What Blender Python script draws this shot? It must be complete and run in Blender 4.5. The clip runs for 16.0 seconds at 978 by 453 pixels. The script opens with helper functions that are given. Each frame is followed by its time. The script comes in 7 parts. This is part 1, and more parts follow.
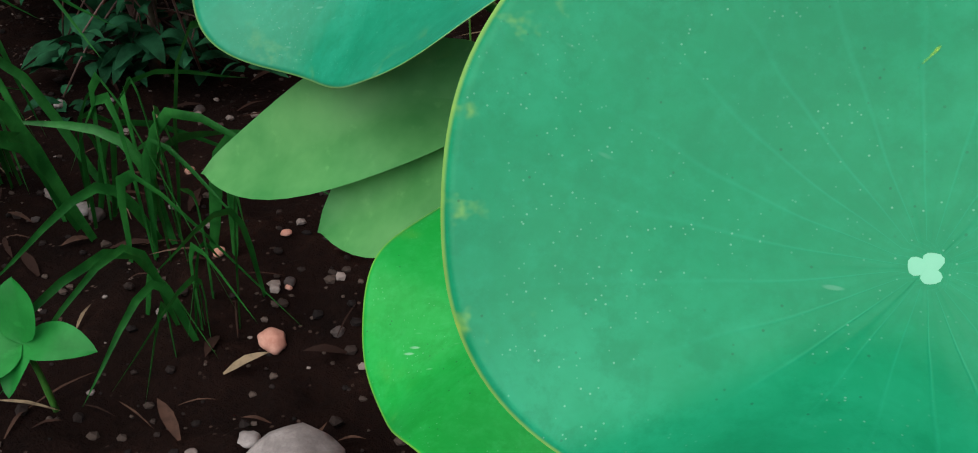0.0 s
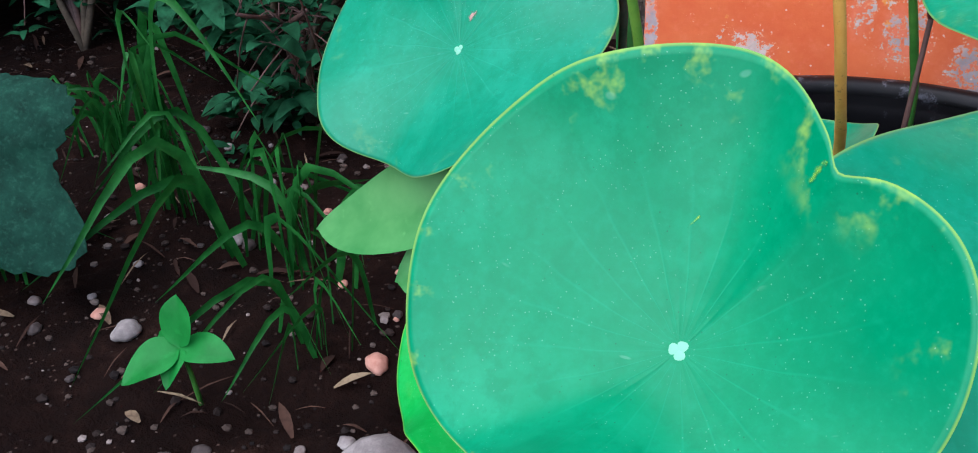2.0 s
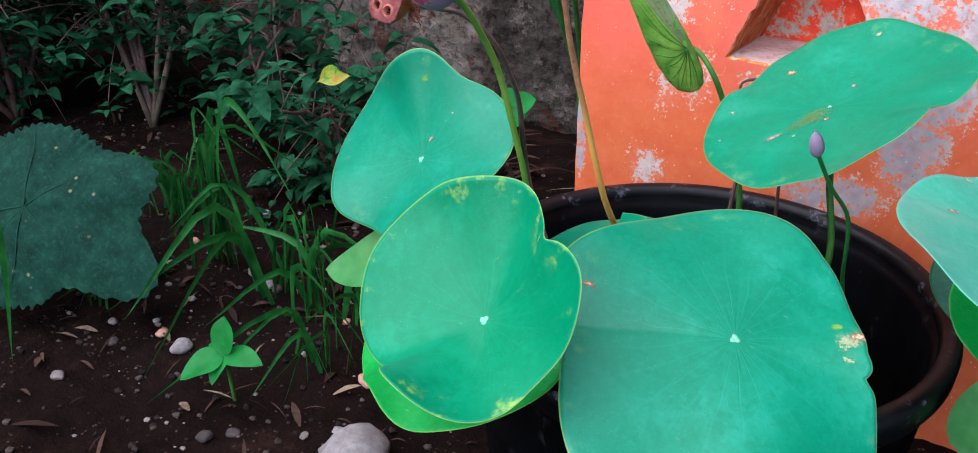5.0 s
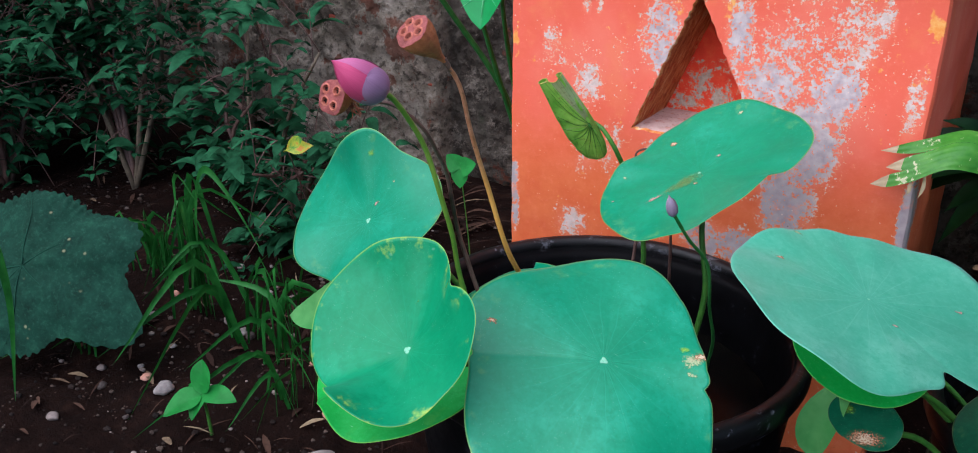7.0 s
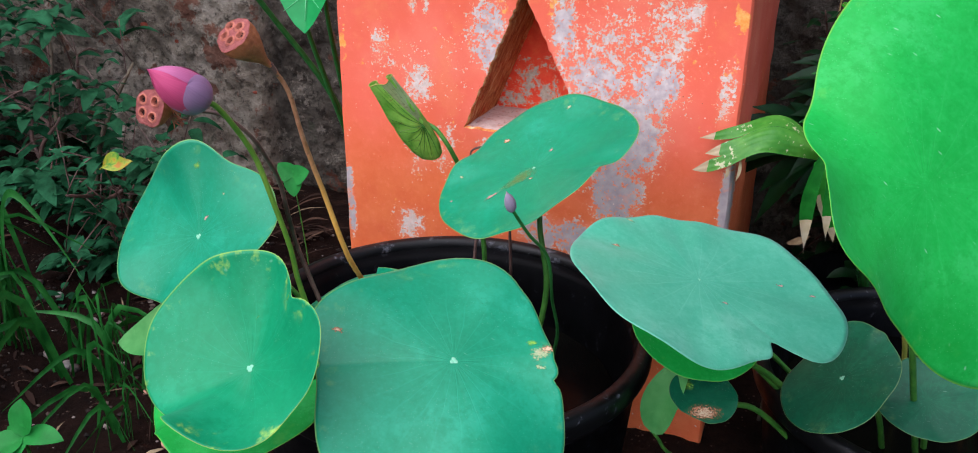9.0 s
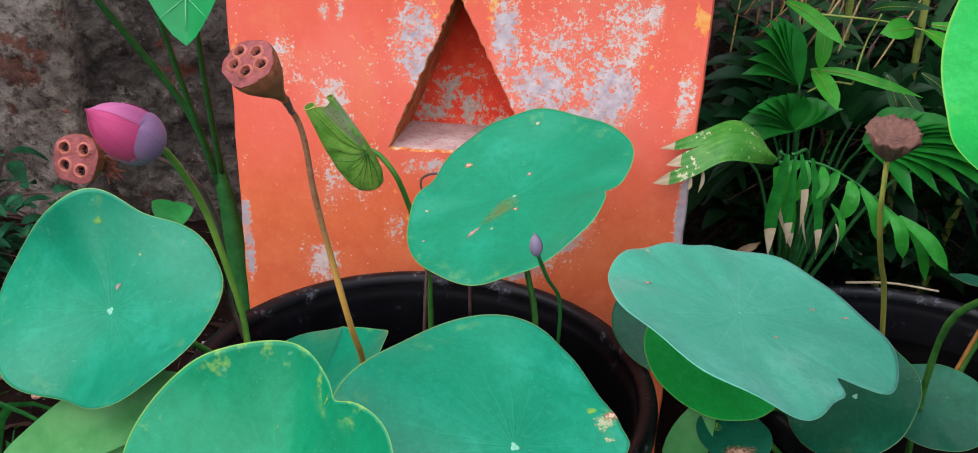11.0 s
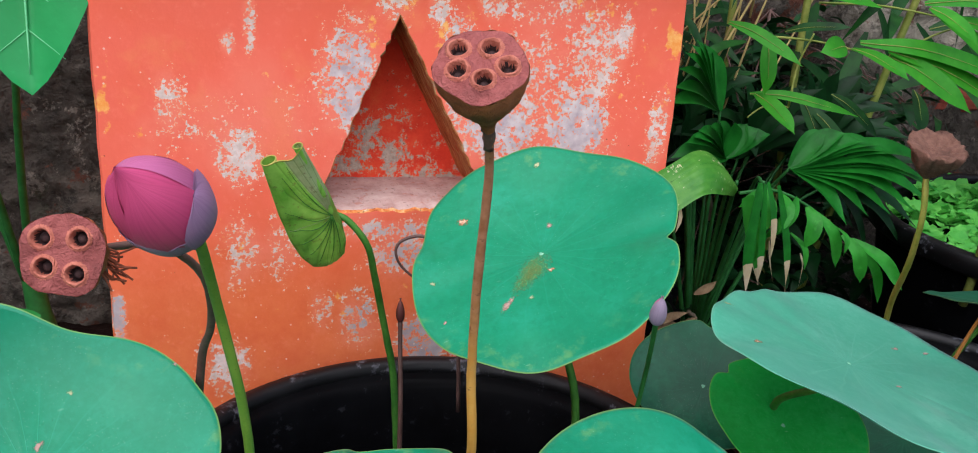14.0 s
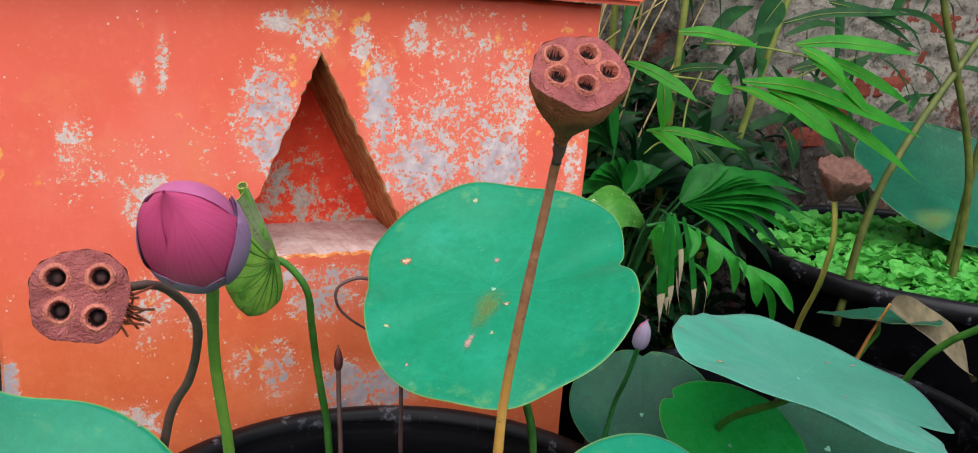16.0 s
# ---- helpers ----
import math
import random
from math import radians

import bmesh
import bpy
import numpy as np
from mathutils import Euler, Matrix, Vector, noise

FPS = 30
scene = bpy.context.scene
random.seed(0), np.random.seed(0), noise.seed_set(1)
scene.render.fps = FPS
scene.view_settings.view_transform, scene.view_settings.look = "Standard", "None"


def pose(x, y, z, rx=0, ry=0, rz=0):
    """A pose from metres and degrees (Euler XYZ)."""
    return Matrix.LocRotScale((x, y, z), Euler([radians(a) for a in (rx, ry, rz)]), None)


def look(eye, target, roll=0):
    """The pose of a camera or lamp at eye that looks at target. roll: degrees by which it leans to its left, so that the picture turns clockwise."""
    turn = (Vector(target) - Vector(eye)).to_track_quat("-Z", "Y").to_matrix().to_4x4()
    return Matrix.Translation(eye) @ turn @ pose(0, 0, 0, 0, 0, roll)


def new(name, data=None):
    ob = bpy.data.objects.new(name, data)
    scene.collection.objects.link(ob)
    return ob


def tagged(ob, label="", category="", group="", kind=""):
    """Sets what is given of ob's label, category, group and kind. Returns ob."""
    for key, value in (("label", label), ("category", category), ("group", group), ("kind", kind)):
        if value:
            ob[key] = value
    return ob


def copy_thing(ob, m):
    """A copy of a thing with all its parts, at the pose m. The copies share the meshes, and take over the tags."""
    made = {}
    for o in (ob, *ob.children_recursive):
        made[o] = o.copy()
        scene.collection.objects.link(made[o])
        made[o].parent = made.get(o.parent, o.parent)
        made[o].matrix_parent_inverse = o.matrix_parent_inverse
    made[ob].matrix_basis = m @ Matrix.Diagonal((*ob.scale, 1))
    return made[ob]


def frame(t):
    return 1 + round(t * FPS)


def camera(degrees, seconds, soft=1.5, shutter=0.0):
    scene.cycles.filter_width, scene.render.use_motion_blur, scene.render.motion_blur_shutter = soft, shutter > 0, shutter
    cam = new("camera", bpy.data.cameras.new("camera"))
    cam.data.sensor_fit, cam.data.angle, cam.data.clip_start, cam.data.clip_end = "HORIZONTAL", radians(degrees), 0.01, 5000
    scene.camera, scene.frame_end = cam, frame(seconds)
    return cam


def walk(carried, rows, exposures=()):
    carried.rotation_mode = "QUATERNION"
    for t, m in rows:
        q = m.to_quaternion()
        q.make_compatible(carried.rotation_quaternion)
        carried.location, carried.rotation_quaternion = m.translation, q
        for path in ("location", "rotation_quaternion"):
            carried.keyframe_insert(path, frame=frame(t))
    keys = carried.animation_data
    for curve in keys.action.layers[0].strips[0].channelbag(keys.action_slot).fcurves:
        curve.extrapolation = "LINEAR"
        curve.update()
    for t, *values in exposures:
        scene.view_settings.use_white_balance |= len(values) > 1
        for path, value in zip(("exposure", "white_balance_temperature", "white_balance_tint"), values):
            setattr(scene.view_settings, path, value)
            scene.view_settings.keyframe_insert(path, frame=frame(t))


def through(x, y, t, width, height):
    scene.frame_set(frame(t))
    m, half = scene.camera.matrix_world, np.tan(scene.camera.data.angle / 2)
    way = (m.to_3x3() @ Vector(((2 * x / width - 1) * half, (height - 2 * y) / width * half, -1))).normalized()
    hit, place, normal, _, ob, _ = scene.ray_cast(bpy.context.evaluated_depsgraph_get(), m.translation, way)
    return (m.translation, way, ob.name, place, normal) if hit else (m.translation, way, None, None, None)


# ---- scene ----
# camera and its walk
cam = camera(56.7, 16.0, soft=1.0)
ROWS = [
    (0, -0.0244, 0.0056, 0.5915, 55.82, -0.19, 19.64),
    (0.5, -0.0027, -0.0036, 0.6177, 55.97, 0.86, 21.86),
    (1, 0.0241, -0.0164, 0.6403, 56.24, 1.63, 24.35),
    (1.5, 0.0518, -0.0360, 0.6613, 56.98, 2.23, 27.61),
    (2, 0.0839, -0.0639, 0.6836, 58.33, 1.61, 29.69),
    (2.5, 0.1242, -0.0956, 0.7057, 59.65, 0.48, 30.97),
    (3, 0.1658, -0.1363, 0.7348, 60.41, 0.19, 31.58),
    (5.5, 0.3643, -0.3345, 0.8742, 63.91, -0.39, 32.57),
    (6, 0.4014, -0.3646, 0.9032, 64.60, -0.29, 32.25),
    (6.5, 0.4320, -0.3908, 0.9177, 65.52, -0.10, 31.74),
    (7, 0.4668, -0.4172, 0.9333, 66.29, 0.14, 30.90),
    (7.5, 0.4881, -0.4320, 0.9335, 67.01, 0.49, 29.96),
    (8, 0.5030, -0.4400, 0.9398, 67.38, 0.82, 29.27),
    (8.5, 0.5079, -0.4393, 0.9345, 67.59, 0.94, 25.14),
    (9, 0.4600, -0.4110, 0.9285, 66.53, -0.56, 20.02),
    (11.5, 0.1337, -0.2740, 0.8983, 67.16, -2.73, 2.15),
    (12, 0.0779, -0.2317, 0.8835, 68.47, -3.72, -1.32),
    (12.5, 0.0261, -0.1942, 0.8594, 68.99, -4.26, -4.40),
    (13, -0.0162, -0.1542, 0.8414, 69.26, -4.16, -7.28),
    (13.5, -0.0544, -0.1174, 0.8224, 69.80, -3.75, -10.41),
    (14, -0.0826, -0.1004, 0.8243, 71.01, -3.37, -12.75),
    (14.5, -0.1076, -0.0947, 0.8218, 72.13, -3.11, -13.82),
    (15, -0.1309, -0.0891, 0.8191, 73.87, -3.38, -16.20),
    (15.5, -0.1505, -0.0753, 0.8064, 74.75, -4.00, -20.13),
    (16, -0.1746, -0.0596, 0.7983, 75.06, -4.03, -23.46),
]
STOPS = [(0.0, 0.27, 6400, 12), (1.0, 0.55, 5850, 14), (3.0, 0.74, 5600, 20), (6.0, 0.75, 5700, 19), (7.5, 0.48, 5850, 18), (9.0, 0.63, 6000, 18), (12.0, 0.44, 6050, 20), (16.0, 0.46, 6250, 15)]
walk(cam, [(t, pose(x, y, z, rx, ry, rz)) for t, x, y, z, rx, ry, rz in ROWS], STOPS)

# world and light: open shade under a bright sky
world = bpy.data.worlds.new("sky")
scene.world = world
world.use_nodes = True
wn = world.node_tree.nodes
sky = wn.new("ShaderNodeTexSky")
sky.sky_type = "NISHITA"
sky.sun_disc = False
sky.sun_elevation, sky.sun_rotation = radians(50), radians(215)
wn["Background"].inputs["Strength"].default_value = 0.10
world.node_tree.links.new(sky.outputs[0], wn["Background"].inputs["Color"])
sun_data = bpy.data.lights.new("sun", "SUN")
sun_data.energy, sun_data.angle, sun_data.color = 3.9, radians(95), (1.0, 0.97, 0.92)
sun = new("sun", sun_data)
sun.matrix_world = look((-1.0, -1.6, 3.2), (0, 0.4, 0))


# materials
def lin(h):
    c = [int(h[i:i + 2], 16) / 255 for i in (0, 2, 4)]
    return tuple(v / 12.92 if v <= 0.04045 else ((v + 0.055) / 1.055) ** 2.4 for v in c) + (1.0,)


class Mat:
    """A small helper around one principled material."""

    def __init__(self, name, rough=0.6, metal=0.0, spec=0.5):
        self.m = bpy.data.materials.new(name)
        self.m.use_nodes = True
        self.t = self.m.node_tree
        self.b = self.t.nodes["Principled BSDF"]
        self.b.inputs["Roughness"].default_value = rough
        self.b.inputs["Metallic"].default_value = metal
        self.b.inputs["Specular IOR Level"].default_value = spec

    def node(self, kind, **values):
        n = self.t.nodes.new(kind)
        for k, v in values.items():
            n.inputs[k.replace("_", " ")].default_value = v
        return n

    def link(self, a, b):
        self.t.links.new(a, b)

    def coord(self, which="Object"):
        return self.t.nodes.new("ShaderNodeTexCoord").outputs[which]

    def noise(self, vec, scale, detail=4.0, rough=0.55, distort=0.0):
        n = self.node("ShaderNodeTexNoise", Scale=scale, Detail=detail, Roughness=rough, Distortion=distort)
        self.link(vec, n.inputs["Vector"])
        return n.outputs["Fac"]

    def voronoi(self, vec, scale, feature="F1"):
        n = self.node("ShaderNodeTexVoronoi", Scale=scale)
        n.feature = feature
        self.link(vec, n.inputs["Vector"])
        return n.outputs["Distance"]

    def ramp(self, fac, *stops):
        n = self.t.nodes.new("ShaderNodeValToRGB")
        e = n.color_ramp.elements
        while len(e) < len(stops):
            e.new(0.5)
        for el, (p, c) in zip(e, stops):
            el.position, el.color = p, c if len(c) == 4 else (*c, 1)
        self.link(fac, n.inputs["Fac"])
        return n.outputs["Color"]

    def step(self, fac, a, b):
        n = self.node("ShaderNodeMapRange", From_Min=a, From_Max=b)
        n.interpolation_type = "SMOOTHSTEP"
        self.link(fac, n.inputs["Value"])
        return n.outputs["Result"]

    def mix(self, fac, a, b, kind="MIX"):
        n = self.t.nodes.new("ShaderNodeMix")
        n.data_type, n.blend_type = "RGBA", kind
        for v, s in ((fac, n.inputs[0]), (a, n.inputs[6]), (b, n.inputs[7])):
            if isinstance(v, (int, float)):
                s.default_value = v
            elif isinstance(v, tuple):
                s.default_value = v
            else:
                self.link(v, s)
        return n.outputs[2]

    def math(self, op, a, b=0.0):
        n = self.t.nodes.new("ShaderNodeMath")
        n.operation = op
        for v, s in ((a, n.inputs[0]), (b, n.inputs[1])):
            if isinstance(v, (int, float)):
                s.default_value = v
            else:
                self.link(v, s)
        return n.outputs[0]

    def bump(self, height, strength=0.3, distance=0.002):
        n = self.node("ShaderNodeBump", Strength=strength, Distance=distance)
        self.link(height, n.inputs["Height"])
        self.link(n.outputs["Normal"], self.b.inputs["Normal"])

    def color(self, c):
        if isinstance(c, tuple):
            self.b.inputs["Base Color"].default_value = c
        else:
            self.link(c, self.b.inputs["Base Color"])
        return self

    def glow_through(self, amount):
        """Thin leaf: part of the light goes through."""
        tr = self.t.nodes.new("ShaderNodeBsdfTranslucent")
        src = self.b.inputs["Base Color"]
        if src.is_linked:
            self.link(src.links[0].from_socket, tr.inputs["Color"])
        else:
            tr.inputs["Color"].default_value = src.default_value
        mx = self.t.nodes.new("ShaderNodeMixShader")
        mx.inputs[0].default_value = amount
        self.link(self.b.outputs[0], mx.inputs[1])
        self.link(tr.outputs[0], mx.inputs[2])
        self.link(mx.outputs[0], self.t.nodes["Material Output"].inputs["Surface"])
        return self


def island_of(m):
    return m.t.nodes.new("ShaderNodeNewGeometry").outputs["Random Per Island"]


def lotus_leaf_mat(name, dark, mid, light, rim, veins=0.35, through=0.12, margin=0.2, sheen=0.04, marks=0.12, spec=0.22):
    """Waxy peltate leaf. UV: u round the leaf, v from the centre (0) to the margin (1)."""
    m = Mat(name, 0.42, 0.0, spec)
    uv = m.coord("UV")
    ob = m.coord("Object")
    sep = m.t.nodes.new("ShaderNodeSeparateXYZ")
    m.link(uv, sep.inputs[0])
    u, v = sep.outputs[0], sep.outputs[1]
    big = m.noise(ob, 11, 5, 0.6)
    fine = m.noise(ob, 190, 4, 0.65)
    c = m.ramp(big, (0.3, dark), (0.55, mid), (0.78, light))
    c = m.mix(m.math("MULTIPLY", m.step(fine, 0.4, 0.8), 0.28), c, light)
    c = m.mix(m.math("MULTIPLY", m.step(m.noise(ob, 85, 5, 0.75), 0.44, 0.66), 0.6), c, dark)
    net = m.math("MULTIPLY", m.step(m.voronoi(ob, 95, "DISTANCE_TO_EDGE"), 0.10, 0.0), 0.14)
    c = m.mix(net, c, dark)
    # radial veins, bent a little by noise
    w = m.math("ADD", m.math("MULTIPLY", u, 22.0), m.math("MULTIPLY", m.noise(ob, 14, 2), 0.9))
    saw = m.math("ABSOLUTE", m.math("SUBTRACT", m.math("FRACT", w), 0.5))
    vein = m.math("MULTIPLY", m.step(saw, 0.07, 0.0), m.step(v, 0.95, 0.05))
    c = m.mix(m.math("MULTIPLY", vein, veins), c, light)
    # darker rays between the veins close to the centre
    ray = m.math("MULTIPLY", m.step(saw, 0.30, 0.5), m.step(v, 0.5, 0.1))
    c = m.mix(m.math("MULTIPLY", ray, 0.22), c, dark)
    # yellowing blotches near the margin
    blot = m.math("MULTIPLY", m.step(m.noise(ob, 42, 4, 0.6), 0.56, 0.72), m.step(v, 0.72, 0.97))
    c = m.mix(m.math("MULTIPLY", blot, margin), c, rim)
    edge = m.math("MULTIPLY", m.step(v, 0.988, 0.998), 0.5)
    c = m.mix(edge, c, rim)
    # dust, pale specks and small dark spots
    speck = m.math("MULTIPLY", m.step(m.voronoi(ob, 430), 0.15, 0.07), m.step(m.noise(ob, 30, 2), 0.40, 0.62))
    c = m.mix(m.math("MULTIPLY", speck, 0.22), c, lin("bfe3cf"))
    spot = m.math("MULTIPLY", m.step(m.voronoi(ob, 260), 0.13, 0.05), m.step(m.noise(ob, 55, 2), 0.5, 0.6))
    c = m.mix(m.math("MULTIPLY", spot, 0.5), c, lin("1d4a32"))
    # short pale scratches
    sm = m.node("ShaderNodeMapping", Rotation=(0.0, 0.0, 0.5), Scale=(45.0, 210.0, 45.0))
    m.link(ob, sm.inputs["Vector"])
    scr = m.math("MULTIPLY", m.step(m.voronoi(sm.outputs[0], 1.0), 0.13, 0.06), m.step(m.noise(ob, 21, 3), 0.54, 0.62))
    c = m.mix(m.math("MULTIPLY", scr, marks), c, lin("bfe3cf"))
    m.color(c)
    rr = m.ramp(m.noise(ob, 25, 4), (0.3, (0.34,) * 3), (0.7, (0.48,) * 3))
    m.link(rr, m.b.inputs["Roughness"])
    h = m.math("ADD", m.math("MULTIPLY", vein, -0.5), m.math("MULTIPLY", fine, 0.5))
    m.b.inputs["Sheen Weight"].default_value = sheen
    m.b.inputs["Sheen Tint"].default_value = (0.62, 0.78, 1.0, 1.0)
    m.b.inputs["Sheen Roughness"].default_value = 0.4
    m.bump(h, 0.22, 0.0008)
    return m.glow_through(through).m


def plain_leaf_mat(name, dark, light, rough=0.45, through=0.18, scale=30):
    m = Mat(name, rough, 0, 0.24 if rough < 0.7 else 0.1)
    ob = m.coord("Object")
    n = m.noise(ob, scale, 4, 0.6)
    c = m.ramp(n, (0.3, dark), (0.7, light))
    c = m.mix(m.math("MULTIPLY", island_of(m), 0.6), c, dark)
    c = m.mix(m.math("MULTIPLY", m.step(m.noise(ob, 90, 3), 0.62, 0.75), 0.35), c, light)
    m.color(c)
    m.bump(m.noise(ob, 140, 3), 0.25, 0.001)
    return m.glow_through(through).m


def stem_mat(name, a, b, rough=0.55):
    m = Mat(name, rough, 0, 0.35)
    ob = m.coord("Object")
    n = m.noise(ob, 45, 5, 0.65)
    c = m.ramp(n, (0.35, a), (0.68, b))
    c = m.mix(m.math("MULTIPLY", m.step(m.voronoi(ob, 420), 0.16, 0.08), 0.6), c, lin("3a2a18"))
    m.color(c)
    m.bump(m.voronoi(ob, 420), 0.3, 0.0005)
    return m.m


LEAF = lotus_leaf_mat("lotus_leaf_blue_green", lin("067a54"), lin("0c865e"), lin("209876"), lin("a0bd52"))
LEAF_YELLOWED = lotus_leaf_mat("lotus_leaf_yellowed_margin", lin("067a4e"), lin("0c8657"), lin("209a6e"), lin("a8c84a"), margin=0.75)
LEAF_PALE = lotus_leaf_mat("lotus_leaf_pale", lin("389878"), lin("4aa284"), lin("72baa0"), lin("7ab89a"), margin=0.12, sheen=0.12, spec=0.36)
LEAF_WAXY = lotus_leaf_mat("lotus_leaf_waxy", lin("087c56"), lin("108862"), lin("2a9e7c"), lin("a0bd52"), sheen=0.07, spec=0.30)
LEAF_BRIGHT = lotus_leaf_mat("lotus_leaf_fresh", lin("149e38"), lin("20b048"), lin("42c066"), lin("9ed04a"), 0.15, 0.3, 0.1, marks=0.4)
# lotus green darkened: the shade on the low leaves is in the colour
LEAF_SHADED = lotus_leaf_mat("lotus_leaf_shaded", lin("084a32"), lin("0c5a3c"), lin("1c7050"), lin("86a860"))
SPOT = Mat("leaf_eye_wax", 0.7).color(lin("74b492")).m
STEM_GREEN = stem_mat("stem_green", lin("2e6620"), lin("4a822e"))


def rolled_mat():
    """Back of a young leaf: fresh green, with a greyer, brown-flecked flap. UV: u round the stalk's seat, v out from it."""
    m = Mat("rolled_leaf_back", 0.55, 0, 0.2)
    ob = m.coord("Object")
    sep = m.t.nodes.new("ShaderNodeSeparateXYZ")
    m.link(m.coord("UV"), sep.inputs[0])
    u, v = sep.outputs[0], sep.outputs[1]
    n, f = m.noise(ob, 45, 5, 0.6), m.noise(ob, 260, 5, 0.7)
    c = m.ramp(n, (0.3, lin("6cac38")), (0.7, lin("98cc58")))
    flap = m.math("MULTIPLY", m.step(u, 0.66, 0.70), m.step(u, 0.87, 0.85))
    c = m.mix(m.math("MULTIPLY", flap, 0.85), c, m.ramp(n, (0.3, lin("8d9a68")), (0.7, lin("b2b890"))))
    c = m.mix(m.math("MULTIPLY", m.step(m.noise(ob, 120, 6, 0.75), 0.55, 0.66), 0.55), c, lin("6c4c34"))
    seat = m.math("MULTIPLY", m.step(v, 0.30, 0.05), 0.45)
    c = m.mix(seat, c, lin("7a5236"))
    saw = m.math("ABSOLUTE", m.math("SUBTRACT", m.math("FRACT", m.math("MULTIPLY", u, 24.0)), 0.5))
    m.color(m.mix(m.math("MULTIPLY", m.step(saw, 0.12, 0.0), 0.35), c, lin("3f7026")))
    m.bump(m.math("ADD", f, m.math("MULTIPLY", m.step(saw, 0.2, 0.0), -0.8)), 0.4, 0.001)
    return m.glow_through(0.22).m


ROLLED = rolled_mat()
STEM_OLIVE = stem_mat("stem_olive", lin("7f8a34"), lin("a39b48"))
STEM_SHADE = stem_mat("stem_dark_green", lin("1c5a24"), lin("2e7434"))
STEM_BROWN = stem_mat("stem_brown", lin("bd8538"), lin("a06a40"))


def aged_stem_mat():
    """A drying stalk: golden below, greyish mauve towards its pod."""
    m = Mat("stem_aged", 0.6, 0, 0.3)
    ob = m.coord("Object")
    sep = m.t.nodes.new("ShaderNodeSeparateXYZ")
    m.link(ob, sep.inputs[0])
    n = m.noise(ob, 60, 4, 0.6)
    c = m.ramp(n, (0.3, lin("cc8e3a")), (0.7, lin("e0ae58")))
    up = m.step(m.math("ADD", sep.outputs[2], m.math("MULTIPLY", n, 0.08)), 0.60, 0.70)
    c = m.mix(m.math("MULTIPLY", up, 0.85), c, m.ramp(m.noise(ob, 130, 4), (0.35, lin("7e4e3c")), (0.65, lin("a4725c"))))
    c = m.mix(m.math("MULTIPLY", m.step(m.noise(ob, 240, 4, 0.7), 0.58, 0.68), 0.6), c, lin("5c3a28"))
    m.color(c)
    m.bump(n, 0.4, 0.001)
    return m.m


STEM_AGED = aged_stem_mat()
STEM_SAGE = stem_mat("stem_sage", lin("507e26"), lin("6e9032"))
STAMEN = stem_mat("stamen_brown", lin("7a3f2c"), lin("94543a"), 0.8)
STEM_DARK = stem_mat("stem_dark", lin("4a3530"), lin("6b5148"))


# the worn stretches of the pedestal's face: centre x, z, half sizes and strength
CHIPPED = ((-0.107, 0.709, 0.006, 0.030, 0.13), (-0.189, 0.622, 0.013, 0.026, 0.15), (-0.128, 0.684, 0.006, 0.010, 0.16), (-0.122, 0.565, 0.022, 0.030, 0.17), (-0.150, 0.60, 0.05, 0.03, 0.075), (0.006, 0.747, 0.016, 0.010, 0.18),
           (0.045, 0.740, 0.020, 0.022, 0.13), (0.301, 0.704, 0.009, 0.019, 0.20), (0.353, 0.595, 0.011, 0.034, 0.16), (0.149, 0.737, 0.012, 0.018, 0.17), (0.089, 0.730, 0.010, 0.018, 0.17), (0.269, 0.677, 0.024, 0.060, 0.145),
           (-0.121, 0.453, 0.019, 0.031, 0.12), (-0.078, 0.465, 0.016, 0.036, 0.12), (-0.142, 0.318, 0.022, 0.026, 0.17), (-0.06, 0.60, 0.02, 0.05, 0.06), (0.21, 0.735, 0.05, 0.03, 0.10))
BARE = ((-0.004, 0.650, 0.034, 0.060, 0.19), (0.112, 0.665, 0.020, 0.056, 0.20), (0.160, 0.600, 0.055, 0.040, 0.18), (0.253, 0.597, 0.040, 0.045, 0.20), (0.20, 0.64, 0.09, 0.07, 0.12), (0.225, 0.52, 0.045, 0.07, 0.22), (0.205, 0.43, 0.040, 0.065, 0.23),
        (0.143, 0.342, 0.045, 0.030, 0.20), (0.370, 0.43, 0.011, 0.06, 0.30), (-0.254, 0.386, 0.008, 0.024, 0.24), (-0.252, 0.33, 0.009, 0.05, 0.18), (0.055, 0.450, 0.042, 0.026, 0.14), (0.008, 0.370, 0.028, 0.036, 0.14), (-0.034, 0.385, 0.018, 0.032, 0.11), (0.085, 0.340, 0.036, 0.036, 0.18), (0.058, 0.478, 0.10, 0.014, 0.13))
OCHRE = ((0.361, 0.689, 0.014, 0.050, 0.9), (-0.253, 0.630, 0.007, 0.045, 0.9), (0.050, 0.745, 0.045, 0.028, 0.75), (0.020, 0.695, 0.022, 0.035, 0.6), (0.30, 0.745, 0.10, 0.025, 0.5), (0.33, 0.64, 0.03, 0.03, 0.35), (-0.125, 0.46, 0.03, 0.03, 0.4), (0.01, 0.41, 0.05, 0.04, 0.3), (0.10, 0.71, 0.03, 0.03, 0.5))


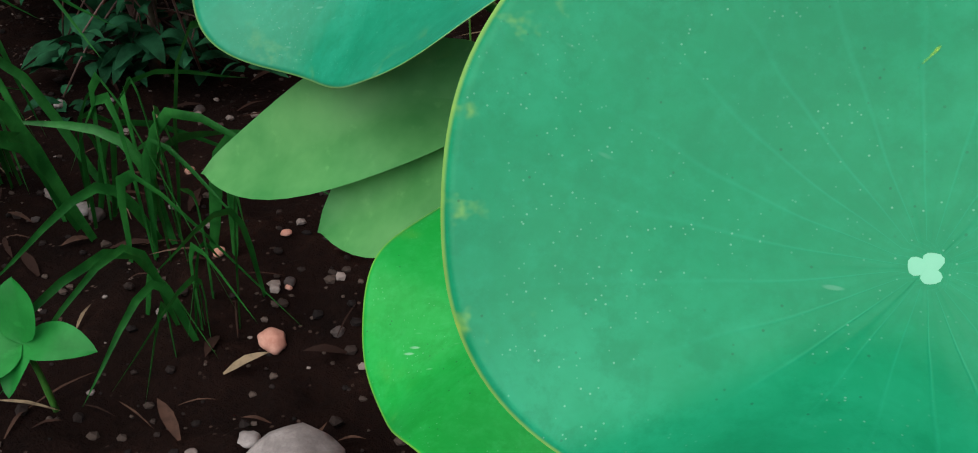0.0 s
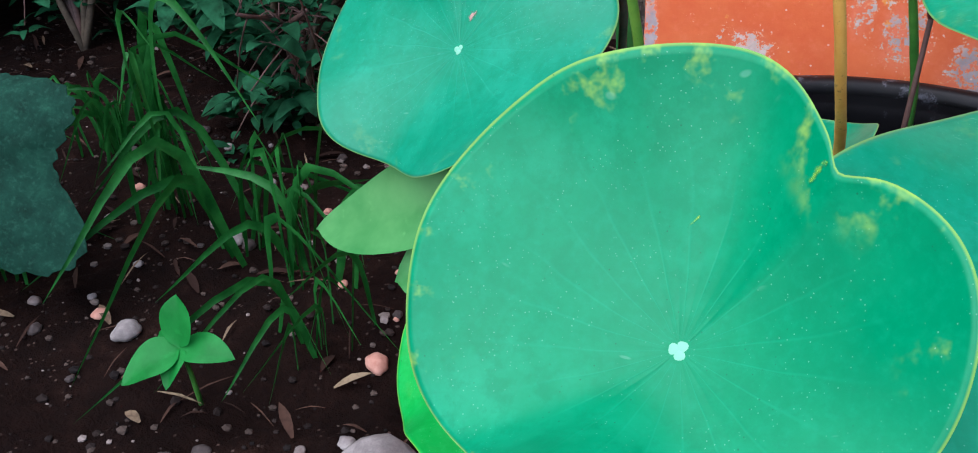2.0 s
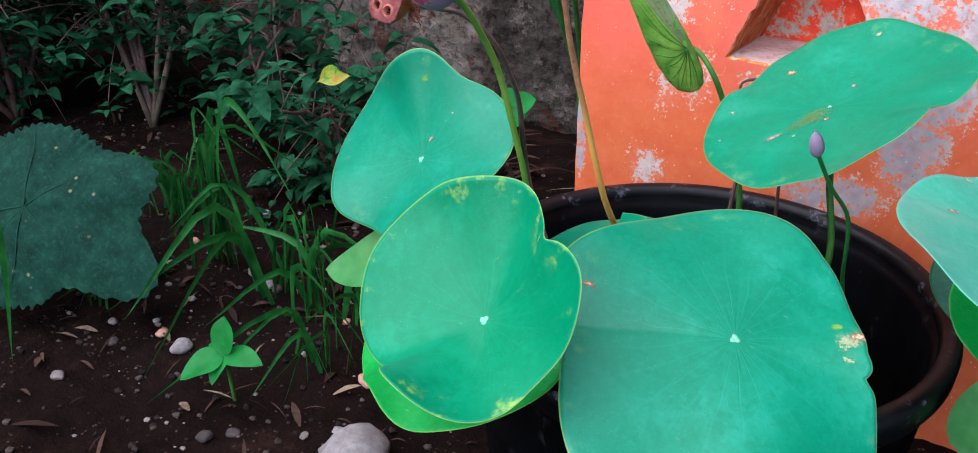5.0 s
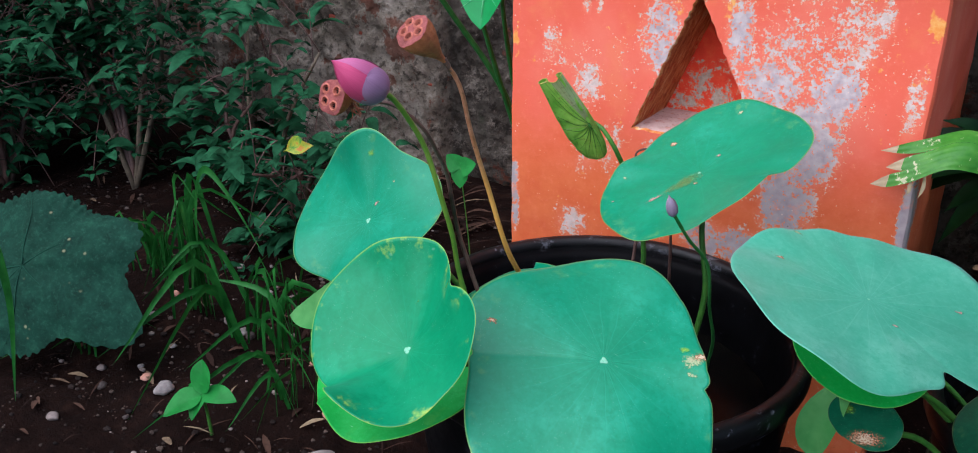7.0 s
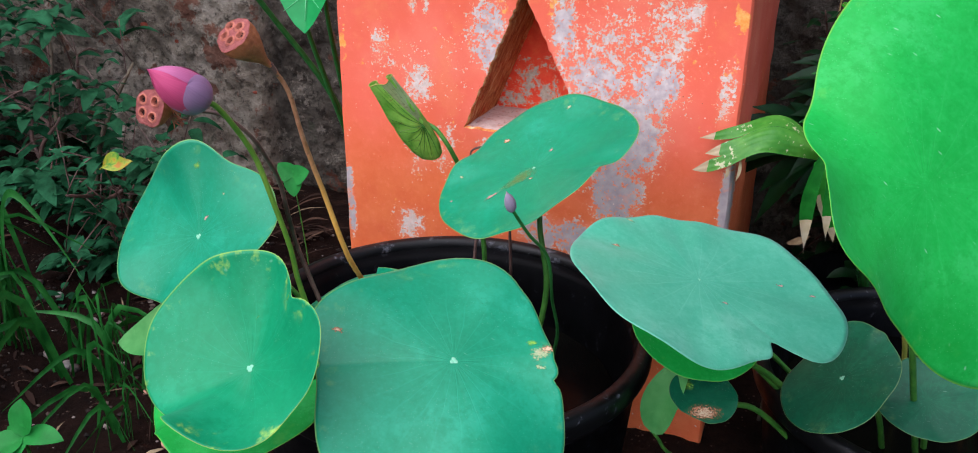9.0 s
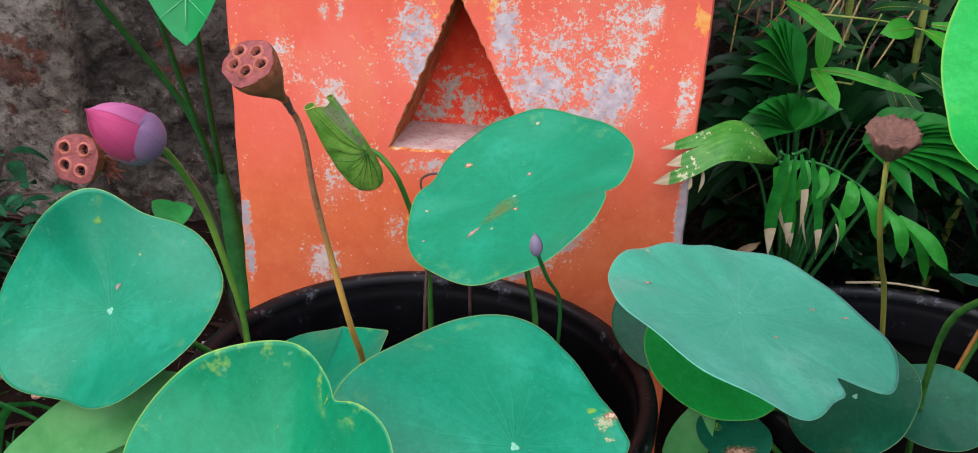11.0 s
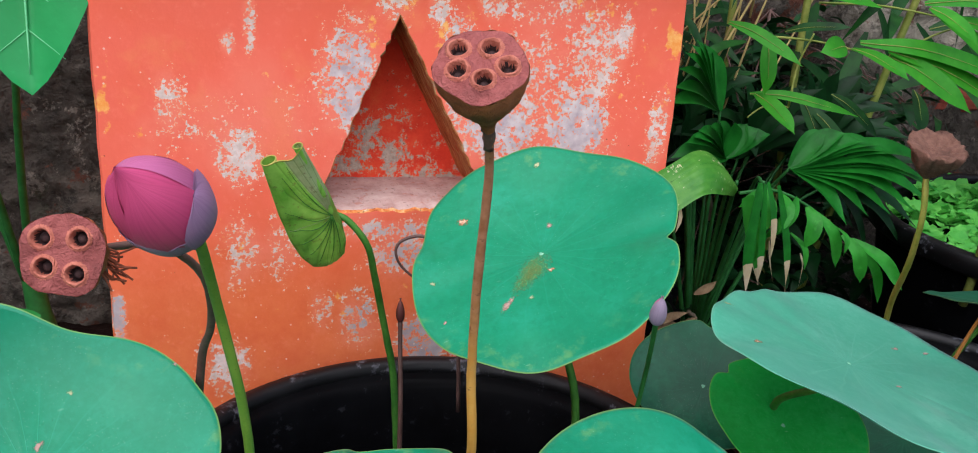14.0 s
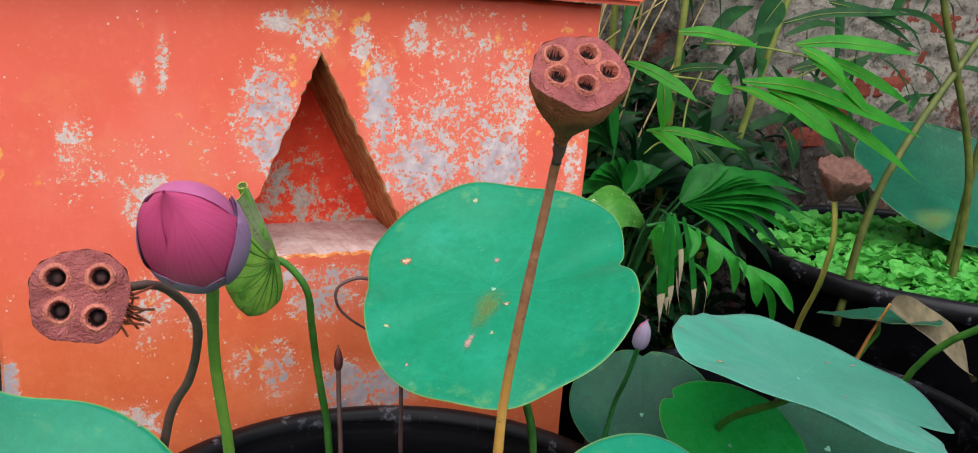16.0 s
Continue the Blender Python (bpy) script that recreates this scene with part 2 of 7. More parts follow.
def painted_mat():
    """Orange limewash in several coats, flaking down to pale cement in ragged patches."""
    m = Mat("weathered_orange_paint", 0.78, 0, 0.22)
    ob = m.coord("Object")
    big = m.noise(ob, 4.5, 4, 0.55)
    mid = m.noise(ob, 21, 6, 0.7)
    fine = m.noise(ob, 120, 5, 0.7)
    sep = m.t.nodes.new("ShaderNodeSeparateXYZ")
    m.link(ob, sep.inputs[0])

    def within(spots, grow=1.0):
        total = None
        for x, z, rx, rz, amount in spots:
            rx, rz = rx * grow, rz * grow
            mp = m.node("ShaderNodeMapping", Location=(-x / rx, -0.87 / 0.06, -z / rz), Scale=(1 / rx, 1 / 0.06, 1 / rz))
            m.link(ob, mp.inputs["Vector"])
            ln = m.t.nodes.new("ShaderNodeVectorMath")
            ln.operation = "LENGTH"
            m.link(mp.outputs[0], ln.inputs[0])
            g = m.math("MULTIPLY", m.step(ln.outputs["Value"], 1.7, 0.3), amount)
            total = g if total is None else m.math("MAXIMUM", total, g)
        return total

    coat = m.ramp(big, (0.30, lin("e66546")), (0.5, lin("ea6a52")), (0.72, lin("ee8068")))
    low = m.math("MULTIPLY", m.step(m.math("ADD", sep.outputs[2], m.math("MULTIPLY", mid, 0.14)), 0.62, 0.44), 0.8)
    coat = m.mix(low, coat, m.ramp(mid, (0.3, lin("da6430")), (0.7, lin("e67c42"))))
    coat = m.mix(m.math("MULTIPLY", m.step(m.noise(ob, 11, 5, 0.65), 0.55, 0.68), 0.4), coat, lin("ea8054"))
    coat = m.mix(m.math("MULTIPLY", m.step(fine, 0.5, 0.8), 0.2), coat, lin("fa937a"))
    chip, bare, ochre = within(CHIPPED, 1.3), within(BARE), within(OCHRE)
    bias = m.math("MAXIMUM", chip, bare)
    # thinned, pinkish wash round the worn stretches
    coat = m.mix(m.math("MULTIPLY", m.step(m.math("ADD", bias, m.math("MULTIPLY", m.math("SUBTRACT", mid, 0.5), 0.25)), 0.03, 0.18), 0.40), coat, lin("f3957c"))
    coat = m.mix(m.math("MULTIPLY", m.step(m.math("ADD", m.noise(ob, 38, 5, 0.65), m.math("MULTIPLY", ochre, 0.20)), 0.655, 0.74), 0.8), coat, m.ramp(fine, (0.4, lin("f0a040")), (0.65, lin("f4c06a"))))
    raw = m.math("ADD", m.math("ADD", m.math("MULTIPLY", m.noise(ob, 74, 7, 0.72), 0.58), m.math("MULTIPLY", m.noise(ob, 230, 4, 0.65), 0.42)), bias)
    rim = m.step(raw, 0.610, 0.640)
    flake = m.step(raw, 0.640, 0.650)
    c = m.mix(m.math("MULTIPLY", rim, 0.6), coat, lin("f2b07c"))
    cement = m.ramp(m.noise(ob, 70, 5), (0.32, lin("a89ca0")), (0.5, lin("c2b6b6")), (0.7, lin("d6cdc8")))
    cement = m.mix(m.math("MULTIPLY", m.step(sep.outputs[2], 0.56, 0.44), 0.55), cement, m.ramp(mid, (0.35, lin("938c92")), (0.7, lin("aba4a6"))))
    chalk = m.ramp(fine, (0.4, lin("cdb8ac")), (0.6, lin("e0d0c8")))
    under = m.mix(m.step(bare, 0.08, 0.16), chalk, cement)
    c = m.mix(m.math("MULTIPLY", flake, 0.95), c, under)
    # smears of old wash left on the bare cement
    c = m.mix(m.math("MULTIPLY", m.math("MULTIPLY", flake, m.step(m.noise(ob, 30, 6, 0.7), 0.54, 0.66)), 0.55), c, lin("e59a80"))
    lone = m.math("MULTIPLY", m.step(m.voronoi(ob, 85), 0.12, 0.07), m.step(m.noise(ob, 7, 3), 0.50, 0.58))
    c = m.mix(m.math("MULTIPLY", lone, 0.75), c, lin("ecd2c0"))
    dots = m.math("MULTIPLY", m.step(m.voronoi(ob, 41), 0.055, 0.03), m.step(m.noise(ob, 8, 2), 0.48, 0.58))
    c = m.mix(m.math("MULTIPLY", dots, 0.7), c, lin("6a2f22"))
    m.color(c)
    h = m.math("ADD", m.math("MULTIPLY", flake, -0.8), m.math("MULTIPLY", mid, 0.5))
    h = m.math("ADD", h, m.math("ADD", m.math("MULTIPLY", fine, 0.3), m.math("MULTIPLY", big, 1.6)))
    m.bump(h, 0.6, 0.003)
    return m.m


PAINT = painted_mat()


def niche_mat():
    """Older deep red coat inside the niche, flaking, with shade painted at the top."""
    m = Mat("niche_red_paint", 0.85, 0, 0.2)
    ob = m.coord("Object")
    mid, fine = m.noise(ob, 26, 7, 0.72), m.noise(ob, 130, 5, 0.7)
    c = m.ramp(mid, (0.3, lin("dc3e2a")), (0.55, lin("f04e32")), (0.75, lin("f26e40")))
    sep = m.t.nodes.new("ShaderNodeSeparateXYZ")
    m.link(ob, sep.inputs[0])
    raw = m.math("ADD", m.math("MULTIPLY", m.noise(ob, 34, 9, 0.78), 0.75), m.math("MULTIPLY", fine, 0.25))
    low = m.step(m.math("ADD", sep.outputs[2], m.math("MULTIPLY", sep.outputs[0], 0.6)), 0.66, 0.56)
    wear = m.math("ADD", raw, m.math("MULTIPLY", low, 0.10))
    c = m.mix(m.math("MULTIPLY", m.step(wear, 0.57, 0.60), 0.6), c, lin("e8956a"))
    c = m.mix(m.step(wear, 0.60, 0.612), c, m.ramp(fine, (0.4, lin("a6988c")), (0.6, lin("c4b6a6"))))
    # darkening by height stands in for the shade under the apex
    apex_shade = m.step(m.math("ADD", sep.outputs[2], m.math("MULTIPLY", mid, 0.10)), 0.70, 0.79)
    c = m.mix(m.math("MULTIPLY", apex_shade, 0.85), c, lin("2a1512"))
    c = m.mix(m.math("MULTIPLY", m.step(fine, 0.62, 0.70), 0.6), c, lin("5a2018"))
    m.color(c)
    m.bump(m.math("ADD", mid, m.math("MULTIPLY", fine, 0.6)), 0.8, 0.004)
    return m.m


NICHE_PAINT = niche_mat()


def niche_side_mat():
    """Broken plaster of the niche's reveals: ochre, brown and red, shade painted at the top."""
    m = Mat("niche_reveal_plaster", 0.9, 0, 0.15)
    ob = m.coord("Object")
    st = m.node("ShaderNodeMapping", Scale=(1.0, 2.6, 0.8))
    m.link(ob, st.inputs["Vector"])
    n, f = m.noise(st.outputs[0], 38, 7, 0.72), m.noise(ob, 160, 5, 0.7)
    c = m.ramp(n, (0.30, lin("8a4428")), (0.44, lin("c06a40")), (0.56, lin("d68c54")), (0.70, lin("e4c090")))
    c = m.mix(m.math("MULTIPLY", m.step(m.noise(ob, 30, 5, 0.7), 0.56, 0.64), 0.7), c, lin("c4402a"))
    c = m.mix(m.math("MULTIPLY", m.step(f, 0.58, 0.68), 0.5), c, lin("3c1c14"))
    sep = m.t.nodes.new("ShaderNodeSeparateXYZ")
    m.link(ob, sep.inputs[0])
    # near-black by height, as shade in the top of the recess
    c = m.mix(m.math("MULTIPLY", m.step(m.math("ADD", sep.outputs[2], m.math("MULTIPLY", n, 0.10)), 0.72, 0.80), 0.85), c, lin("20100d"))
    m.color(c)
    m.bump(m.math("ADD", n, m.math("MULTIPLY", f, 0.6)), 1.0, 0.006)
    return m.m


def niche_floor_mat():
    m = Mat("niche_floor_dusty_wash", 0.85, 0, 0.2)
    ob = m.coord("Object")
    n, f = m.noise(ob, 30, 6, 0.7), m.noise(ob, 170, 4, 0.7)
    c = m.ramp(n, (0.3, lin("b48c82")), (0.5, lin("cdaca2")), (0.7, lin("dcc6bc")))
    c = m.mix(m.math("MULTIPLY", m.step(m.noise(ob, 55, 5, 0.7), 0.57, 0.64), 0.5), c, lin("c0644a"))
    c = m.mix(m.math("MULTIPLY", m.step(f, 0.60, 0.68), 0.7), c, lin("5e3a30"))
    m.color(c)
    m.bump(m.math("ADD", n, m.math("MULTIPLY", f, 0.5)), 0.6, 0.003)
    return m.m


def niche_edge_mat():
    """The chipped arris of the niche: ochre and cream plaster under the paint."""
    m = Mat("niche_chipped_edge", 0.85, 0, 0.2)
    ob = m.coord("Object")
    n = m.noise(ob, 55, 6, 0.7)
    c = m.ramp(n, (0.34, lin("b4552f")), (0.46, lin("e08a4a")), (0.56, lin("e8b87c")), (0.70, lin("d8ccc0")))
    m.color(m.mix(m.math("MULTIPLY", m.step(m.noise(ob, 190, 4, 0.7), 0.58, 0.66), 0.6), c, lin("5e2e1e")))
    m.bump(n, 0.9, 0.004)
    return m.m


NICHE_SIDE, NICHE_FLOOR, NICHE_EDGE = niche_side_mat(), niche_floor_mat(), niche_edge_mat()


def simple(name, a, b, scale, rough=0.7, bump=0.4, dist=0.003, spec=0.4, metal=0.0, detail=5):
    m = Mat(name, rough, metal, spec)
    ob = m.coord("Object")
    n = m.noise(ob, scale, detail, 0.65)
    f = m.noise(ob, scale * 7, 4, 0.6)
    c = m.ramp(n, (0.3, a), (0.7, b))
    c = m.mix(m.math("MULTIPLY", m.step(f, 0.4, 0.75), 0.4), c, a)
    m.color(c)
    if bump:
        m.bump(m.math("ADD", n, m.math("MULTIPLY", f, 0.5)), bump, dist)
    return m.m


def soil_mat():
    m = Mat("garden_soil", 0.95, 0, 0.05)
    ob = m.coord("Object")
    n = m.noise(ob, 9, 7, 0.7)
    f = m.noise(ob, 85, 6, 0.7)
    c = m.ramp(n, (0.3, lin("0e0806")), (0.55, lin("1c110d")), (0.78, lin("36251d")))
    c = m.mix(m.math("MULTIPLY", m.step(f, 0.45, 0.7), 0.6), c, lin("120c0b"))
    bit = m.math("MULTIPLY", m.step(m.voronoi(ob, 95), 0.22, 0.14), m.step(m.noise(ob, 17, 3), 0.5, 0.62))
    c = m.mix(m.math("MULTIPLY", bit, 0.8), c, lin("54443c"))
    m.color(c)
    m.bump(m.math("ADD", n, m.math("MULTIPLY", f, 0.6)), 0.9, 0.012)
    return m.m


def wall_mat():
    m = Mat("old_cement_render", 0.95, 0, 0.05)
    ob = m.coord("Object")
    sep = m.t.nodes.new("ShaderNodeSeparateXYZ")
    m.link(ob, sep.inputs[0])
    n = m.noise(ob, 4, 7, 0.7)
    f = m.noise(ob, 40, 6, 0.7)
    c = m.ramp(n, (0.34, lin("4e463e")), (0.5, lin("81776a")), (0.66, lin("aca294")))
    # older, blackened render past the pier; shade painted in behind palm and tubs
    aged_shaded = m.math("MULTIPLY", m.step(m.math("ADD", sep.outputs[0], m.math("MULTIPLY", f, 0.02)), -0.93, -0.91), m.math("MAXIMUM", m.step(sep.outputs[0], 1.35, 0.95), m.step(sep.outputs[2], 0.62, 0.50)))
    c = m.mix(m.math("MULTIPLY", aged_shaded, 0.85), c, m.ramp(n, (0.32, lin("2a2622")), (0.5, lin("47423c")), (0.7, lin("6c665c"))))
    # newer, paler render beyond the tubs, left out low down for the painted shade
    c = m.mix(m.math("MULTIPLY", m.step(m.math("ADD", sep.outputs[0], m.math("MULTIPLY", n, 0.5)), 1.25, 1.6), m.math("MULTIPLY", m.step(sep.outputs[2], 0.50, 0.64), 0.8)), c, lin("a8a090"))
    # dark flecks mixed in as shade in the render's crevices
    c = m.mix(m.math("MULTIPLY", m.step(f, 0.50, 0.62), 0.6), c, lin("1c1815"))
    c = m.mix(m.math("MULTIPLY", m.step(m.noise(ob, 14, 7, 0.8), 0.56, 0.60), 0.5), c, lin("8f867a"))
    rust = m.step(m.math("ADD", m.noise(ob, 7.5, 6, 0.7), m.math("MULTIPLY", m.step(sep.outputs[0], -0.92, -0.94), 0.05)), 0.60, 0.64)
    c = m.mix(m.math("MULTIPLY", rust, 0.8), c, lin("6a3f30"))
    moss = m.math("MULTIPLY", m.step(m.noise(ob, 6.5, 5, 0.7), 0.58, 0.7), 0.6)
    c = m.mix(moss, c, lin("3e4a34"))
    m.color(c)
    m.bump(m.math("ADD", n, m.math("MULTIPLY", f, 1.0)), 1.0, 0.03)
    return m.m


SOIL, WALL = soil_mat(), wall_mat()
BRICK = simple("old_red_brick", lin("642e24"), lin("8e4c3c"), 30, 0.95, 0.9, 0.008, 0.05)


def tub_mat(name, worn, spec):
    """Black plastic, dull with dust, with pale scuffs."""
    m = Mat(name, 0.4, 0, spec)
    ob = m.coord("Object")
    n = m.noise(ob, 18, 5, 0.65)
    f = m.noise(ob, 95, 5, 0.7)
    c = m.ramp(n, (0.35, lin("040405")), (0.75, lin("0a0b0d")))
    sep = m.t.nodes.new("ShaderNodeSeparateXYZ")
    m.link(ob, sep.inputs[0])
    scuff = m.math("MULTIPLY", m.step(m.math("ADD", m.math("MULTIPLY", m.noise(ob, 26, 6, 0.75), 0.7), m.math("MULTIPLY", f, 0.3)), 0.56, 0.61), worn)
    c = m.mix(scuff, c, m.ramp(f, (0.4, lin("34363c")), (0.65, lin("767880"))))
    m.color(c)
    m.link(m.ramp(n, (0.3, (0.36,) * 3), (0.7, (0.58,) * 3)), m.b.inputs["Roughness"])
    m.bump(f, 0.18, 0.001)
    return m.m


TUB, TUB_RIM = tub_mat("black_plastic", 0.08, 0.05), tub_mat("black_plastic_scuffed", 0.55, 0.3)
STONE = simple("pebble_stone", lin("5a4f4a"), lin("8d8078"), 60, 0.8, 0.4, 0.001)
STONE_DARK = simple("pebble_dark", lin("2e2623"), lin("4f4540"), 60, 0.85, 0.4, 0.001)


def grit_mat():
    m = Mat("soil_grit", 0.9, 0, 0.2)
    m.color(m.ramp(island_of(m), (0.0, lin("120d0b")), (0.5, lin("261d19")), (0.85, lin("4c4038")), (0.97, lin("847870"))))
    return m.m


GRIT = grit_mat()
STONE_PALE = simple("pebble_pale", lin("6c6460"), lin("9c948e"), 60, 0.8, 0.4, 0.001)
STONE_PINK = simple("pebble_pink", lin("a8705c"), lin("c99a86"), 60, 0.8, 0.3, 0.001)


def water_mat():
    m = Mat("dark_water", 0.22, 0, 0.10)
    ob = m.coord("Object")
    m.color(m.ramp(m.noise(ob, 12, 4), (0.4, lin("040404")), (0.7, lin("0b0b08"))))
    m.bump(m.noise(ob, 18, 2), 0.05, 0.002)
    return m.m


WATER = water_mat()


def pod_mat(name, a, b, dark):
    m = Mat(name, 0.75, 0, 0.25)
    ob = m.coord("Object")
    n = m.noise(ob, 160, 5, 0.65)
    c = m.ramp(n, (0.3, a), (0.7, b))
    c = m.mix(m.math("MULTIPLY", m.step(m.noise(ob, 60, 4), 0.52, 0.7), 0.5), c, dark)
    m.color(c)
    m.bump(m.math("ADD", m.math("ADD", n, m.noise(ob, 420, 4)), m.math("MULTIPLY", m.noise(ob, 330, 2, 0.5, 2.5), 1.2)), 0.8, 0.0016)
    return m.m


POD_FACE = pod_mat("pod_face_rose", lin("844440"), lin("a25c56"), lin("5c2e2c"))
POD_BODY = pod_mat("pod_body_brown", lin("a2583a"), lin("c6784a"), lin("6c3a28"))
POD_LIP = pod_mat("pod_lip", lin("a85c4c"), lin("c47a64"), lin("8a4a3e"))
POD_DRY = pod_mat("pod_dry", lin("644438"), lin("8c6656"), lin("38241e"))


def scar_mat(name, core, ring, edge, cover=1.0):
    """A blemish on a leaf, fading out raggedly. UV v: from its middle (0) to its border (1)."""
    m = Mat(name, 0.7, 0, 0.2)
    ob = m.coord("Object")
    sep = m.t.nodes.new("ShaderNodeSeparateXYZ")
    m.link(m.coord("UV"), sep.inputs[0])
    n = m.noise(ob, 520, 4, 0.65)
    v = m.math("ADD", sep.outputs[1], m.math("MULTIPLY", m.math("SUBTRACT", n, 0.5), 2.6))
    m.color(m.ramp(v, (0.18, core), (0.42, ring), (0.62, ring), (0.85, edge)))
    m.bump(n, 0.4, 0.0005)
    clear = m.t.nodes.new("ShaderNodeBsdfTransparent")
    mx = m.t.nodes.new("ShaderNodeMixShader")
    m.link(m.math("MULTIPLY", m.step(v, 0.95, 0.35), cover), mx.inputs[0])
    m.link(clear.outputs[0], mx.inputs[1])
    m.link(m.b.outputs[0], mx.inputs[2])
    m.link(mx.outputs[0], m.t.nodes["Material Output"].inputs["Surface"])
    return m.m


SCAR = scar_mat("leaf_scar_brown", lin("c8b89a"), lin("a06a4c"), lin("7a9a60"), 0.9)
SCAR_PALE = scar_mat("leaf_scar_pale", lin("b8b890"), lin("8fae7c"), lin("5aa070"), 0.7)
SCAR_PINK = scar_mat("leaf_scar_pink", lin("b8988c"), lin("a08478"), lin("62a078"), 0.75)
SCAR_YELLOW = scar_mat("leaf_scar_yellow", lin("9cc43c"), lin("7cb83c"), lin("4aa850"), 0.5)
SCAR_OLIVE = scar_mat("leaf_scar_olive", lin("66763a"), lin("5a8a4c"), lin("8a8060"), 0.6)
SEED = simple("seed_dark", lin("241818"), lin("54403e"), 260, 0.75, 0.3, 0.0006, 0.2)


def petal_mat(name, a, b, streak):
    m = Mat(name, 0.5, 0, 0.35)
    uv = m.coord("UV")
    st = m.node("ShaderNodeMapping", Scale=(26.0, 1.3, 1.0))
    m.link(uv, st.inputs["Vector"])
    s = m.noise(st.outputs[0], 1.0, 4, 0.6)
    sep = m.t.nodes.new("ShaderNodeSeparateXYZ")
    m.link(uv, sep.inputs[0])
    c = m.ramp(sep.outputs[1], (0.05, a), (0.85, b))
    c = m.mix(m.math("MULTIPLY", m.step(s, 0.42, 0.75), 0.38), c, streak)
    m.color(c)
    m.bump(s, 0.35, 0.0008)
    return m.glow_through(0.12).m


PETAL_PINK = petal_mat("petal_pink", lin("bc3a64"), lin("d2527e"), lin("a22c54"))
PETAL_MAUVE = petal_mat("petal_mauve", lin("b05480"), lin("c86e98"), lin("9a4a74"))
PETAL_DUSK = petal_mat("petal_dusky_mauve", lin("946a8e"), lin("a880a2"), lin("7e587e"))
PETAL_RUST = petal_mat("petal_red_brown", lin("4a2420"), lin("6e3a34"), lin("38201c"))
PETAL_GREY = petal_mat("petal_grey_mauve", lin("8a7a90"), lin("a592a8"), lin("6f5f78"))

# foliage of the garden
SHRUB = plain_leaf_mat("shrub_leaf", lin("0a3018"), lin("30704a"), 0.72, 0.14)
GRASS = plain_leaf_mat("grass_blade", lin("0e4816"), lin("348436"), 0.5, 0.24)
WEED = plain_leaf_mat("weed_leaf", lin("157028"), lin("2f9a44"), 0.5, 0.25)
OKRA_VEIN = plain_leaf_mat("broad_leaf_vein", lin("173e30"), lin("24503e"), 0.8, 0.05)


def dusty_leaf_mat():
    """Dark, matt and dusty, with pale insect marks."""
    m = Mat("broad_leaf_dark", 0.8, 0, 0.12)
    ob = m.coord("Object")
    c = m.ramp(m.noise(ob, 26, 6, 0.7), (0.3, lin("0a261c")), (0.55, lin("143a2c")), (0.75, lin("22503c")))
    c = m.mix(m.math("MULTIPLY", m.step(m.noise(ob, 150, 5, 0.7), 0.5, 0.7), 0.4), c, lin("2e5c48"))
    spot = m.math("MULTIPLY", m.step(m.voronoi(ob, 34), 0.16, 0.06), m.step(m.noise(ob, 12, 3), 0.5, 0.6))
    c = m.mix(m.math("MULTIPLY", spot, 0.7), c, lin("8a8a68"))
    m.color(c)
    m.bump(m.math("ADD", m.noise(ob, 60, 4), m.noise(ob, 220, 3)), 0.5, 0.002)
    return m.glow_through(0.06).m


OKRA = dusty_leaf_mat()
VEIN_PALE = stem_mat("pale_vein", lin("4cb070"), lin("74c48c"))
TARO = plain_leaf_mat("taro_leaf", lin("188a44"), lin("2ba85c"), 0.4, 0.2, 12)
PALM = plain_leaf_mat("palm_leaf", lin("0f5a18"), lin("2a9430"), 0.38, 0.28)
PALM_BRIGHT = plain_leaf_mat("palm_leaf_bright", lin("1e7a1e"), lin("48b840"), 0.4, 0.35)
# palm green darkened, so that the shade at the back is in the colour
PALM_SHADE = plain_leaf_mat("palm_leaf_shade_tint", lin("06260c"), lin("0f441a"), 0.5, 0.10)


def specked_mat():
    """A sun-bleached palm leaf with pale specks."""
    m = Mat("palm_leaf_specked", 0.4, 0, 0.4)
    ob = m.coord("Object")
    c = m.ramp(m.noise(ob, 40, 4, 0.6), (0.3, lin("327e1e")), (0.7, lin("5c9e38")))
    sp = m.step(m.math("ADD", m.math("MULTIPLY", m.noise(ob, 95, 5, 0.7), 0.7), m.math("MULTIPLY", m.noise(ob, 24, 3), 0.3)), 0.575, 0.605)
    c = m.mix(m.math("MULTIPLY", sp, 0.85), c, lin("d6d2a8"))
    m.color(c)
    m.bump(m.noise(ob, 140, 3), 0.25, 0.001)
    return m.glow_through(0.22).m


PALM_PALE = specked_mat()
UNDER = plain_leaf_mat("leaf_underside_pale", lin("3f8c46"), lin("74b66c"), 0.5, 0.3, 18)
PALM_DRY = plain_leaf_mat("palm_leaf_tip", lin("a8946a"), lin("d8cdb2"), 0.7, 0.2)
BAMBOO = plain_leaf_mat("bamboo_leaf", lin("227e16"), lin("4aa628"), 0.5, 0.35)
# bamboo green darkened to put shade into the leaves behind
BAMBOO_SHADE = plain_leaf_mat("bamboo_leaf_shade_tint", lin("0a3210"), lin("205a1c"), 0.5, 0.22)
CANE = stem_mat("bamboo_cane", lin("6a7a30"), lin("8f9448"))
DRY_BROWN = simple("dry_sheath", lin("6a5038"), lin("a08a68"), 70, 0.85, 0.5, 0.002)
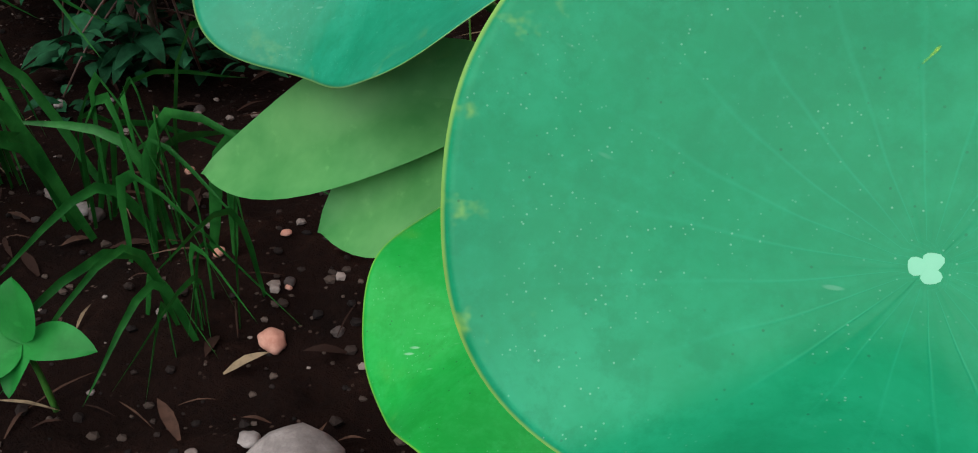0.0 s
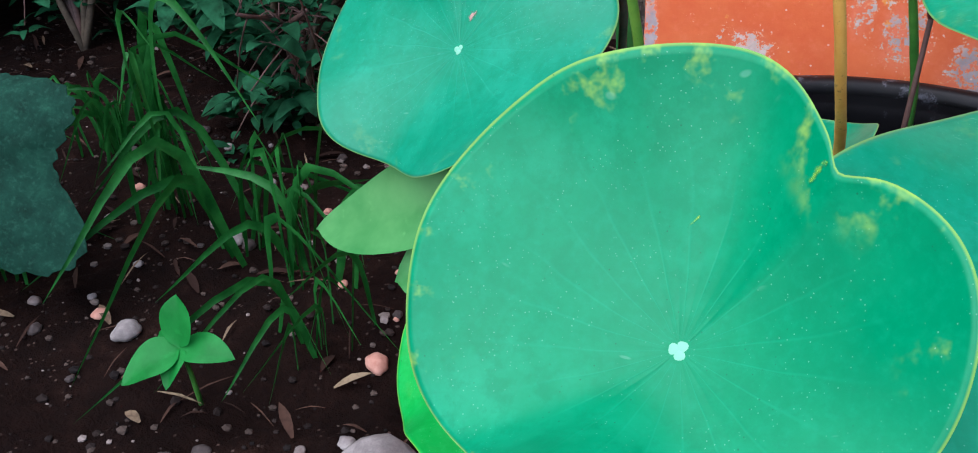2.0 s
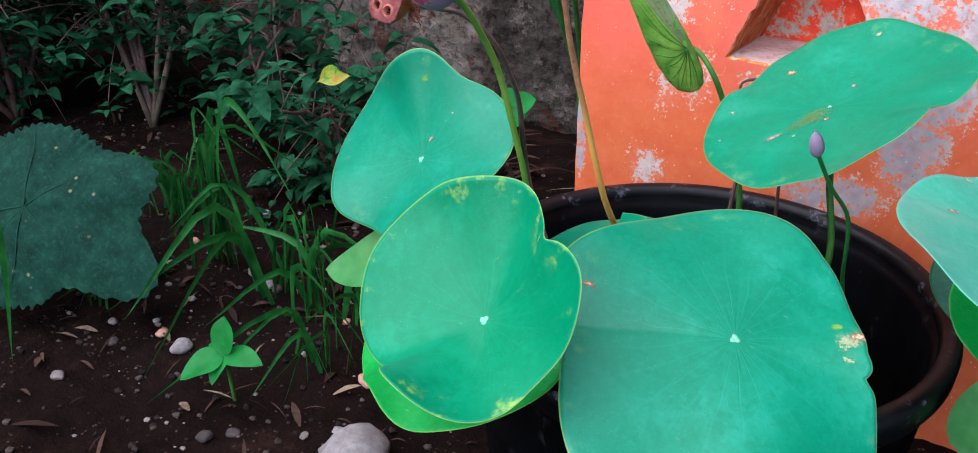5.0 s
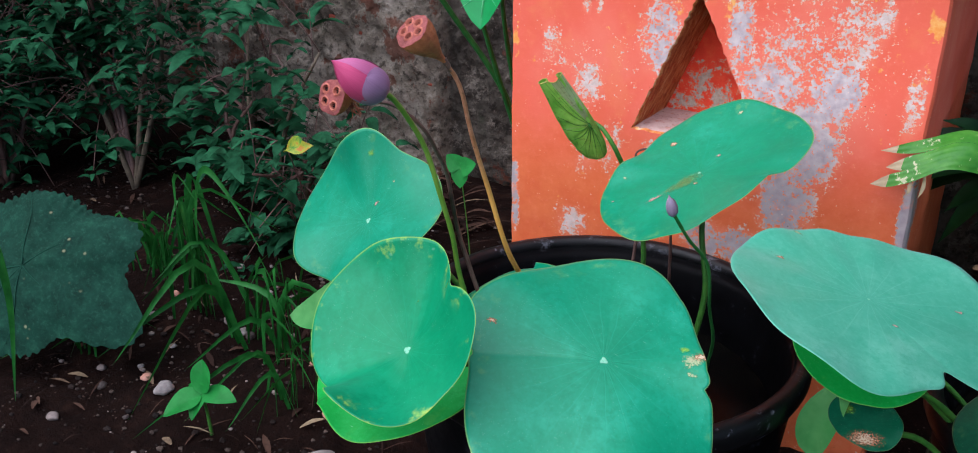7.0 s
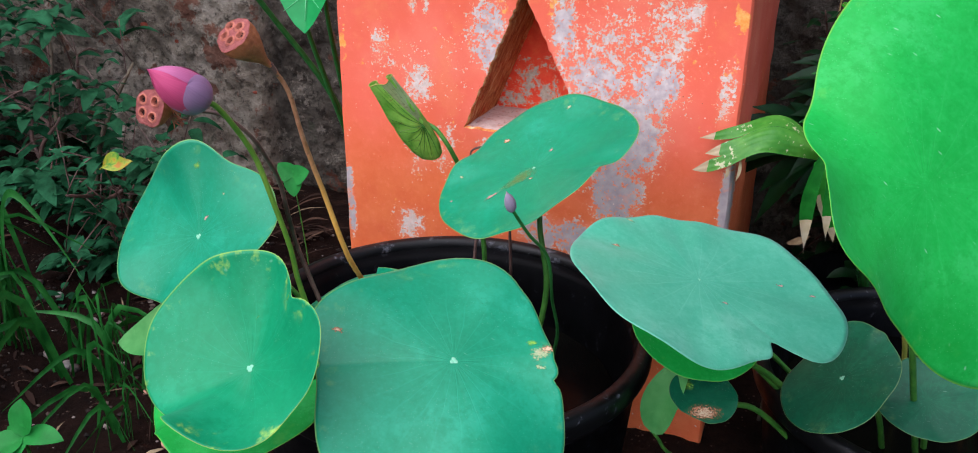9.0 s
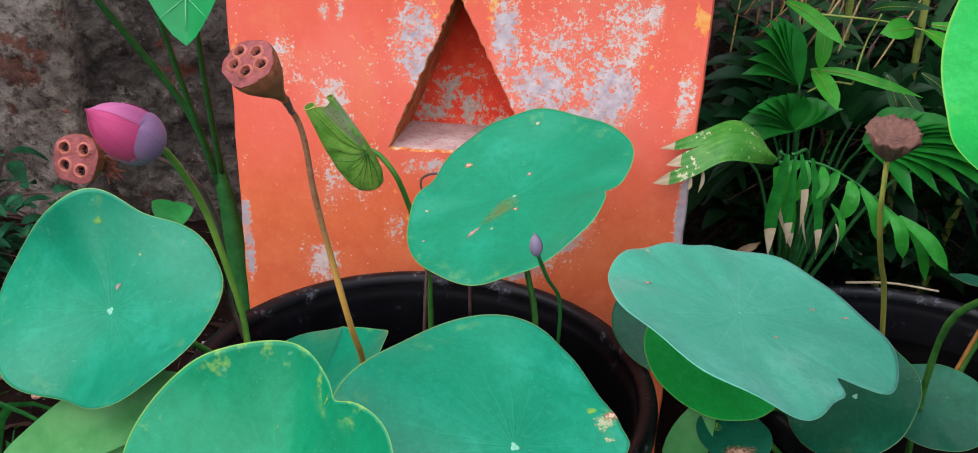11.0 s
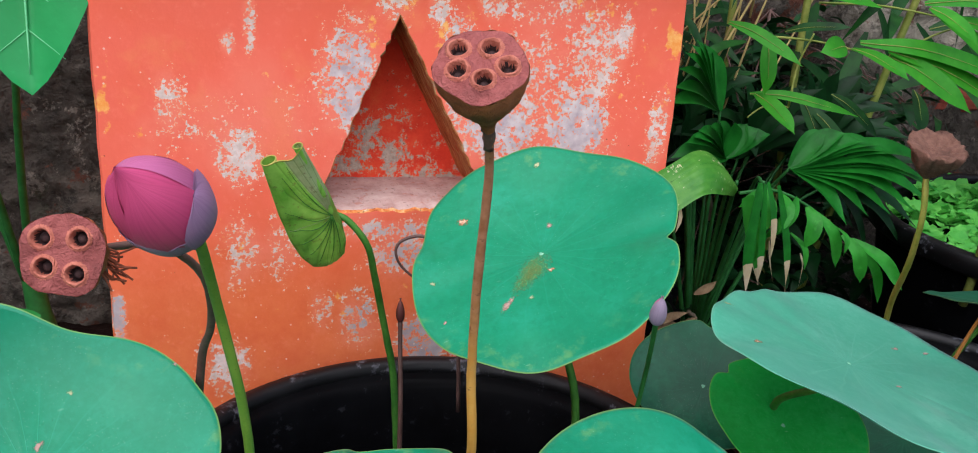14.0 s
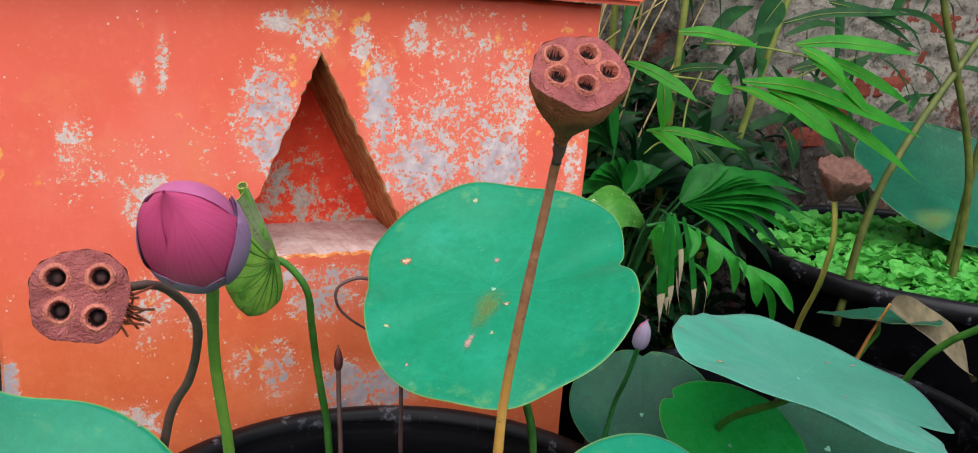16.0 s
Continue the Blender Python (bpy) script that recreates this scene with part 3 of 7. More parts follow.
STALK = stem_mat("stem_stalk", lin("465020"), lin("646c2c"))
BRANCH = stem_mat("grey_branch", lin("4c4236"), lin("6e6250"), 0.85)
TWIG = stem_mat("dry_twig", lin("8c7a4e"), lin("b8a468"), 0.8)
PISTIA = plain_leaf_mat("water_lettuce", lin("3aa03a"), lin("80d860"), 0.5, 0.35)
DRY_LEAF = simple("withered_leaf", lin("5a5238"), lin("8a7a58"), 60, 0.8, 0.5, 0.002)


def litter_mat():
    m = Mat("leaf_litter_brown", 0.9, 0, 0.15)
    ob = m.coord("Object")
    c = m.ramp(island_of(m), (0.0, lin("20140f")), (0.5, lin("38251d")), (0.8, lin("523c30")), (0.97, lin("8a785e")))
    c = m.mix(m.math("MULTIPLY", m.step(m.noise(ob, 90, 4), 0.45, 0.65), 0.5), c, lin("2c1e18"))
    m.color(c)
    m.bump(m.noise(ob, 140, 4), 0.5, 0.002)
    return m.m


LITTER = litter_mat()


def turning_mat():
    """A leaf turning from green to yellow and rust."""
    m = Mat("turning_leaf", 0.5, 0, 0.3)
    ob = m.coord("Object")
    c = m.ramp(m.noise(ob, 45, 3, 0.6), (0.36, lin("3c7a2c")), (0.5, lin("8f9a2e")), (0.62, lin("a8702c")))
    m.color(c)
    m.bump(m.noise(ob, 140, 3), 0.25, 0.001)
    return m.glow_through(0.15).m


TURNING = turning_mat()


# mesh helpers
def mesh(name, verts, faces, mat, parent=None, label="", uv=None, smooth=True):
    me = bpy.data.meshes.new(name)
    me.from_pydata([tuple(v) for v in verts], [], [tuple(f) for f in faces])
    if smooth:
        me.polygons.foreach_set("use_smooth", [True] * len(me.polygons))
    if uv is not None:
        layer = me.uv_layers.new(name="UVMap")
        idx = np.empty(len(me.loops), dtype=np.int32)
        me.loops.foreach_get("vertex_index", idx)
        layer.data.foreach_set("uv", np.asarray(uv, dtype=np.float32)[idx].ravel())
    for mm in mat if isinstance(mat, (list, tuple)) else [mat]:
        me.materials.append(mm)
    me.update()
    ob = new(name, me)
    if parent is not None:
        ob.parent = parent
    if label:
        ob["label"] = label
    return ob


def part(name, bm, mat, parent, label="", smooth=True):
    me = bpy.data.meshes.new(name)
    bm.to_mesh(me)
    bm.free()
    me.materials.append(mat)
    if smooth:
        me.polygons.foreach_set("use_smooth", [True] * len(me.polygons))
    ob = new(name, me)
    ob.parent = parent
    if label:
        ob["label"] = label
    return ob


def thing(name, label, category, group=""):
    return tagged(new(name), label, category, group)


def spline(pts, n):
    """Catmull-Rom through the points, n samples."""
    p = np.array(pts, float)
    p = np.vstack([2 * p[0] - p[1], p, 2 * p[-1] - p[-2]])
    u = np.linspace(0, len(p) - 3 - 1e-6, n)
    i = u.astype(int)
    f = (u - i)[:, None]
    a, b, c, d = p[i], p[i + 1], p[i + 2], p[i + 3]
    return 0.5 * (2 * b + (c - a) * f + (2 * a - 5 * b + 4 * c - d) * f ** 2 + (3 * b - a - 3 * c + d) * f ** 3)


def frames(pts):
    t = np.gradient(pts, axis=0)
    t /= np.linalg.norm(t, axis=1)[:, None] + 1e-12
    ref = np.array([1.0, 0, 0]) if abs(t[0][0]) < 0.8 else np.array([0, 1.0, 0])
    a = np.cross(t[0], ref)
    a /= np.linalg.norm(a)
    out = []
    for k in range(len(pts)):
        a = a - t[k] * (a @ t[k])
        a /= np.linalg.norm(a)
        out.append((t[k], a, np.cross(t[k], a)))
    return out


def tube_data(pts, radii, sides=8, rough=0.0, seed=0):
    pts = np.array(pts, float)
    radii = np.broadcast_to(radii, len(pts)) if np.ndim(radii) == 0 else np.interp(np.linspace(0, 1, len(pts)), np.linspace(0, 1, len(radii)), radii)
    rng = np.random.RandomState(seed)
    v, f = [], []
    for k, (t, a, b) in enumerate(frames(pts)):
        for s in range(sides):
            g = 2 * math.pi * s / sides
            r = radii[k] * (1 + rough * rng.uniform(-1, 1))
            v.append(pts[k] + r * (math.cos(g) * a + math.sin(g) * b))
    for k in range(len(pts) - 1):
        for s in range(sides):
            s2 = (s + 1) % sides
            f.append((k * sides + s, k * sides + s2, (k + 1) * sides + s2, (k + 1) * sides + s))
    v += [pts[0], pts[-1]]
    n = len(v)
    for s in range(sides):
        s2 = (s + 1) % sides
        f.append((n - 2, s2, s))
        q = (len(pts) - 1) * sides
        f.append((n - 1, q + s, q + s2))
    return v, f


def tube(name, pts, radii, mat, parent=None, label="", n=28, sides=8, rough=0.05, seed=0):
    v, f = tube_data(spline(pts, n), radii, sides, rough, seed)
    return mesh(name, v, f, mat, parent, label)


def joined(pieces):
    """Join (verts, faces) pairs."""
    v, f, k = [], [], 0
    for a, b in pieces:
        v += list(a)
        f += [tuple(i + k for i in q) for q in b]
        k += len(a)
    return v, f


def lathe(profile, sides, centre=(0, 0, 0), wobble=0.0, seed=0):
    rng = np.random.RandomState(seed)
    ph = rng.uniform(0, 6.28, 4)
    v, f = [], []
    for r, z in profile:
        for s in range(sides):
            g = 2 * math.pi * s / sides
            q = r * (1 + wobble * (math.sin(2 * g + ph[0]) + 0.6 * math.sin(3 * g + ph[1])))
            v.append((centre[0] + q * math.cos(g), centre[1] + q * math.sin(g), centre[2] + z))
    for k in range(len(profile) - 1):
        for s in range(sides):
            s2 = (s + 1) % sides
            f.append((k * sides + s, k * sides + s2, (k + 1) * sides + s2, (k + 1) * sides + s))
    return v, f


def blade_data(path, width, shape="lance", fold=0.12, n=7, across=2, up=(0, 0, 1), twist=0.0, wave=0.0, seed=0):
    """A leaf blade along a path: a strip with a midrib fold, pointed at its tip. across: cells each side."""
    p = spline(path, n)
    d = np.gradient(p, axis=0)
    d /= np.linalg.norm(d, axis=1)[:, None] + 1e-12
    u = np.linspace(0, 1, n)
    prof = {"lance": np.sin(np.pi * np.clip(u * 0.93 + 0.05, 0, 1)) ** 0.75 * (1 - u ** 6),
            "grass": np.minimum(1, (1 - u) * 2.2) ** 0.8 * np.minimum(1, 0.55 + u * 2),
            "ovate": np.sin(np.pi * np.clip(u ** 0.72, 0, 1)) ** 0.8,
            "heart": np.sin(np.pi * np.clip(u ** 0.55, 0, 1)) ** 0.7}[shape]
    v, f = [], []
    w = 2 * across + 1
    rng = np.random.RandomState(seed)
    ph = rng.uniform(0, 6.28)
    for k in range(n):
        side = np.cross(d[k], up)
        side /= np.linalg.norm(side) + 1e-9
        nor = np.cross(side, d[k])
        a = twist * u[k]
        side, nor = math.cos(a) * side + math.sin(a) * nor, -math.sin(a) * side + math.cos(a) * nor
        for j in range(w):
            x = (j - across) / across
            v.append(p[k] + side * (x * width * 0.5 * prof[k]) + nor * (fold * width * abs(x) * prof[k] + wave * width * math.sin(9 * u[k] + ph + 2 * x) * abs(x)))
    for k in range(n - 1):
        for j in range(w - 1):
            f.append((k * w + j, k * w + j + 1, (k + 1) * w + j + 1, (k + 1) * w + j))
    return v, f


def series(a, th):
    s = a[0] + 0 * th
    for k in range(1, (len(a) + 1) // 2):
        s = s + a[2 * k - 1] * np.cos(k * th) + a[2 * k] * np.sin(k * th)
    return s


VEINS = np.random.RandomState(5).uniform(0.0, 1.0, 22) ** 1.5


def lotus_leaf(label, centre, slope, radius, lift, notch, stem, mats=(None, None), group="lotus leaves", stem_r=0.0036, eye=0.0055, power=1.7, ripple=0.0009, seed=1, scars=(), folds=0.0022, creases=(), bites=()):
    """A peltate lotus leaf: a shallow bowl whose margin radius and lift are waves round the leaf, with one notch, on a long stem."""
    blade_m, stem_m = mats[0] or LEAF, mats[1] or STEM_GREEN
    root = thing("lotus_leaf", label, "leaf", group)
    c = np.array(centre)
    n = np.array([slope[0], slope[1], 1.0])
    n /= np.linalg.norm(n)
    e1 = np.array([1.0, 0, 0]) - n * n[0]
    e1 /= np.linalg.norm(e1)
    e2 = np.cross(n, e1)
    NT, NR = 200, 26
    th = np.linspace(0, 2 * math.pi, NT, endpoint=False)
    dth = (th - notch[1] + math.pi) % (2 * math.pi) - math.pi
    R = series(np.array(radius), th) * (1 - notch[0] * np.exp(-(dth / 0.1) ** 2))
    for at, deep, wide in bites:
        R = R * (1 - deep * np.exp(-np.abs(((th - at + math.pi) % (2 * math.pi) - math.pi) / wide) ** 1.4))
    L = series(np.array([lift[0], 0, 0, *lift[1:]]), th)
    L0 = lift[0]
    # sharp valleys running from the centre to the margin
    vee = sum((deep * np.exp(-np.abs(((th - at + math.pi) % (2 * math.pi) - math.pi) / wide)) for at, deep, wide in creases), 0 * th)
    rng = np.random.RandomState(seed)
    ph = rng.uniform(0, 6.28, 6)
    # soft radial folds
    pleats = sum(a * np.exp(-(((th - o + math.pi) % (2 * math.pi) - math.pi) / w) ** 2) for o, w, a in zip(rng.uniform(0, 6.28, 7), rng.uniform(0.18, 0.42, 7), rng.uniform(-1, 1, 7)))
    verts, uv = [c], [(0.5, 0.0)]
    for k in range(1, NR + 1):
        q = (k / NR) ** 0.85
        lumps = ripple * q ** 2.6 * (np.sin(3 * th + ph[0] + 4 * q) + 0.7 * np.sin(7 * th + ph[1] - 5 * q) + 0.5 * np.sin(11 * th + ph[2]))
        lumps = lumps - 0.00025 * VEINS[np.floor(th * 22 / (2 * math.pi)).astype(int) % 22] * np.exp(-((((th * 22 / (2 * math.pi)) % 1) - 0.5) / 0.12) ** 2) * (1 - q)
        z = L0 * q ** power + (L - L0) * q ** 2.8 + lumps + folds * pleats * q ** 2.6 - vee * q ** 1.8 * (1 - 0.4 * q ** 4)
        P = c + (R * q)[:, None] * (np.cos(th)[:, None] * e1 + np.sin(th)[:, None] * e2) + z[:, None] * n
        verts += list(P)
        uv += [(t / (2 * math.pi), q) for t in th]
    faces = [(0, 1 + s, 1 + (s + 1) % NT) for s in range(NT)]
    for k in range(NR - 1):
        a, b = 1 + k * NT, 1 + (k + 1) * NT
        faces += [(a + s, b + s, b + (s + 1) % NT, a + (s + 1) % NT) for s in range(NT)]
    # underside, a millimetre below, joined at the margin
    m = len(verts)
    verts += [v - n * (0.0011 if i < m - NT else 0.0004) for i, v in enumerate(verts)]
    uv += uv
    faces += [tuple(i + m for i in reversed(f)) for f in faces]
    a = 1 + (NR - 1) * NT
    faces += [(a + s, a + m + s, a + m + (s + 1) % NT, a + (s + 1) % NT) for s in range(NT)]
    blade = mesh("blade", verts, faces, blade_m, root, "", uv)
    for px, py, pz, size, long, turn, mat in scars:
        # a damaged patch lying on the blade
        d = np.array((px, py, pz)) - c
        u0, v0 = d @ e1, d @ e2
        t0, r0 = math.atan2(v0, u0), math.hypot(u0, v0)

        def surface(x, y, above):
            t, r = math.atan2(y, x), math.hypot(x, y)
            full = np.interp(t % (2 * math.pi), np.append(th, 2 * math.pi), np.append(R, R[0]))
            q = min(1.0, r / full)
            lf = np.interp(t % (2 * math.pi), np.append(th, 2 * math.pi), np.append(L, L[0]) - L0) * q ** 2.8 + L0 * q ** power
            w = np.array([t])
            lf += float(ripple * q ** 2.6 * (np.sin(3 * w + ph[0] + 4 * q) + 0.7 * np.sin(7 * w + ph[1] - 5 * q) + 0.5 * np.sin(11 * w + ph[2]))[0])
            lf += folds * float(np.interp(t % (2 * math.pi), np.append(th, 2 * math.pi), np.append(pleats, pleats[0]))) * q ** 2.6
            lf -= float(np.interp(t % (2 * math.pi), np.append(th, 2 * math.pi), np.append(vee, vee[0]))) * q ** 1.8 * (1 - 0.4 * q ** 4)
            return c + q * full * (math.cos(t) * e1 + math.sin(t) * e2) + n * (lf + above)

        rows, rings, verts_s, uv_s = 24, 4, [surface(u0, v0, 0.0006)], [(0.5, 0.0)]
        for k in range(1, rings + 1):
            for s in range(rows):
                g = 2 * math.pi * s / rows
                w = size * 1.15 * (k / rings) * (1 + 0.12 * math.sin(2 * g + px * 900) + 0.10 * math.sin(3 * g + py * 700))
                x, y = w * math.cos(g) * long, w * math.sin(g)
                verts_s.append(surface(u0 + x * math.cos(turn) - y * math.sin(turn), v0 + x * math.sin(turn) + y * math.cos(turn), 0.0006))
                uv_s.append((s / rows, k / rings))
        faces_s = [(0, 1 + s, 1 + (s + 1) % rows) for s in range(rows)]
        for k in range(rings - 1):
            faces_s += [(1 + k * rows + s, 1 + (k + 1) * rows + s, 1 + (k + 1) * rows + (s + 1) % rows, 1 + k * rows + (s + 1) % rows) for s in range(rows)]
        mesh("scar", verts_s, faces_s, mat, blade, "", uv_s)
    if eye:
        bits = []
        for j in range(3):
            g = 2.1 * j + seed
            o = c + 0.55 * eye * (math.cos(g) * e1 + math.sin(g) * e2)
            ring = [o + n * 0.0009] + [o + 0.62 * eye * (1 + 0.1 * math.sin(3 * w + j)) * (math.cos(w) * e1 + math.sin(w) * e2) + n * 0.0002 for w in np.linspace(0, 2 * math.pi, 14, endpoint=False)]
            bits.append((ring, [(0, 1 + s, 1 + (s + 1) % 14) for s in range(14)]))
        v, f = joined(bits)
        mesh("leaf_eye", v, f, SPOT, blade, "pale waxy centre of the leaf")
    if stem:
        tube("stem", [c - n * 0.001, c - n * 0.02, *stem], [stem_r * 0.8, stem_r, stem_r * 1.1], stem_m, root, "", 26, 8, 0.06, seed)
    return root


# ---- the setting ----
def ground_height(x, y):
    near = math.exp(-((x + 0.3) ** 2 + (y - 0.6) ** 2) / 6.0)
    h = 0.018 * noise.noise((x * 3.1, y * 3.1, 0.3)) + 0.012 * noise.noise((x * 9, y * 9, 1.7)) + 0.010 * noise.noise((x * 24, y * 24, 4.1)) + 0.005 * noise.noise((x * 55, y * 55, 8.1))
    return near * h


def build_ground():
    inner = np.linspace(-2.2, 1.6, 300)
    gx = np.concatenate([[-60, -25, -10, -5, -3.4], inner, [2.2, 3.5, 6, 12, 30, 60]])
    gy = np.concatenate([[-60, -25, -10, -4, -1.5, -0.6], np.linspace(-0.1, 1.9, 160), [2.6, 4, 8, 20, 60]])
    v = [(x, y, ground_height(x, y)) for y in gy for x in gx]
    w = len(gx)
    f = [(j * w + i, j * w + i + 1, (j + 1) * w + i + 1, (j + 1) * w + i) for j in range(len(gy) - 1) for i in range(w - 1)]
    return tagged(mesh("ground", v, f, SOIL), "dark damp garden soil strewn with stones and litter", "ground", kind="structure")


build_ground()


def build_wall():
    """The old rendered wall behind, 0.2 m thick, uneven."""
    gx, gz = np.concatenate([np.linspace(-5, -1.75, 30), np.linspace(-1.7, 2.2, 390), np.linspace(2.3, 5, 20)]), np.concatenate([np.linspace(-0.1, 1.0, 110), np.linspace(1.05, 2.4, 20)])
    v, f = [], []
    for z in gz:
        for x in gx:
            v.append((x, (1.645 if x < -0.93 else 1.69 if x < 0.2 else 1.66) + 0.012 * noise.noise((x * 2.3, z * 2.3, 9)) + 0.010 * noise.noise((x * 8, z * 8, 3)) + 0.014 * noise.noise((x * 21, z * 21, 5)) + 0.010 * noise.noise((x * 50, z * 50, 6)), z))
    w = len(gx)
    f = [(j * w + i, j * w + i + 1, (j + 1) * w + i + 1, (j + 1) * w + i) for j in range(len(gz) - 1) for i in range(w - 1)]
    k = len(v)
    v += [(-5, 1.88, -0.1), (5, 1.88, -0.1), (5, 1.88, 2.4), (-5, 1.88, 2.4)]
    f += [(k + 1, k, k + 3, k + 2), (k, k + 1, w - 1, 0), ((len(gz) - 1) * w, (len(gz) - 1) * w + w - 1, k + 2, k + 3), (0, (len(gz) - 1) * w, k + 3, k), (w - 1, k + 1, k + 2, len(gz) * w - 1)]
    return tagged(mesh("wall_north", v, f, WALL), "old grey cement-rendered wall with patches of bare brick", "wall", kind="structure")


wall_north = build_wall()


def build_shade_wall():
    """An unseen plain wall beyond the shrubs, added to block light from the left."""
    bm = bmesh.new()
    bmesh.ops.create_cube(bm, size=1.0)
    for v in bm.verts:
        v.co = Vector((-3.3 + v.co.x * 0.22, -0.72 + v.co.y * 4.72, 1.25 + v.co.z * 2.7))
    bmesh.ops.bevel(bm, geom=bm.edges[:], offset=0.012, segments=2, affect="EDGES")
    me = bpy.data.meshes.new("shade_wall_west")
    bm.to_mesh(me)
    bm.free()
    me.materials.append(WALL)
    return tagged(new("shade_wall_west", me), "unseen grey wall added to shade the garden's left side", "wall", kind="structure")


build_shade_wall()

PX0, PX1, PY0, PY1, PZ = -0.262, 0.374, 0.87, 1.62, 0.785
NICHE = ((-0.042, 0.503), (0.158, 0.503), (0.048, 0.716))


def build_pedestal():
    """A painted masonry pedestal with a triangular lamp niche."""
    root = thing("pedestal", "weathered orange-painted masonry pedestal with a triangular niche", "pedestal")
    bm = bmesh.new()
    rng = random.Random(5)

    def jag(a, b, n, amount):
        out = []
        for i in range(n):
            u = i / n
            x, z = a[0] + (b[0] - a[0]) * u, a[1] + (b[1] - a[1]) * u
            out.append((x + rng.uniform(-amount, amount) * (i > 0), z + rng.uniform(-amount, amount) * (i > 0)))
        return out

    corners = [(PX0, -0.05), (PX1, -0.05), (PX1, PZ), (PX0, PZ)]
    outer = [p for a, b in zip(corners, corners[1:] + corners[:1]) for p in jag(a, b, 24, 0.0014)]
    hole = [p for a, b in zip(NICHE, NICHE[1:] + NICHE[:1]) for p in jag(a, b, 34, 0.0017)]
    plain_hole = [p for a, b in zip(NICHE, NICHE[1:] + NICHE[:1]) for p in jag(a, b, 34, 0.0)]
    cx, cz = sum(p[0] for p in hole) / len(hole), sum(p[1] for p in hole) / len(hole)
    rings = {}

    def ring(key, pts, y, scale=1.0, mid=(0, 0), dz=0.0):
        rings[key] = [bm.verts.new((mid[0] + (x - mid[0]) * scale, y, mid[1] + (z - mid[1]) * scale + dz)) for x, z in pts]

    ox, oz = (PX0 + PX1) / 2, 0.37
    ring("of", outer, PY0, 0.990, (ox, oz))
    ring("oe", outer, PY0 + 0.006, 1.0, (ox, oz))
    ring("ob", outer, PY1, 1.0, (ox, oz))
    ring("hf", hole, PY0, 1.03, (cx, cz))
    ring("he", hole, PY0 + 0.005, 1.0, (cx, cz))
    for a, b in (("of", "oe"), ("oe", "ob"), ("he", "hf")):
        p, q = rings[a], rings[b]
        for i in range(len(p)):
            j = (i + 1) % len(p)
            bm.faces.new((p[i], p[j], q[j], q[i])).material_index = 1 if a == "he" else 0
    edges = []
    for key in ("of", "hf"):
        p = rings[key]
        edges += [bm.edges.get((p[i], p[(i + 1) % len(p)])) for i in range(len(p))]
    bmesh.ops.triangle_fill(bm, use_beauty=True, use_dissolve=False, edges=edges)
    bm.faces.new(list(reversed(rings["ob"])))
    bmesh.ops.recalc_face_normals(bm, faces=bm.faces)
    body = part("body", bm, PAINT, root, "flaking orange limewash over cement", smooth=False)
    body.data.materials.append(NICHE_EDGE)
    # the recess
    bm = bmesh.new()
    deep = []
    for y, k in ((PY0 + 0.005, 1.0), (PY0 + 0.04, 0.97), (PY0 + 0.07, 0.95), (PY0 + 0.095, 0.93), (PY0 + 0.115, 0.89)):
        deep.append([bm.verts.new((cx + (x - cx) * k + rng.uniform(-0.0005, 0.0005), y, cz + (z - cz) * k + rng.uniform(-0.0005, 0.0005) - 0.004 * (1 - k) * 6)) for x, z in (hole if k == 1.0 else plain_hole)])
    for p, q in zip(deep, deep[1:]):
        for i in range(len(p)):
            j = (i + 1) % len(p)
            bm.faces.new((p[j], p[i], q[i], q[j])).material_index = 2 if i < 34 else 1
    bm.faces.new(deep[-1])
    niche = part("niche", bm, NICHE_PAINT, root, "deep red flaking recess with shade painted at its top", smooth=False)
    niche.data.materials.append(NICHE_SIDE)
    niche.data.materials.append(NICHE_FLOOR)
    # overhanging top slab with a worn lower moulding
    bm = bmesh.new()
    x0, x1, y0, y1 = PX0 - 0.034, PX1 + 0.036, PY0 - 0.032, PY1
    for dx, z0, z1 in ((0.0, PZ + 0.002, PZ + 0.05), (0.012, PZ + 0.052, PZ + 0.085)):
        r = bmesh.ops.create_cube(bm, size=1.0, matrix=Matrix.Translation(((x0 + x1) / 2, (y0 + y1) / 2 - dx / 2, (z0 + z1) / 2)) @ Matrix.Diagonal((x1 - x0 + 2 * dx, y1 - y0 + dx, z1 - z0, 1)))
    bmesh.ops.bevel(bm, geom=bm.edges[:], offset=0.005, segments=2, affect="EDGES")
    part("cornice", bm, PAINT, root, "red-orange overhanging ledge", smooth=False)
    return root


build_pedestal()


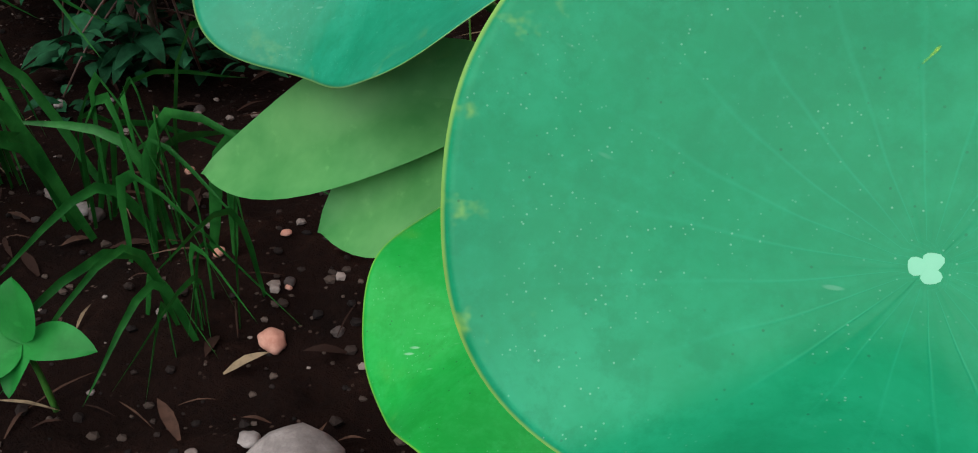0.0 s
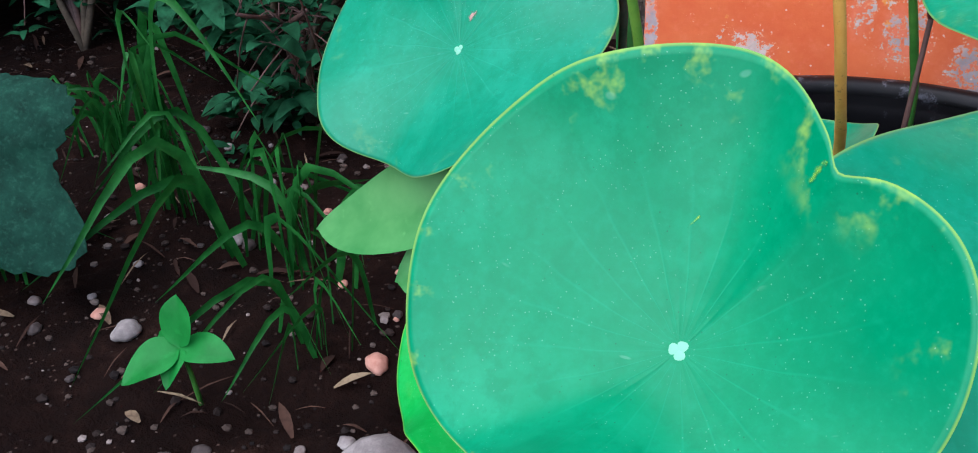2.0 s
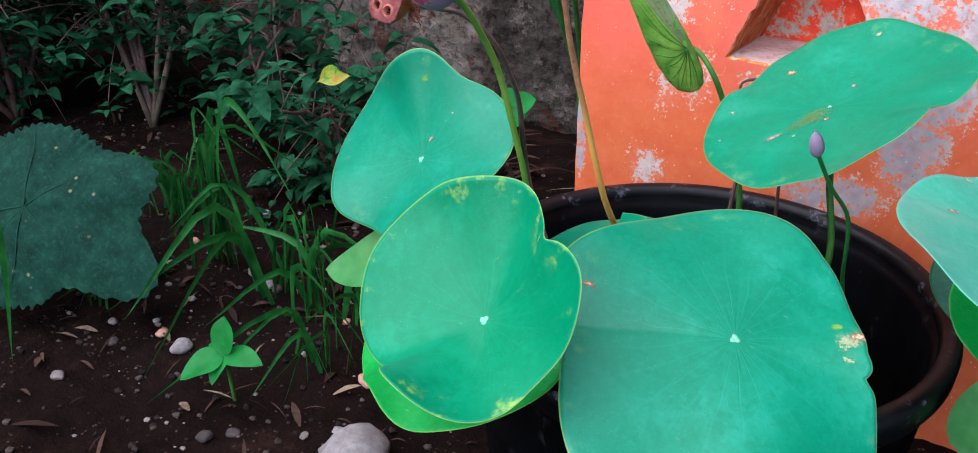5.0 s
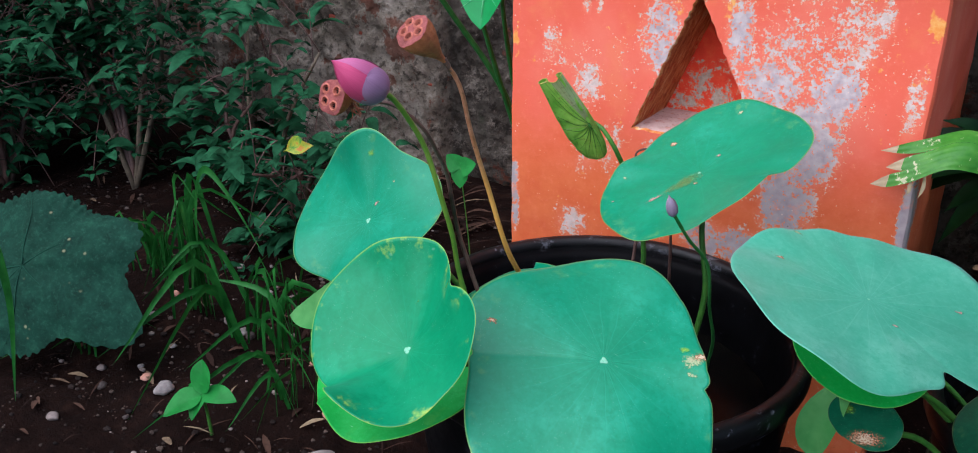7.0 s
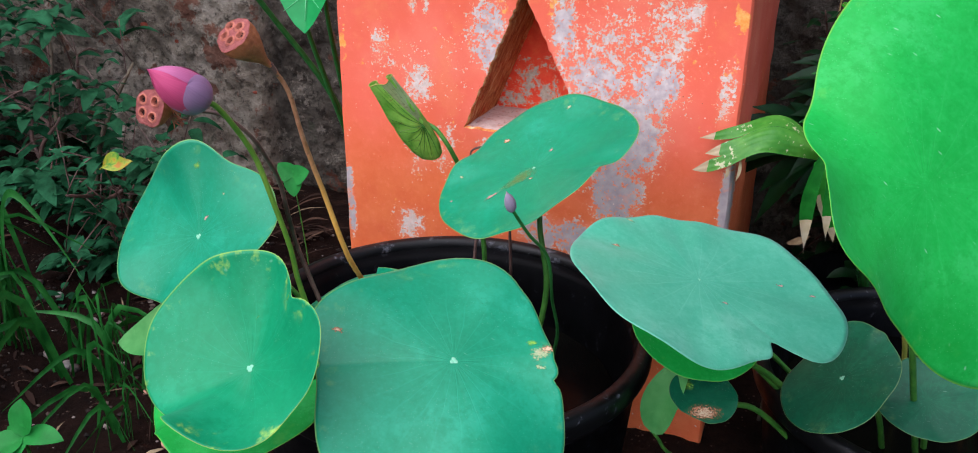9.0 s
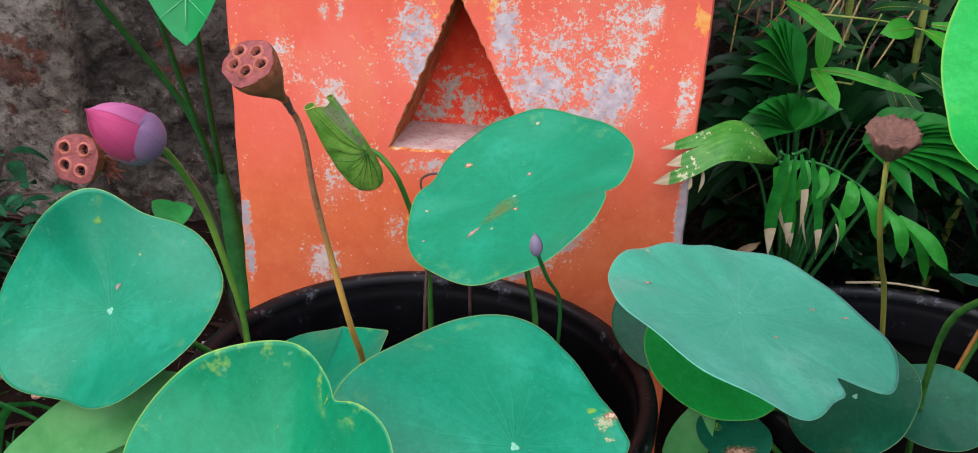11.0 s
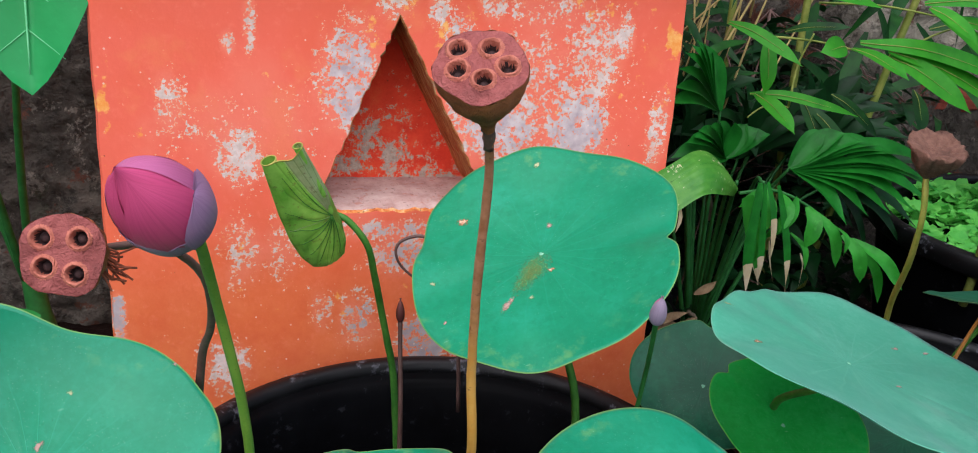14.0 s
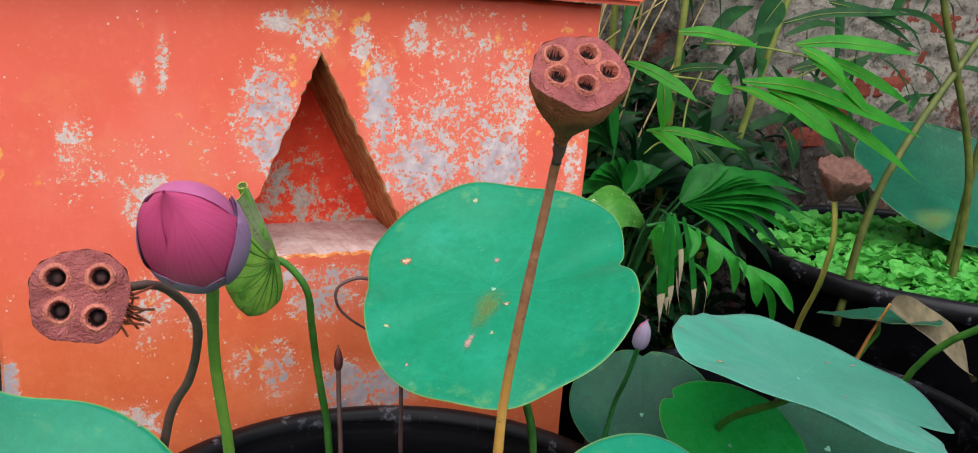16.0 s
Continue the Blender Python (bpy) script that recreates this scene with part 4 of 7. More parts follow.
# ---- tubs ----
def tub(label, centre, radius, height, water, base=0.8):
    root = thing("plant_tub", label, "tub", "black tubs")
    r, h = radius, height
    outer = [(base * r, 0.0), (base * r + 0.006, 0.004), (0.9 * r, 0.55 * h), (0.945 * r, h - 0.034), (0.95 * r, h - 0.03)]
    inner = [(0.915 * r, h - 0.012), (0.90 * r, h - 0.03), (0.888 * r, h - 0.034), (0.875 * r, h - 0.075), (0.865 * r, h - 0.08), (0.82 * r, 0.35 * h), (base * r - 0.008, 0.012), (0.001, 0.012)]
    v, f = lathe(outer + [(0.93 * r, h - 0.02)] + inner, 96, centre, 0.002, 3)
    mesh("body", v, f, TUB, root)
    lip = [(0.94 * r, h - 0.032), (0.985 * r, h - 0.034), (r - 0.001, h - 0.028), (r, h - 0.012), (0.993 * r, h - 0.003), (0.98 * r, h), (0.945 * r, h + 0.001), (0.925 * r, h - 0.003), (0.915 * r, h - 0.010), (0.92 * r, h - 0.02), (0.94 * r, h - 0.032)]
    v, f = lathe(lip, 96, centre, 0.0022, 3)
    mesh("rim", v, f, TUB_RIM, root, "scuffed rolled rim")
    wr = 0.845 * r
    v, f = lathe([(wr, water), (wr * 0.66, water), (wr * 0.33, water), (0.001, water)], 64, centre)
    tagged(mesh("water", v, f, WATER), "still dark water in the black tub", "water", kind="structure")
    return root


tub("wide black plastic tub of dark water with lotus", (0.053, 0.567, 0.0), 0.271, 0.337, 0.225)
tub("low black plastic tub beside the palm", (0.70, 0.775, 0.0), 0.262, 0.27, 0.20)
tub("large black plastic tub full of water lettuce", (1.30, 1.13, 0.0), 0.355, 0.366, 0.328)

# ---- lotus leaves ----
lotus_leaf("round blue-green lotus leaf with a yellow margin", [0.0126, 0.1864, 0.4737], [-0.2613, -0.8207],
           [0.0941, -0.0052, 0.0079, 0.0069, -0.0064, -0.0022, -0.0015, 0.001, 0.0044, 0.0019, 0.0025, -0.0009, 0.0014, 0, -0.0007, -0.0002, -0.0009, 0.0002, -0.0001],
           [0.0363, -0.0129, -0.0021, -0.0004, 0.0113, 0.0061, 0.0013, -0.0019, -0.0016], (0.064, 0.907),
           [(0.03, 0.25, 0.43), (0.03, 0.37, 0.36), (0.02, 0.45, 0.24)], (LEAF_YELLOWED, STEM_GREEN), eye=0.0035, seed=1, ripple=0.0009, creases=[(0.907, 0.005, 0.18)],
           scars=[(-0.0926, 0.2182, 0.4915, 0.0006, 1, 0, SCAR), (0.0047, 0.2135, 0.513, 0.0004, 9, 0.9, SCAR_YELLOW), (0.0452, 0.2115, 0.5405, 0.0016, 2.5, 0.9, SCAR_YELLOW)])
lotus_leaf("large blue-green lotus leaf with a browned chipped edge", [0.1743, 0.2867, 0.4592], [0.3167, -0.4064],
           [0.1376, -0.0103, -0.019, -0.01, -0.0123, -0.0016, -0.0006, 0.0041, -0.002, -0.0033, 0.0002, 0.0016, -0.0001, -0.0011, -0.0004, -0.0001, -0.0001, -0.0005, -0.0001],
           [-0.0096, -0.0021, 0.0075, -0.0041, -0.0002, -0.0006, 0.0024, 0.0005, 0.0067], (0.011, 1.278),
           [(0.17, 0.34, 0.40), (0.13, 0.42, 0.34), (0.10, 0.50, 0.22)], (LEAF_WAXY, STEM_GREEN), eye=0.0035, seed=2, ripple=0.0009, creases=[(-2.75, 0.006, 0.25)], bites=[(0.215, 0.07, 0.05), (0.42, 0.03, 0.10), (-2.75, 0.05, 0.04)],
           scars=[(0.247, 0.336, 0.4547, 0.0085, 1.3, 0.9, SCAR_PALE), (0.2517, 0.3441, 0.4537, 0.0055, 1.6, 0.5, SCAR), (0.06, 0.2666, 0.4829, 0.003, 2.2, 0.2, SCAR), (0.2354, 0.3442, 0.4589, 0.0032, 2, 0.7, SCAR_YELLOW), (0.2509, 0.3234, 0.4455, 0.0025, 2.2, 0.0, SCAR_PALE)])
lotus_leaf("blue-green lotus leaf with pale scars, folded along its middle", [-0.2423, 0.4519, 0.4548], [-0.3975, -1.0703],
           [0.1196, -0.0056, 0.0049, 0.0168, -0.0071, -0.0025, 0.0003, 0.0001, -0.0008, -0.001, 0.003, -0.0009, -0.0025, 0.0008, 0.0004, 0.0008, 0.0009, -0.001, -0.0001],
           [0.0169, -0.0077, -0.0155, 0.002, -0.0144, -0.005, 0.0052, -0.0007, -0.0014], (0.009, 0.456),
           [(-0.225, 0.50, 0.41), (-0.17, 0.55, 0.34), (-0.10, 0.56, 0.22)], (LEAF_WAXY, STEM_GREEN), eye=0.0035, seed=3, ripple=0.0009, creases=[(-1.85, 0.0035, 0.5)],
           scars=[(-0.2402, 0.4636, 0.4784, 0.0032, 1.4, 1.2, SCAR_PINK), (-0.2201, 0.4817, 0.5058, 0.002, 1, 0, SCAR_PALE), (-0.2638, 0.5112, 0.52, 0.0038, 1.3, 0.5, SCAR_YELLOW), (-0.1556, 0.4799, 0.5295, 0.0025, 1.2, 0, SCAR_PINK)])
lotus_leaf("round green lotus leaf with brown scars before the pedestal", [0.1467, 0.6252, 0.5405], [-0.3756, -0.3641],
           [0.1289, 0.0055, -0.0016, -0.0055, 0.0048, 0.0013, 0.0006, -0.0027, 0.0043, -0.0001, 0.0015, 0.0007, 0.0021, -0.0003, 0.0005, -0.0002, 0.0002, -0.0002, 0.0005],
           [0.0116, -0.0013, -0.0034, -0.0035, -0.0025, -0.0008, -0.0004, -0.0019, 0.0018], (0.057, -0.306),
           [(0.165, 0.60, 0.47), (0.18, 0.585, 0.38), (0.15, 0.57, 0.22)], (LEAF, STEM_GREEN), eye=0.002, seed=4, ripple=0.0030, creases=[(-0.306, 0.004, 0.2)],
           scars=[(0.0883, 0.692, 0.5481, 0.0042, 1.5, 0.2, SCAR), (0.16, 0.6519, 0.5604, 0.003, 1.2, 0.3, SCAR_PINK), (0.134, 0.608, 0.53, 0.0125, 1.9, 0.80, SCAR_OLIVE), (0.1500, 0.6030, 0.533, 0.0028, 1.2, 0.2, SCAR), (0.105, 0.578, 0.517, 0.0035, 3.0, 0.8, SCAR_PINK), (0.0514, 0.6257, 0.5101, 0.0025, 1, 0, SCAR_PALE), (0.0546, 0.5801, 0.4947, 0.002, 1, 0, SCAR_PINK), (0.1675, 0.7223, 0.5889, 0.003, 1.2, 0, SCAR_PALE), (0.1261, 0.5782, 0.5209, 0.0022, 1.3, 0, SCAR_PALE)])
lotus_leaf("wide pale lotus leaf with a wavy margin beside the tub", [0.3782, 0.4879, 0.4895], [0.2903, -0.062],
           [0.1403, 0.0078, -0.0137, 0.0021, 0.0148, 0.003, 0.0004, 0.0053, -0.0033, 0.0028, -0.0025, -0.0007, -0.0016, -0.0013, -0.0001, -0.0003, -0.0001, 0, 0.001],
           [0.009, -0.0009, 0.006, 0.0058, 0.0005, -0.0015, -0.0015, 0.0001, -0.0001], (0.218, -0.619),
           [(0.36, 0.55, 0.42), (0.42, 0.62, 0.34), (0.55, 0.70, 0.18)], (LEAF_PALE, STEM_GREEN), eye=0.0015, seed=5, ripple=0.0030, creases=[(-0.56, 0.006, 0.3)],
           scars=[(0.287, 0.4819, 0.5194, 0.0032, 1.4, 0.4, SCAR), (0.4946, 0.5384, 0.4626, 0.002, 2, 0, SCAR_PINK), (0.4106, 0.4621, 0.4823, 0.0018, 2.4, 0, SCAR_PINK), (0.4605, 0.5368, 0.4724, 0.002, 2.2, 0.2, SCAR_PINK), (0.2888, 0.5412, 0.5225, 0.0026, 2, 0.1, SCAR_PALE)])
lotus_leaf("large fresh green lotus leaf standing tall beside the tub", [0.5553, 0.3203, 0.6813], [0.9206, -1.1542],
           [0.1684, 0.0657, 0.0417, 0.0019, 0.0177, -0.0008, -0.0116, -0.0004, 0.0008, -0.0005, 0.0024, -0, -0.0013, 0.0003, 0.001, 0.0007, -0.0009, -0.001, 0.0005],
           [-0.0021, 0.0101, 0.0331, 0.0035, -0.0046, 0.0014, -0.0013, 0.0017, -0.0022], (0.042, -2.985),
           [(0.57, 0.40, 0.58), (0.60, 0.55, 0.45), (0.66, 0.68, 0.18)], (LEAF_BRIGHT, STEM_GREEN), eye=0, seed=6, ripple=0.0009,
           scars=[])
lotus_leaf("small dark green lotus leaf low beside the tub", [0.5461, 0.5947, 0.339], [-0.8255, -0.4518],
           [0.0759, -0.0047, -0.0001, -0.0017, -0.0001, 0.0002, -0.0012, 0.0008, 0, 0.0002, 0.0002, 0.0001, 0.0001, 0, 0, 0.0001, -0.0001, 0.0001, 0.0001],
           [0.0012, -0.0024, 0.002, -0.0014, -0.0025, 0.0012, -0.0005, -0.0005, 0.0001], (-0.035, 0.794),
           [(0.57, 0.62, 0.30), (0.60, 0.66, 0.26), (0.62, 0.68, 0.18)], (LEAF_SHADED, STEM_GREEN), eye=0.003, seed=7, ripple=0.0009,
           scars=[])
lotus_leaf("bright green young lotus leaf below the larger one", [-0.0937, 0.2632, 0.3714], [-0.1074, -0.2123],
           [0.1003, 0.0291, 0.011, 0.0033, -0.0016, -0.0015, -0.0011, -0.0001, 0.0011, 0.0003, 0.0001, 0.0002, -0.0002, -0.0002, -0.0001, -0.0002, 0.0002, 0.0003, 0.0002],
           [-0.0022, -0.0015, -0.0024, -0.001, 0.0032, 0.0037, -0.002, -0.0043, 0.0001], (0.000, 1.000),
           [(-0.09, 0.30, 0.35), (-0.06, 0.40, 0.35), (0.0, 0.46, 0.22)], (LEAF_BRIGHT, STEM_GREEN), eye=0.002, seed=8, ripple=0.0009,
           scars=[])
lotus_leaf("small blue-green lotus leaf half hidden over the water", [-0.0395, 0.4783, 0.3799], [-0.7567, -0.0868],
           [0.1331, -0.0452, -0.0363, 0.0048, -0.0151, 0.0046, -0.0011, 0.0007, 0.0003, 0.0005, -0.0003, 0.0004, 0.0003, -0.0002, 0.0001, 0.0001, -0.0004, 0.0004, 0.0001],
           [0.0096, 0.0056, 0.0007, -0.0022, 0.0016, -0.0025, -0.002, -0.001, -0.0024], (0.000, -1.624),
           [(-0.02, 0.49, 0.34), (0.0, 0.52, 0.28), (0.02, 0.54, 0.20)], (LEAF, STEM_GREEN), eye=0.002, seed=9, ripple=0.0009,
           scars=[])

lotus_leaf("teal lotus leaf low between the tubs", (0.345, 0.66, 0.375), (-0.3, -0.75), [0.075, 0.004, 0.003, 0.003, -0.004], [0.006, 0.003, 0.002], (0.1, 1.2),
           [(0.36, 0.70, 0.33), (0.45, 0.74, 0.28), (0.55, 0.76, 0.18)], (LEAF_SHADED, STEM_GREEN), eye=0.002, seed=21)
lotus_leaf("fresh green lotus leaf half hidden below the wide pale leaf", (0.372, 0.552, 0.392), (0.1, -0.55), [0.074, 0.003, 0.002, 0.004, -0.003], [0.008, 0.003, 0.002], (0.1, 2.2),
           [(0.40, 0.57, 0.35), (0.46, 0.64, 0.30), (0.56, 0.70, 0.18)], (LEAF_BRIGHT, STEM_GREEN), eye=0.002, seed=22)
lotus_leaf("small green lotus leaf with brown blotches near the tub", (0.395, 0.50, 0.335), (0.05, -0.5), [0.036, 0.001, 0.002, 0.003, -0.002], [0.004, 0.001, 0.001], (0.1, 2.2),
           [(0.40, 0.53, 0.30), (0.45, 0.60, 0.27), (0.52, 0.66, 0.18)], (LEAF_SHADED, STEM_GREEN), eye=0.0, seed=23, scars=[(0.40, 0.48, 0.33, 0.012, 1.5, 0.4, SCAR), (0.375, 0.51, 0.34, 0.007, 1.2, 1.0, SCAR_YELLOW)])
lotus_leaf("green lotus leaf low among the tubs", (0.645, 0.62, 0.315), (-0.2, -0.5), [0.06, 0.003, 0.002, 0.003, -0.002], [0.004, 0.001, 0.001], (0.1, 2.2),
           [(0.65, 0.65, 0.27), (0.66, 0.68, 0.24), (0.67, 0.70, 0.18)], (LEAF_SHADED, STEM_GREEN), eye=0.0, seed=24)
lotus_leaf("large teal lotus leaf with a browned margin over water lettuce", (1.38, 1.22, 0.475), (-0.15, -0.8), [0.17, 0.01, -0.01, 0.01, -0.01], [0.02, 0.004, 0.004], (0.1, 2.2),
           [(1.37, 1.22, 0.40), (1.36, 1.20, 0.34), (1.35, 1.18, 0.28)], (LEAF_SHADED, STEM_GREEN), eye=0.0, seed=25, scars=[(1.32, 1.16, 0.40, 0.03, 2.0, 0.1, SCAR_OLIVE)])
lotus_leaf("blue-green lotus leaf with a brown fleck close over the water", (0.115, 0.44, 0.335), (-0.1, -0.35), [0.075, 0.006, 0.006, 0.004, -0.003], [0.006, 0.003, 0.002], (0.1, 1.0),
           [(0.10, 0.46, 0.29), (0.09, 0.48, 0.26), (0.08, 0.49, 0.20)], (LEAF, STEM_GREEN), eye=0.002, seed=26, scars=[(0.135, 0.49, 0.345, 0.007, 2.0, 0.5, SCAR)])


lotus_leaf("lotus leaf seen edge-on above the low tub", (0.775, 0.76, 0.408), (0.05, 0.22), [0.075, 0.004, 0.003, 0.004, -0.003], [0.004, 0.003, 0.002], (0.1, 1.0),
           [(0.77, 0.77, 0.36), (0.75, 0.78, 0.30), (0.73, 0.78, 0.18)], (LEAF_SHADED, STEM_GREEN), eye=0.002, seed=27)

# ---- lotus pods, buds and rolled leaf ----
def axes_of(direction):
    n = np.array(direction, float)
    n /= np.linalg.norm(n)
    a = np.cross((0, 0, 1), n)
    a /= np.linalg.norm(a)
    return a, np.cross(n, a), n


def seed_pod(label, face, neck, radius, holes, hole_r, stem, stem_m, mats, spin=0.0, squash=1.0, seed=1, fringe=False):
    """A lotus seed pod: a cone-shaped receptacle with a flat face pitted by seed holes, on its stem."""
    root = thing("lotus_seed_pod", label, "seed pod", "lotus seed pods")
    c, k = np.array(face), np.array(neck)
    a, b, n = axes_of(c - k)
    if spin:
        a, b = math.cos(spin) * a + math.sin(spin) * b, -math.sin(spin) * a + math.cos(spin) * b
    rng = np.random.RandomState(seed)
    ph = rng.uniform(0, 6.28, 4)
    NT, NR = 120, 44

    def edge(t):
        # the rim bulges out round each seed
        bulge = max(math.exp(-((t - math.atan2(y, x) + math.pi) % (2 * math.pi) - math.pi) ** 2 / 0.30) for x, y in holes)
        return radius * (0.90 + 0.10 * bulge + 0.02 * math.sin(5 * t + ph[0]))

    rim = [edge(t) for t in np.linspace(0, 2 * math.pi, NT, endpoint=False)]
    v = []
    for j in range(NR + 1):
        q = j / NR
        for s in range(NT):
            t = 2 * math.pi * s / NT
            r = rim[s] * q
            x, y = r * math.cos(t), r * math.sin(t) * squash
            z = -0.05 * radius * q ** 6 + 0.0006 * math.sin(9 * x / radius + ph[1]) * math.cos(8 * y / radius)
            for hx, hy in holes:
                d = math.hypot(x - hx * radius, y - hy * radius * squash) / (hole_r * radius)
                z += 0.07 * radius * math.exp(-((d - 1.18) / 0.26) ** 2)
                if d < 1.05:
                    z -= 0.36 * radius * min(1.0, (1.05 - d) / 0.3)
            v.append(c + x * a + y * b + z * n)
    f, ring = [], []
    for j in range(NR):
        for s in range(NT):
            s2 = (s + 1) % NT
            f.append((j * NT + s, j * NT + s2, (j + 1) * NT + s2, (j + 1) * NT + s))
            q, t = (j + 0.5) / NR, 2 * math.pi * (s + 0.5) / NT
            d = min(math.hypot(rim[s] * q * math.cos(t) - hx * radius, (rim[s] * q * math.sin(t) - hy * radius) * squash) for hx, hy in holes) / (hole_r * radius)
            ring.append(2 if d < 0.9 else 1 if d < 1.55 else 0)
    ob = mesh("pod_face", v, f, [mats[0], POD_LIP, SEED], root, "wrinkled rosy face pitted with seed holes")
    ob.data.polygons.foreach_set("material_index", ring)
    depth = np.linalg.norm(c - k)
    v, f = [], []
    prof = [(1.0, 0.0), (1.03, 0.05), (0.97, 0.16), (0.85, 0.30), (0.64, 0.48), (0.42, 0.64), (0.25, 0.78), (0.17, 0.90), (0.13, 1.0)]
    for q, d in prof:
        for s in range(NT):
            t = 2 * math.pi * s / NT
            r = (rim[s] * min(q, 1.0) if q > 0.9 else radius * q) * (1 + 0.02 * math.sin(14 * t + 3 * d))
            v.append(c + r * math.cos(t) * a + r * math.sin(t) * squash * b - (d * depth + 0.05 * radius) * n)
    for j in range(len(prof) - 1):
        for s in range(NT):
            s2 = (s + 1) % NT
            f.append((j * NT + s, (j + 1) * NT + s, (j + 1) * NT + s2, j * NT + s2))
    mesh("receptacle", v, f, mats[1], root)
    for hx, hy in holes:
        o = c + hx * radius * a + hy * radius * squash * b - 0.28 * radius * n
        bm = bmesh.new()
        bmesh.ops.create_uvsphere(bm, u_segments=12, v_segments=8, radius=hole_r * radius * 0.62)
        for w in bm.verts:
            w.co = Vector(o) + w.co
        part("seed", bm, SEED, ob)
    if fringe:
        at = math.atan2(b[0] - 0.3 * b[2], a[0] - 0.3 * a[2])
        for j in range(16):
            t = at + rng.uniform(-0.55, 0.55)
            s0 = c - n * depth * rng.uniform(0.5, 0.75) + radius * 0.55 * (math.cos(t) * a + math.sin(t) * b)
            out = (math.cos(t) * a + math.sin(t) * b)
            mid = s0 + out * 0.006 + np.array([0, 0, -0.004])
            end = mid + out * rng.uniform(0.001, 0.005) + np.array([rng.uniform(-0.002, 0.006), rng.uniform(-0.004, 0.004), rng.uniform(-0.008, 0.006)])
            tube("stamen", [s0, mid, end], [0.0006, 0.0006], STAMEN, root, "withered brown stamen", 6, 5, 0.0)
    tube("neck", [k + n * 0.005, k - n * 0.002, 0.62 * k + 0.38 * np.array(stem[0])], [0.0026, 0.0031, 0.0020], STEM_DARK, root, "dark knobby neck", 10, 9, 0.25, seed)
    tube("stem", [k + n * 0.002, *stem], [0.0020, 0.0028, 0.0037], stem_m, root, "", 40, 9, 0.08, seed)
    return root


PENTA = [(-0.51, 0.36), (0.15, 0.46), (0.56, 0.02), (0.10, -0.36), (-0.46, -0.18)]
QUAD = [(-0.45, 0.38), (0.37, 0.37), (-0.38, -0.28), (0.30, -0.44)]
seed_pod("rosy lotus seed pod with five seeds on a tall brown stem", (-0.006, 0.238, 0.770), (0.0065, 0.271, 0.737), 0.0188, PENTA, 0.18,
         [(0.012, 0.288, 0.71), (0.014, 0.306, 0.655), (0.019, 0.330, 0.59), (0.027, 0.352, 0.52), (0.028, 0.386, 0.468), (0.022, 0.42, 0.42), (0.018, 0.46, 0.34), (0.015, 0.48, 0.24)],
         STEM_AGED, (POD_FACE, POD_BODY), 0.0, 0.94, 3)
seed_pod("squarish rosy lotus seed pod with four seeds and withered stamens", (-0.180, 0.324, 0.664), (-0.176, 0.360, 0.652), 0.0205, QUAD, 0.19,
         [(-0.163, 0.378, 0.648), (-0.143, 0.392, 0.642), (-0.125, 0.418, 0.612), (-0.125, 0.452, 0.566), (-0.134, 0.482, 0.53), (-0.140, 0.503, 0.478), (-0.145, 0.53, 0.413), (-0.10, 0.53, 0.30), (-0.06, 0.53, 0.23)],
         STEM_DARK, (POD_FACE, POD_BODY), 0.0, 1.0, 7, True)


BUD_AT = np.linspace(0, 1, 60)
BUD_WIDE = spline([(0, 0.30, 0), (0.05, 0.62, 0), (0.16, 0.90, 0), (0.34, 1.02, 0), (0.50, 0.97, 0), (0.66, 0.80, 0), (0.79, 0.55, 0), (0.89, 0.27, 0), (0.95, 0.12, 0), (1.0, 0.02, 0)], 400)
BUD_WIDE = np.interp(BUD_AT, BUD_WIDE[:, 0], BUD_WIDE[:, 1])


def petal(name, base, a, b, n, length, radius, turn, half, layer, mat, root, reach=1.0, seed=0):
    """One cupped petal of a closed bud, lying on an egg-shaped surface."""
    nu, nv = 17, 26
    v, uv = [], []
    for j in range(nv):
        q = j / (nv - 1)
        s = q * reach
        r = radius * (1 + layer) * float(np.interp(s, BUD_AT, BUD_WIDE)) * (1 + 0.02 * math.sin(5 * s + seed))
        w = half if reach > 0.99 else half * (min(1.0, 0.5 + 2.5 * q) * (1 - q ** 6) ** 0.6 + 0.01)
        for i in range(nu):
            x = 2 * i / (nu - 1) - 1
            t = turn + x * w
            rr = r * (1 + 0.012 * math.cos(7 * x + seed) * q + 0.006 * abs(x) ** 3)
            v.append(base + n * (length * s) + rr * (math.cos(t) * a + math.sin(t) * b))
            uv.append((0.5 + 0.5 * x, q))
    f = [(j * nu + i, j * nu + i + 1, (j + 1) * nu + i + 1, (j + 1) * nu + i) for j in range(nv - 1) for i in range(nu - 1)]
    m = len(v)
    axis = np.array([base + n * ((p - base) @ n) for p in v])
    inner = [p + (q - p) * (0.0012 / (np.linalg.norm(q - p) + 1e-6)) for p, q in zip(v, axis)]
    f += [tuple(i + m for i in reversed(g)) for g in f]
    return mesh(name, v + inner, f, mat, root, "", uv + uv)


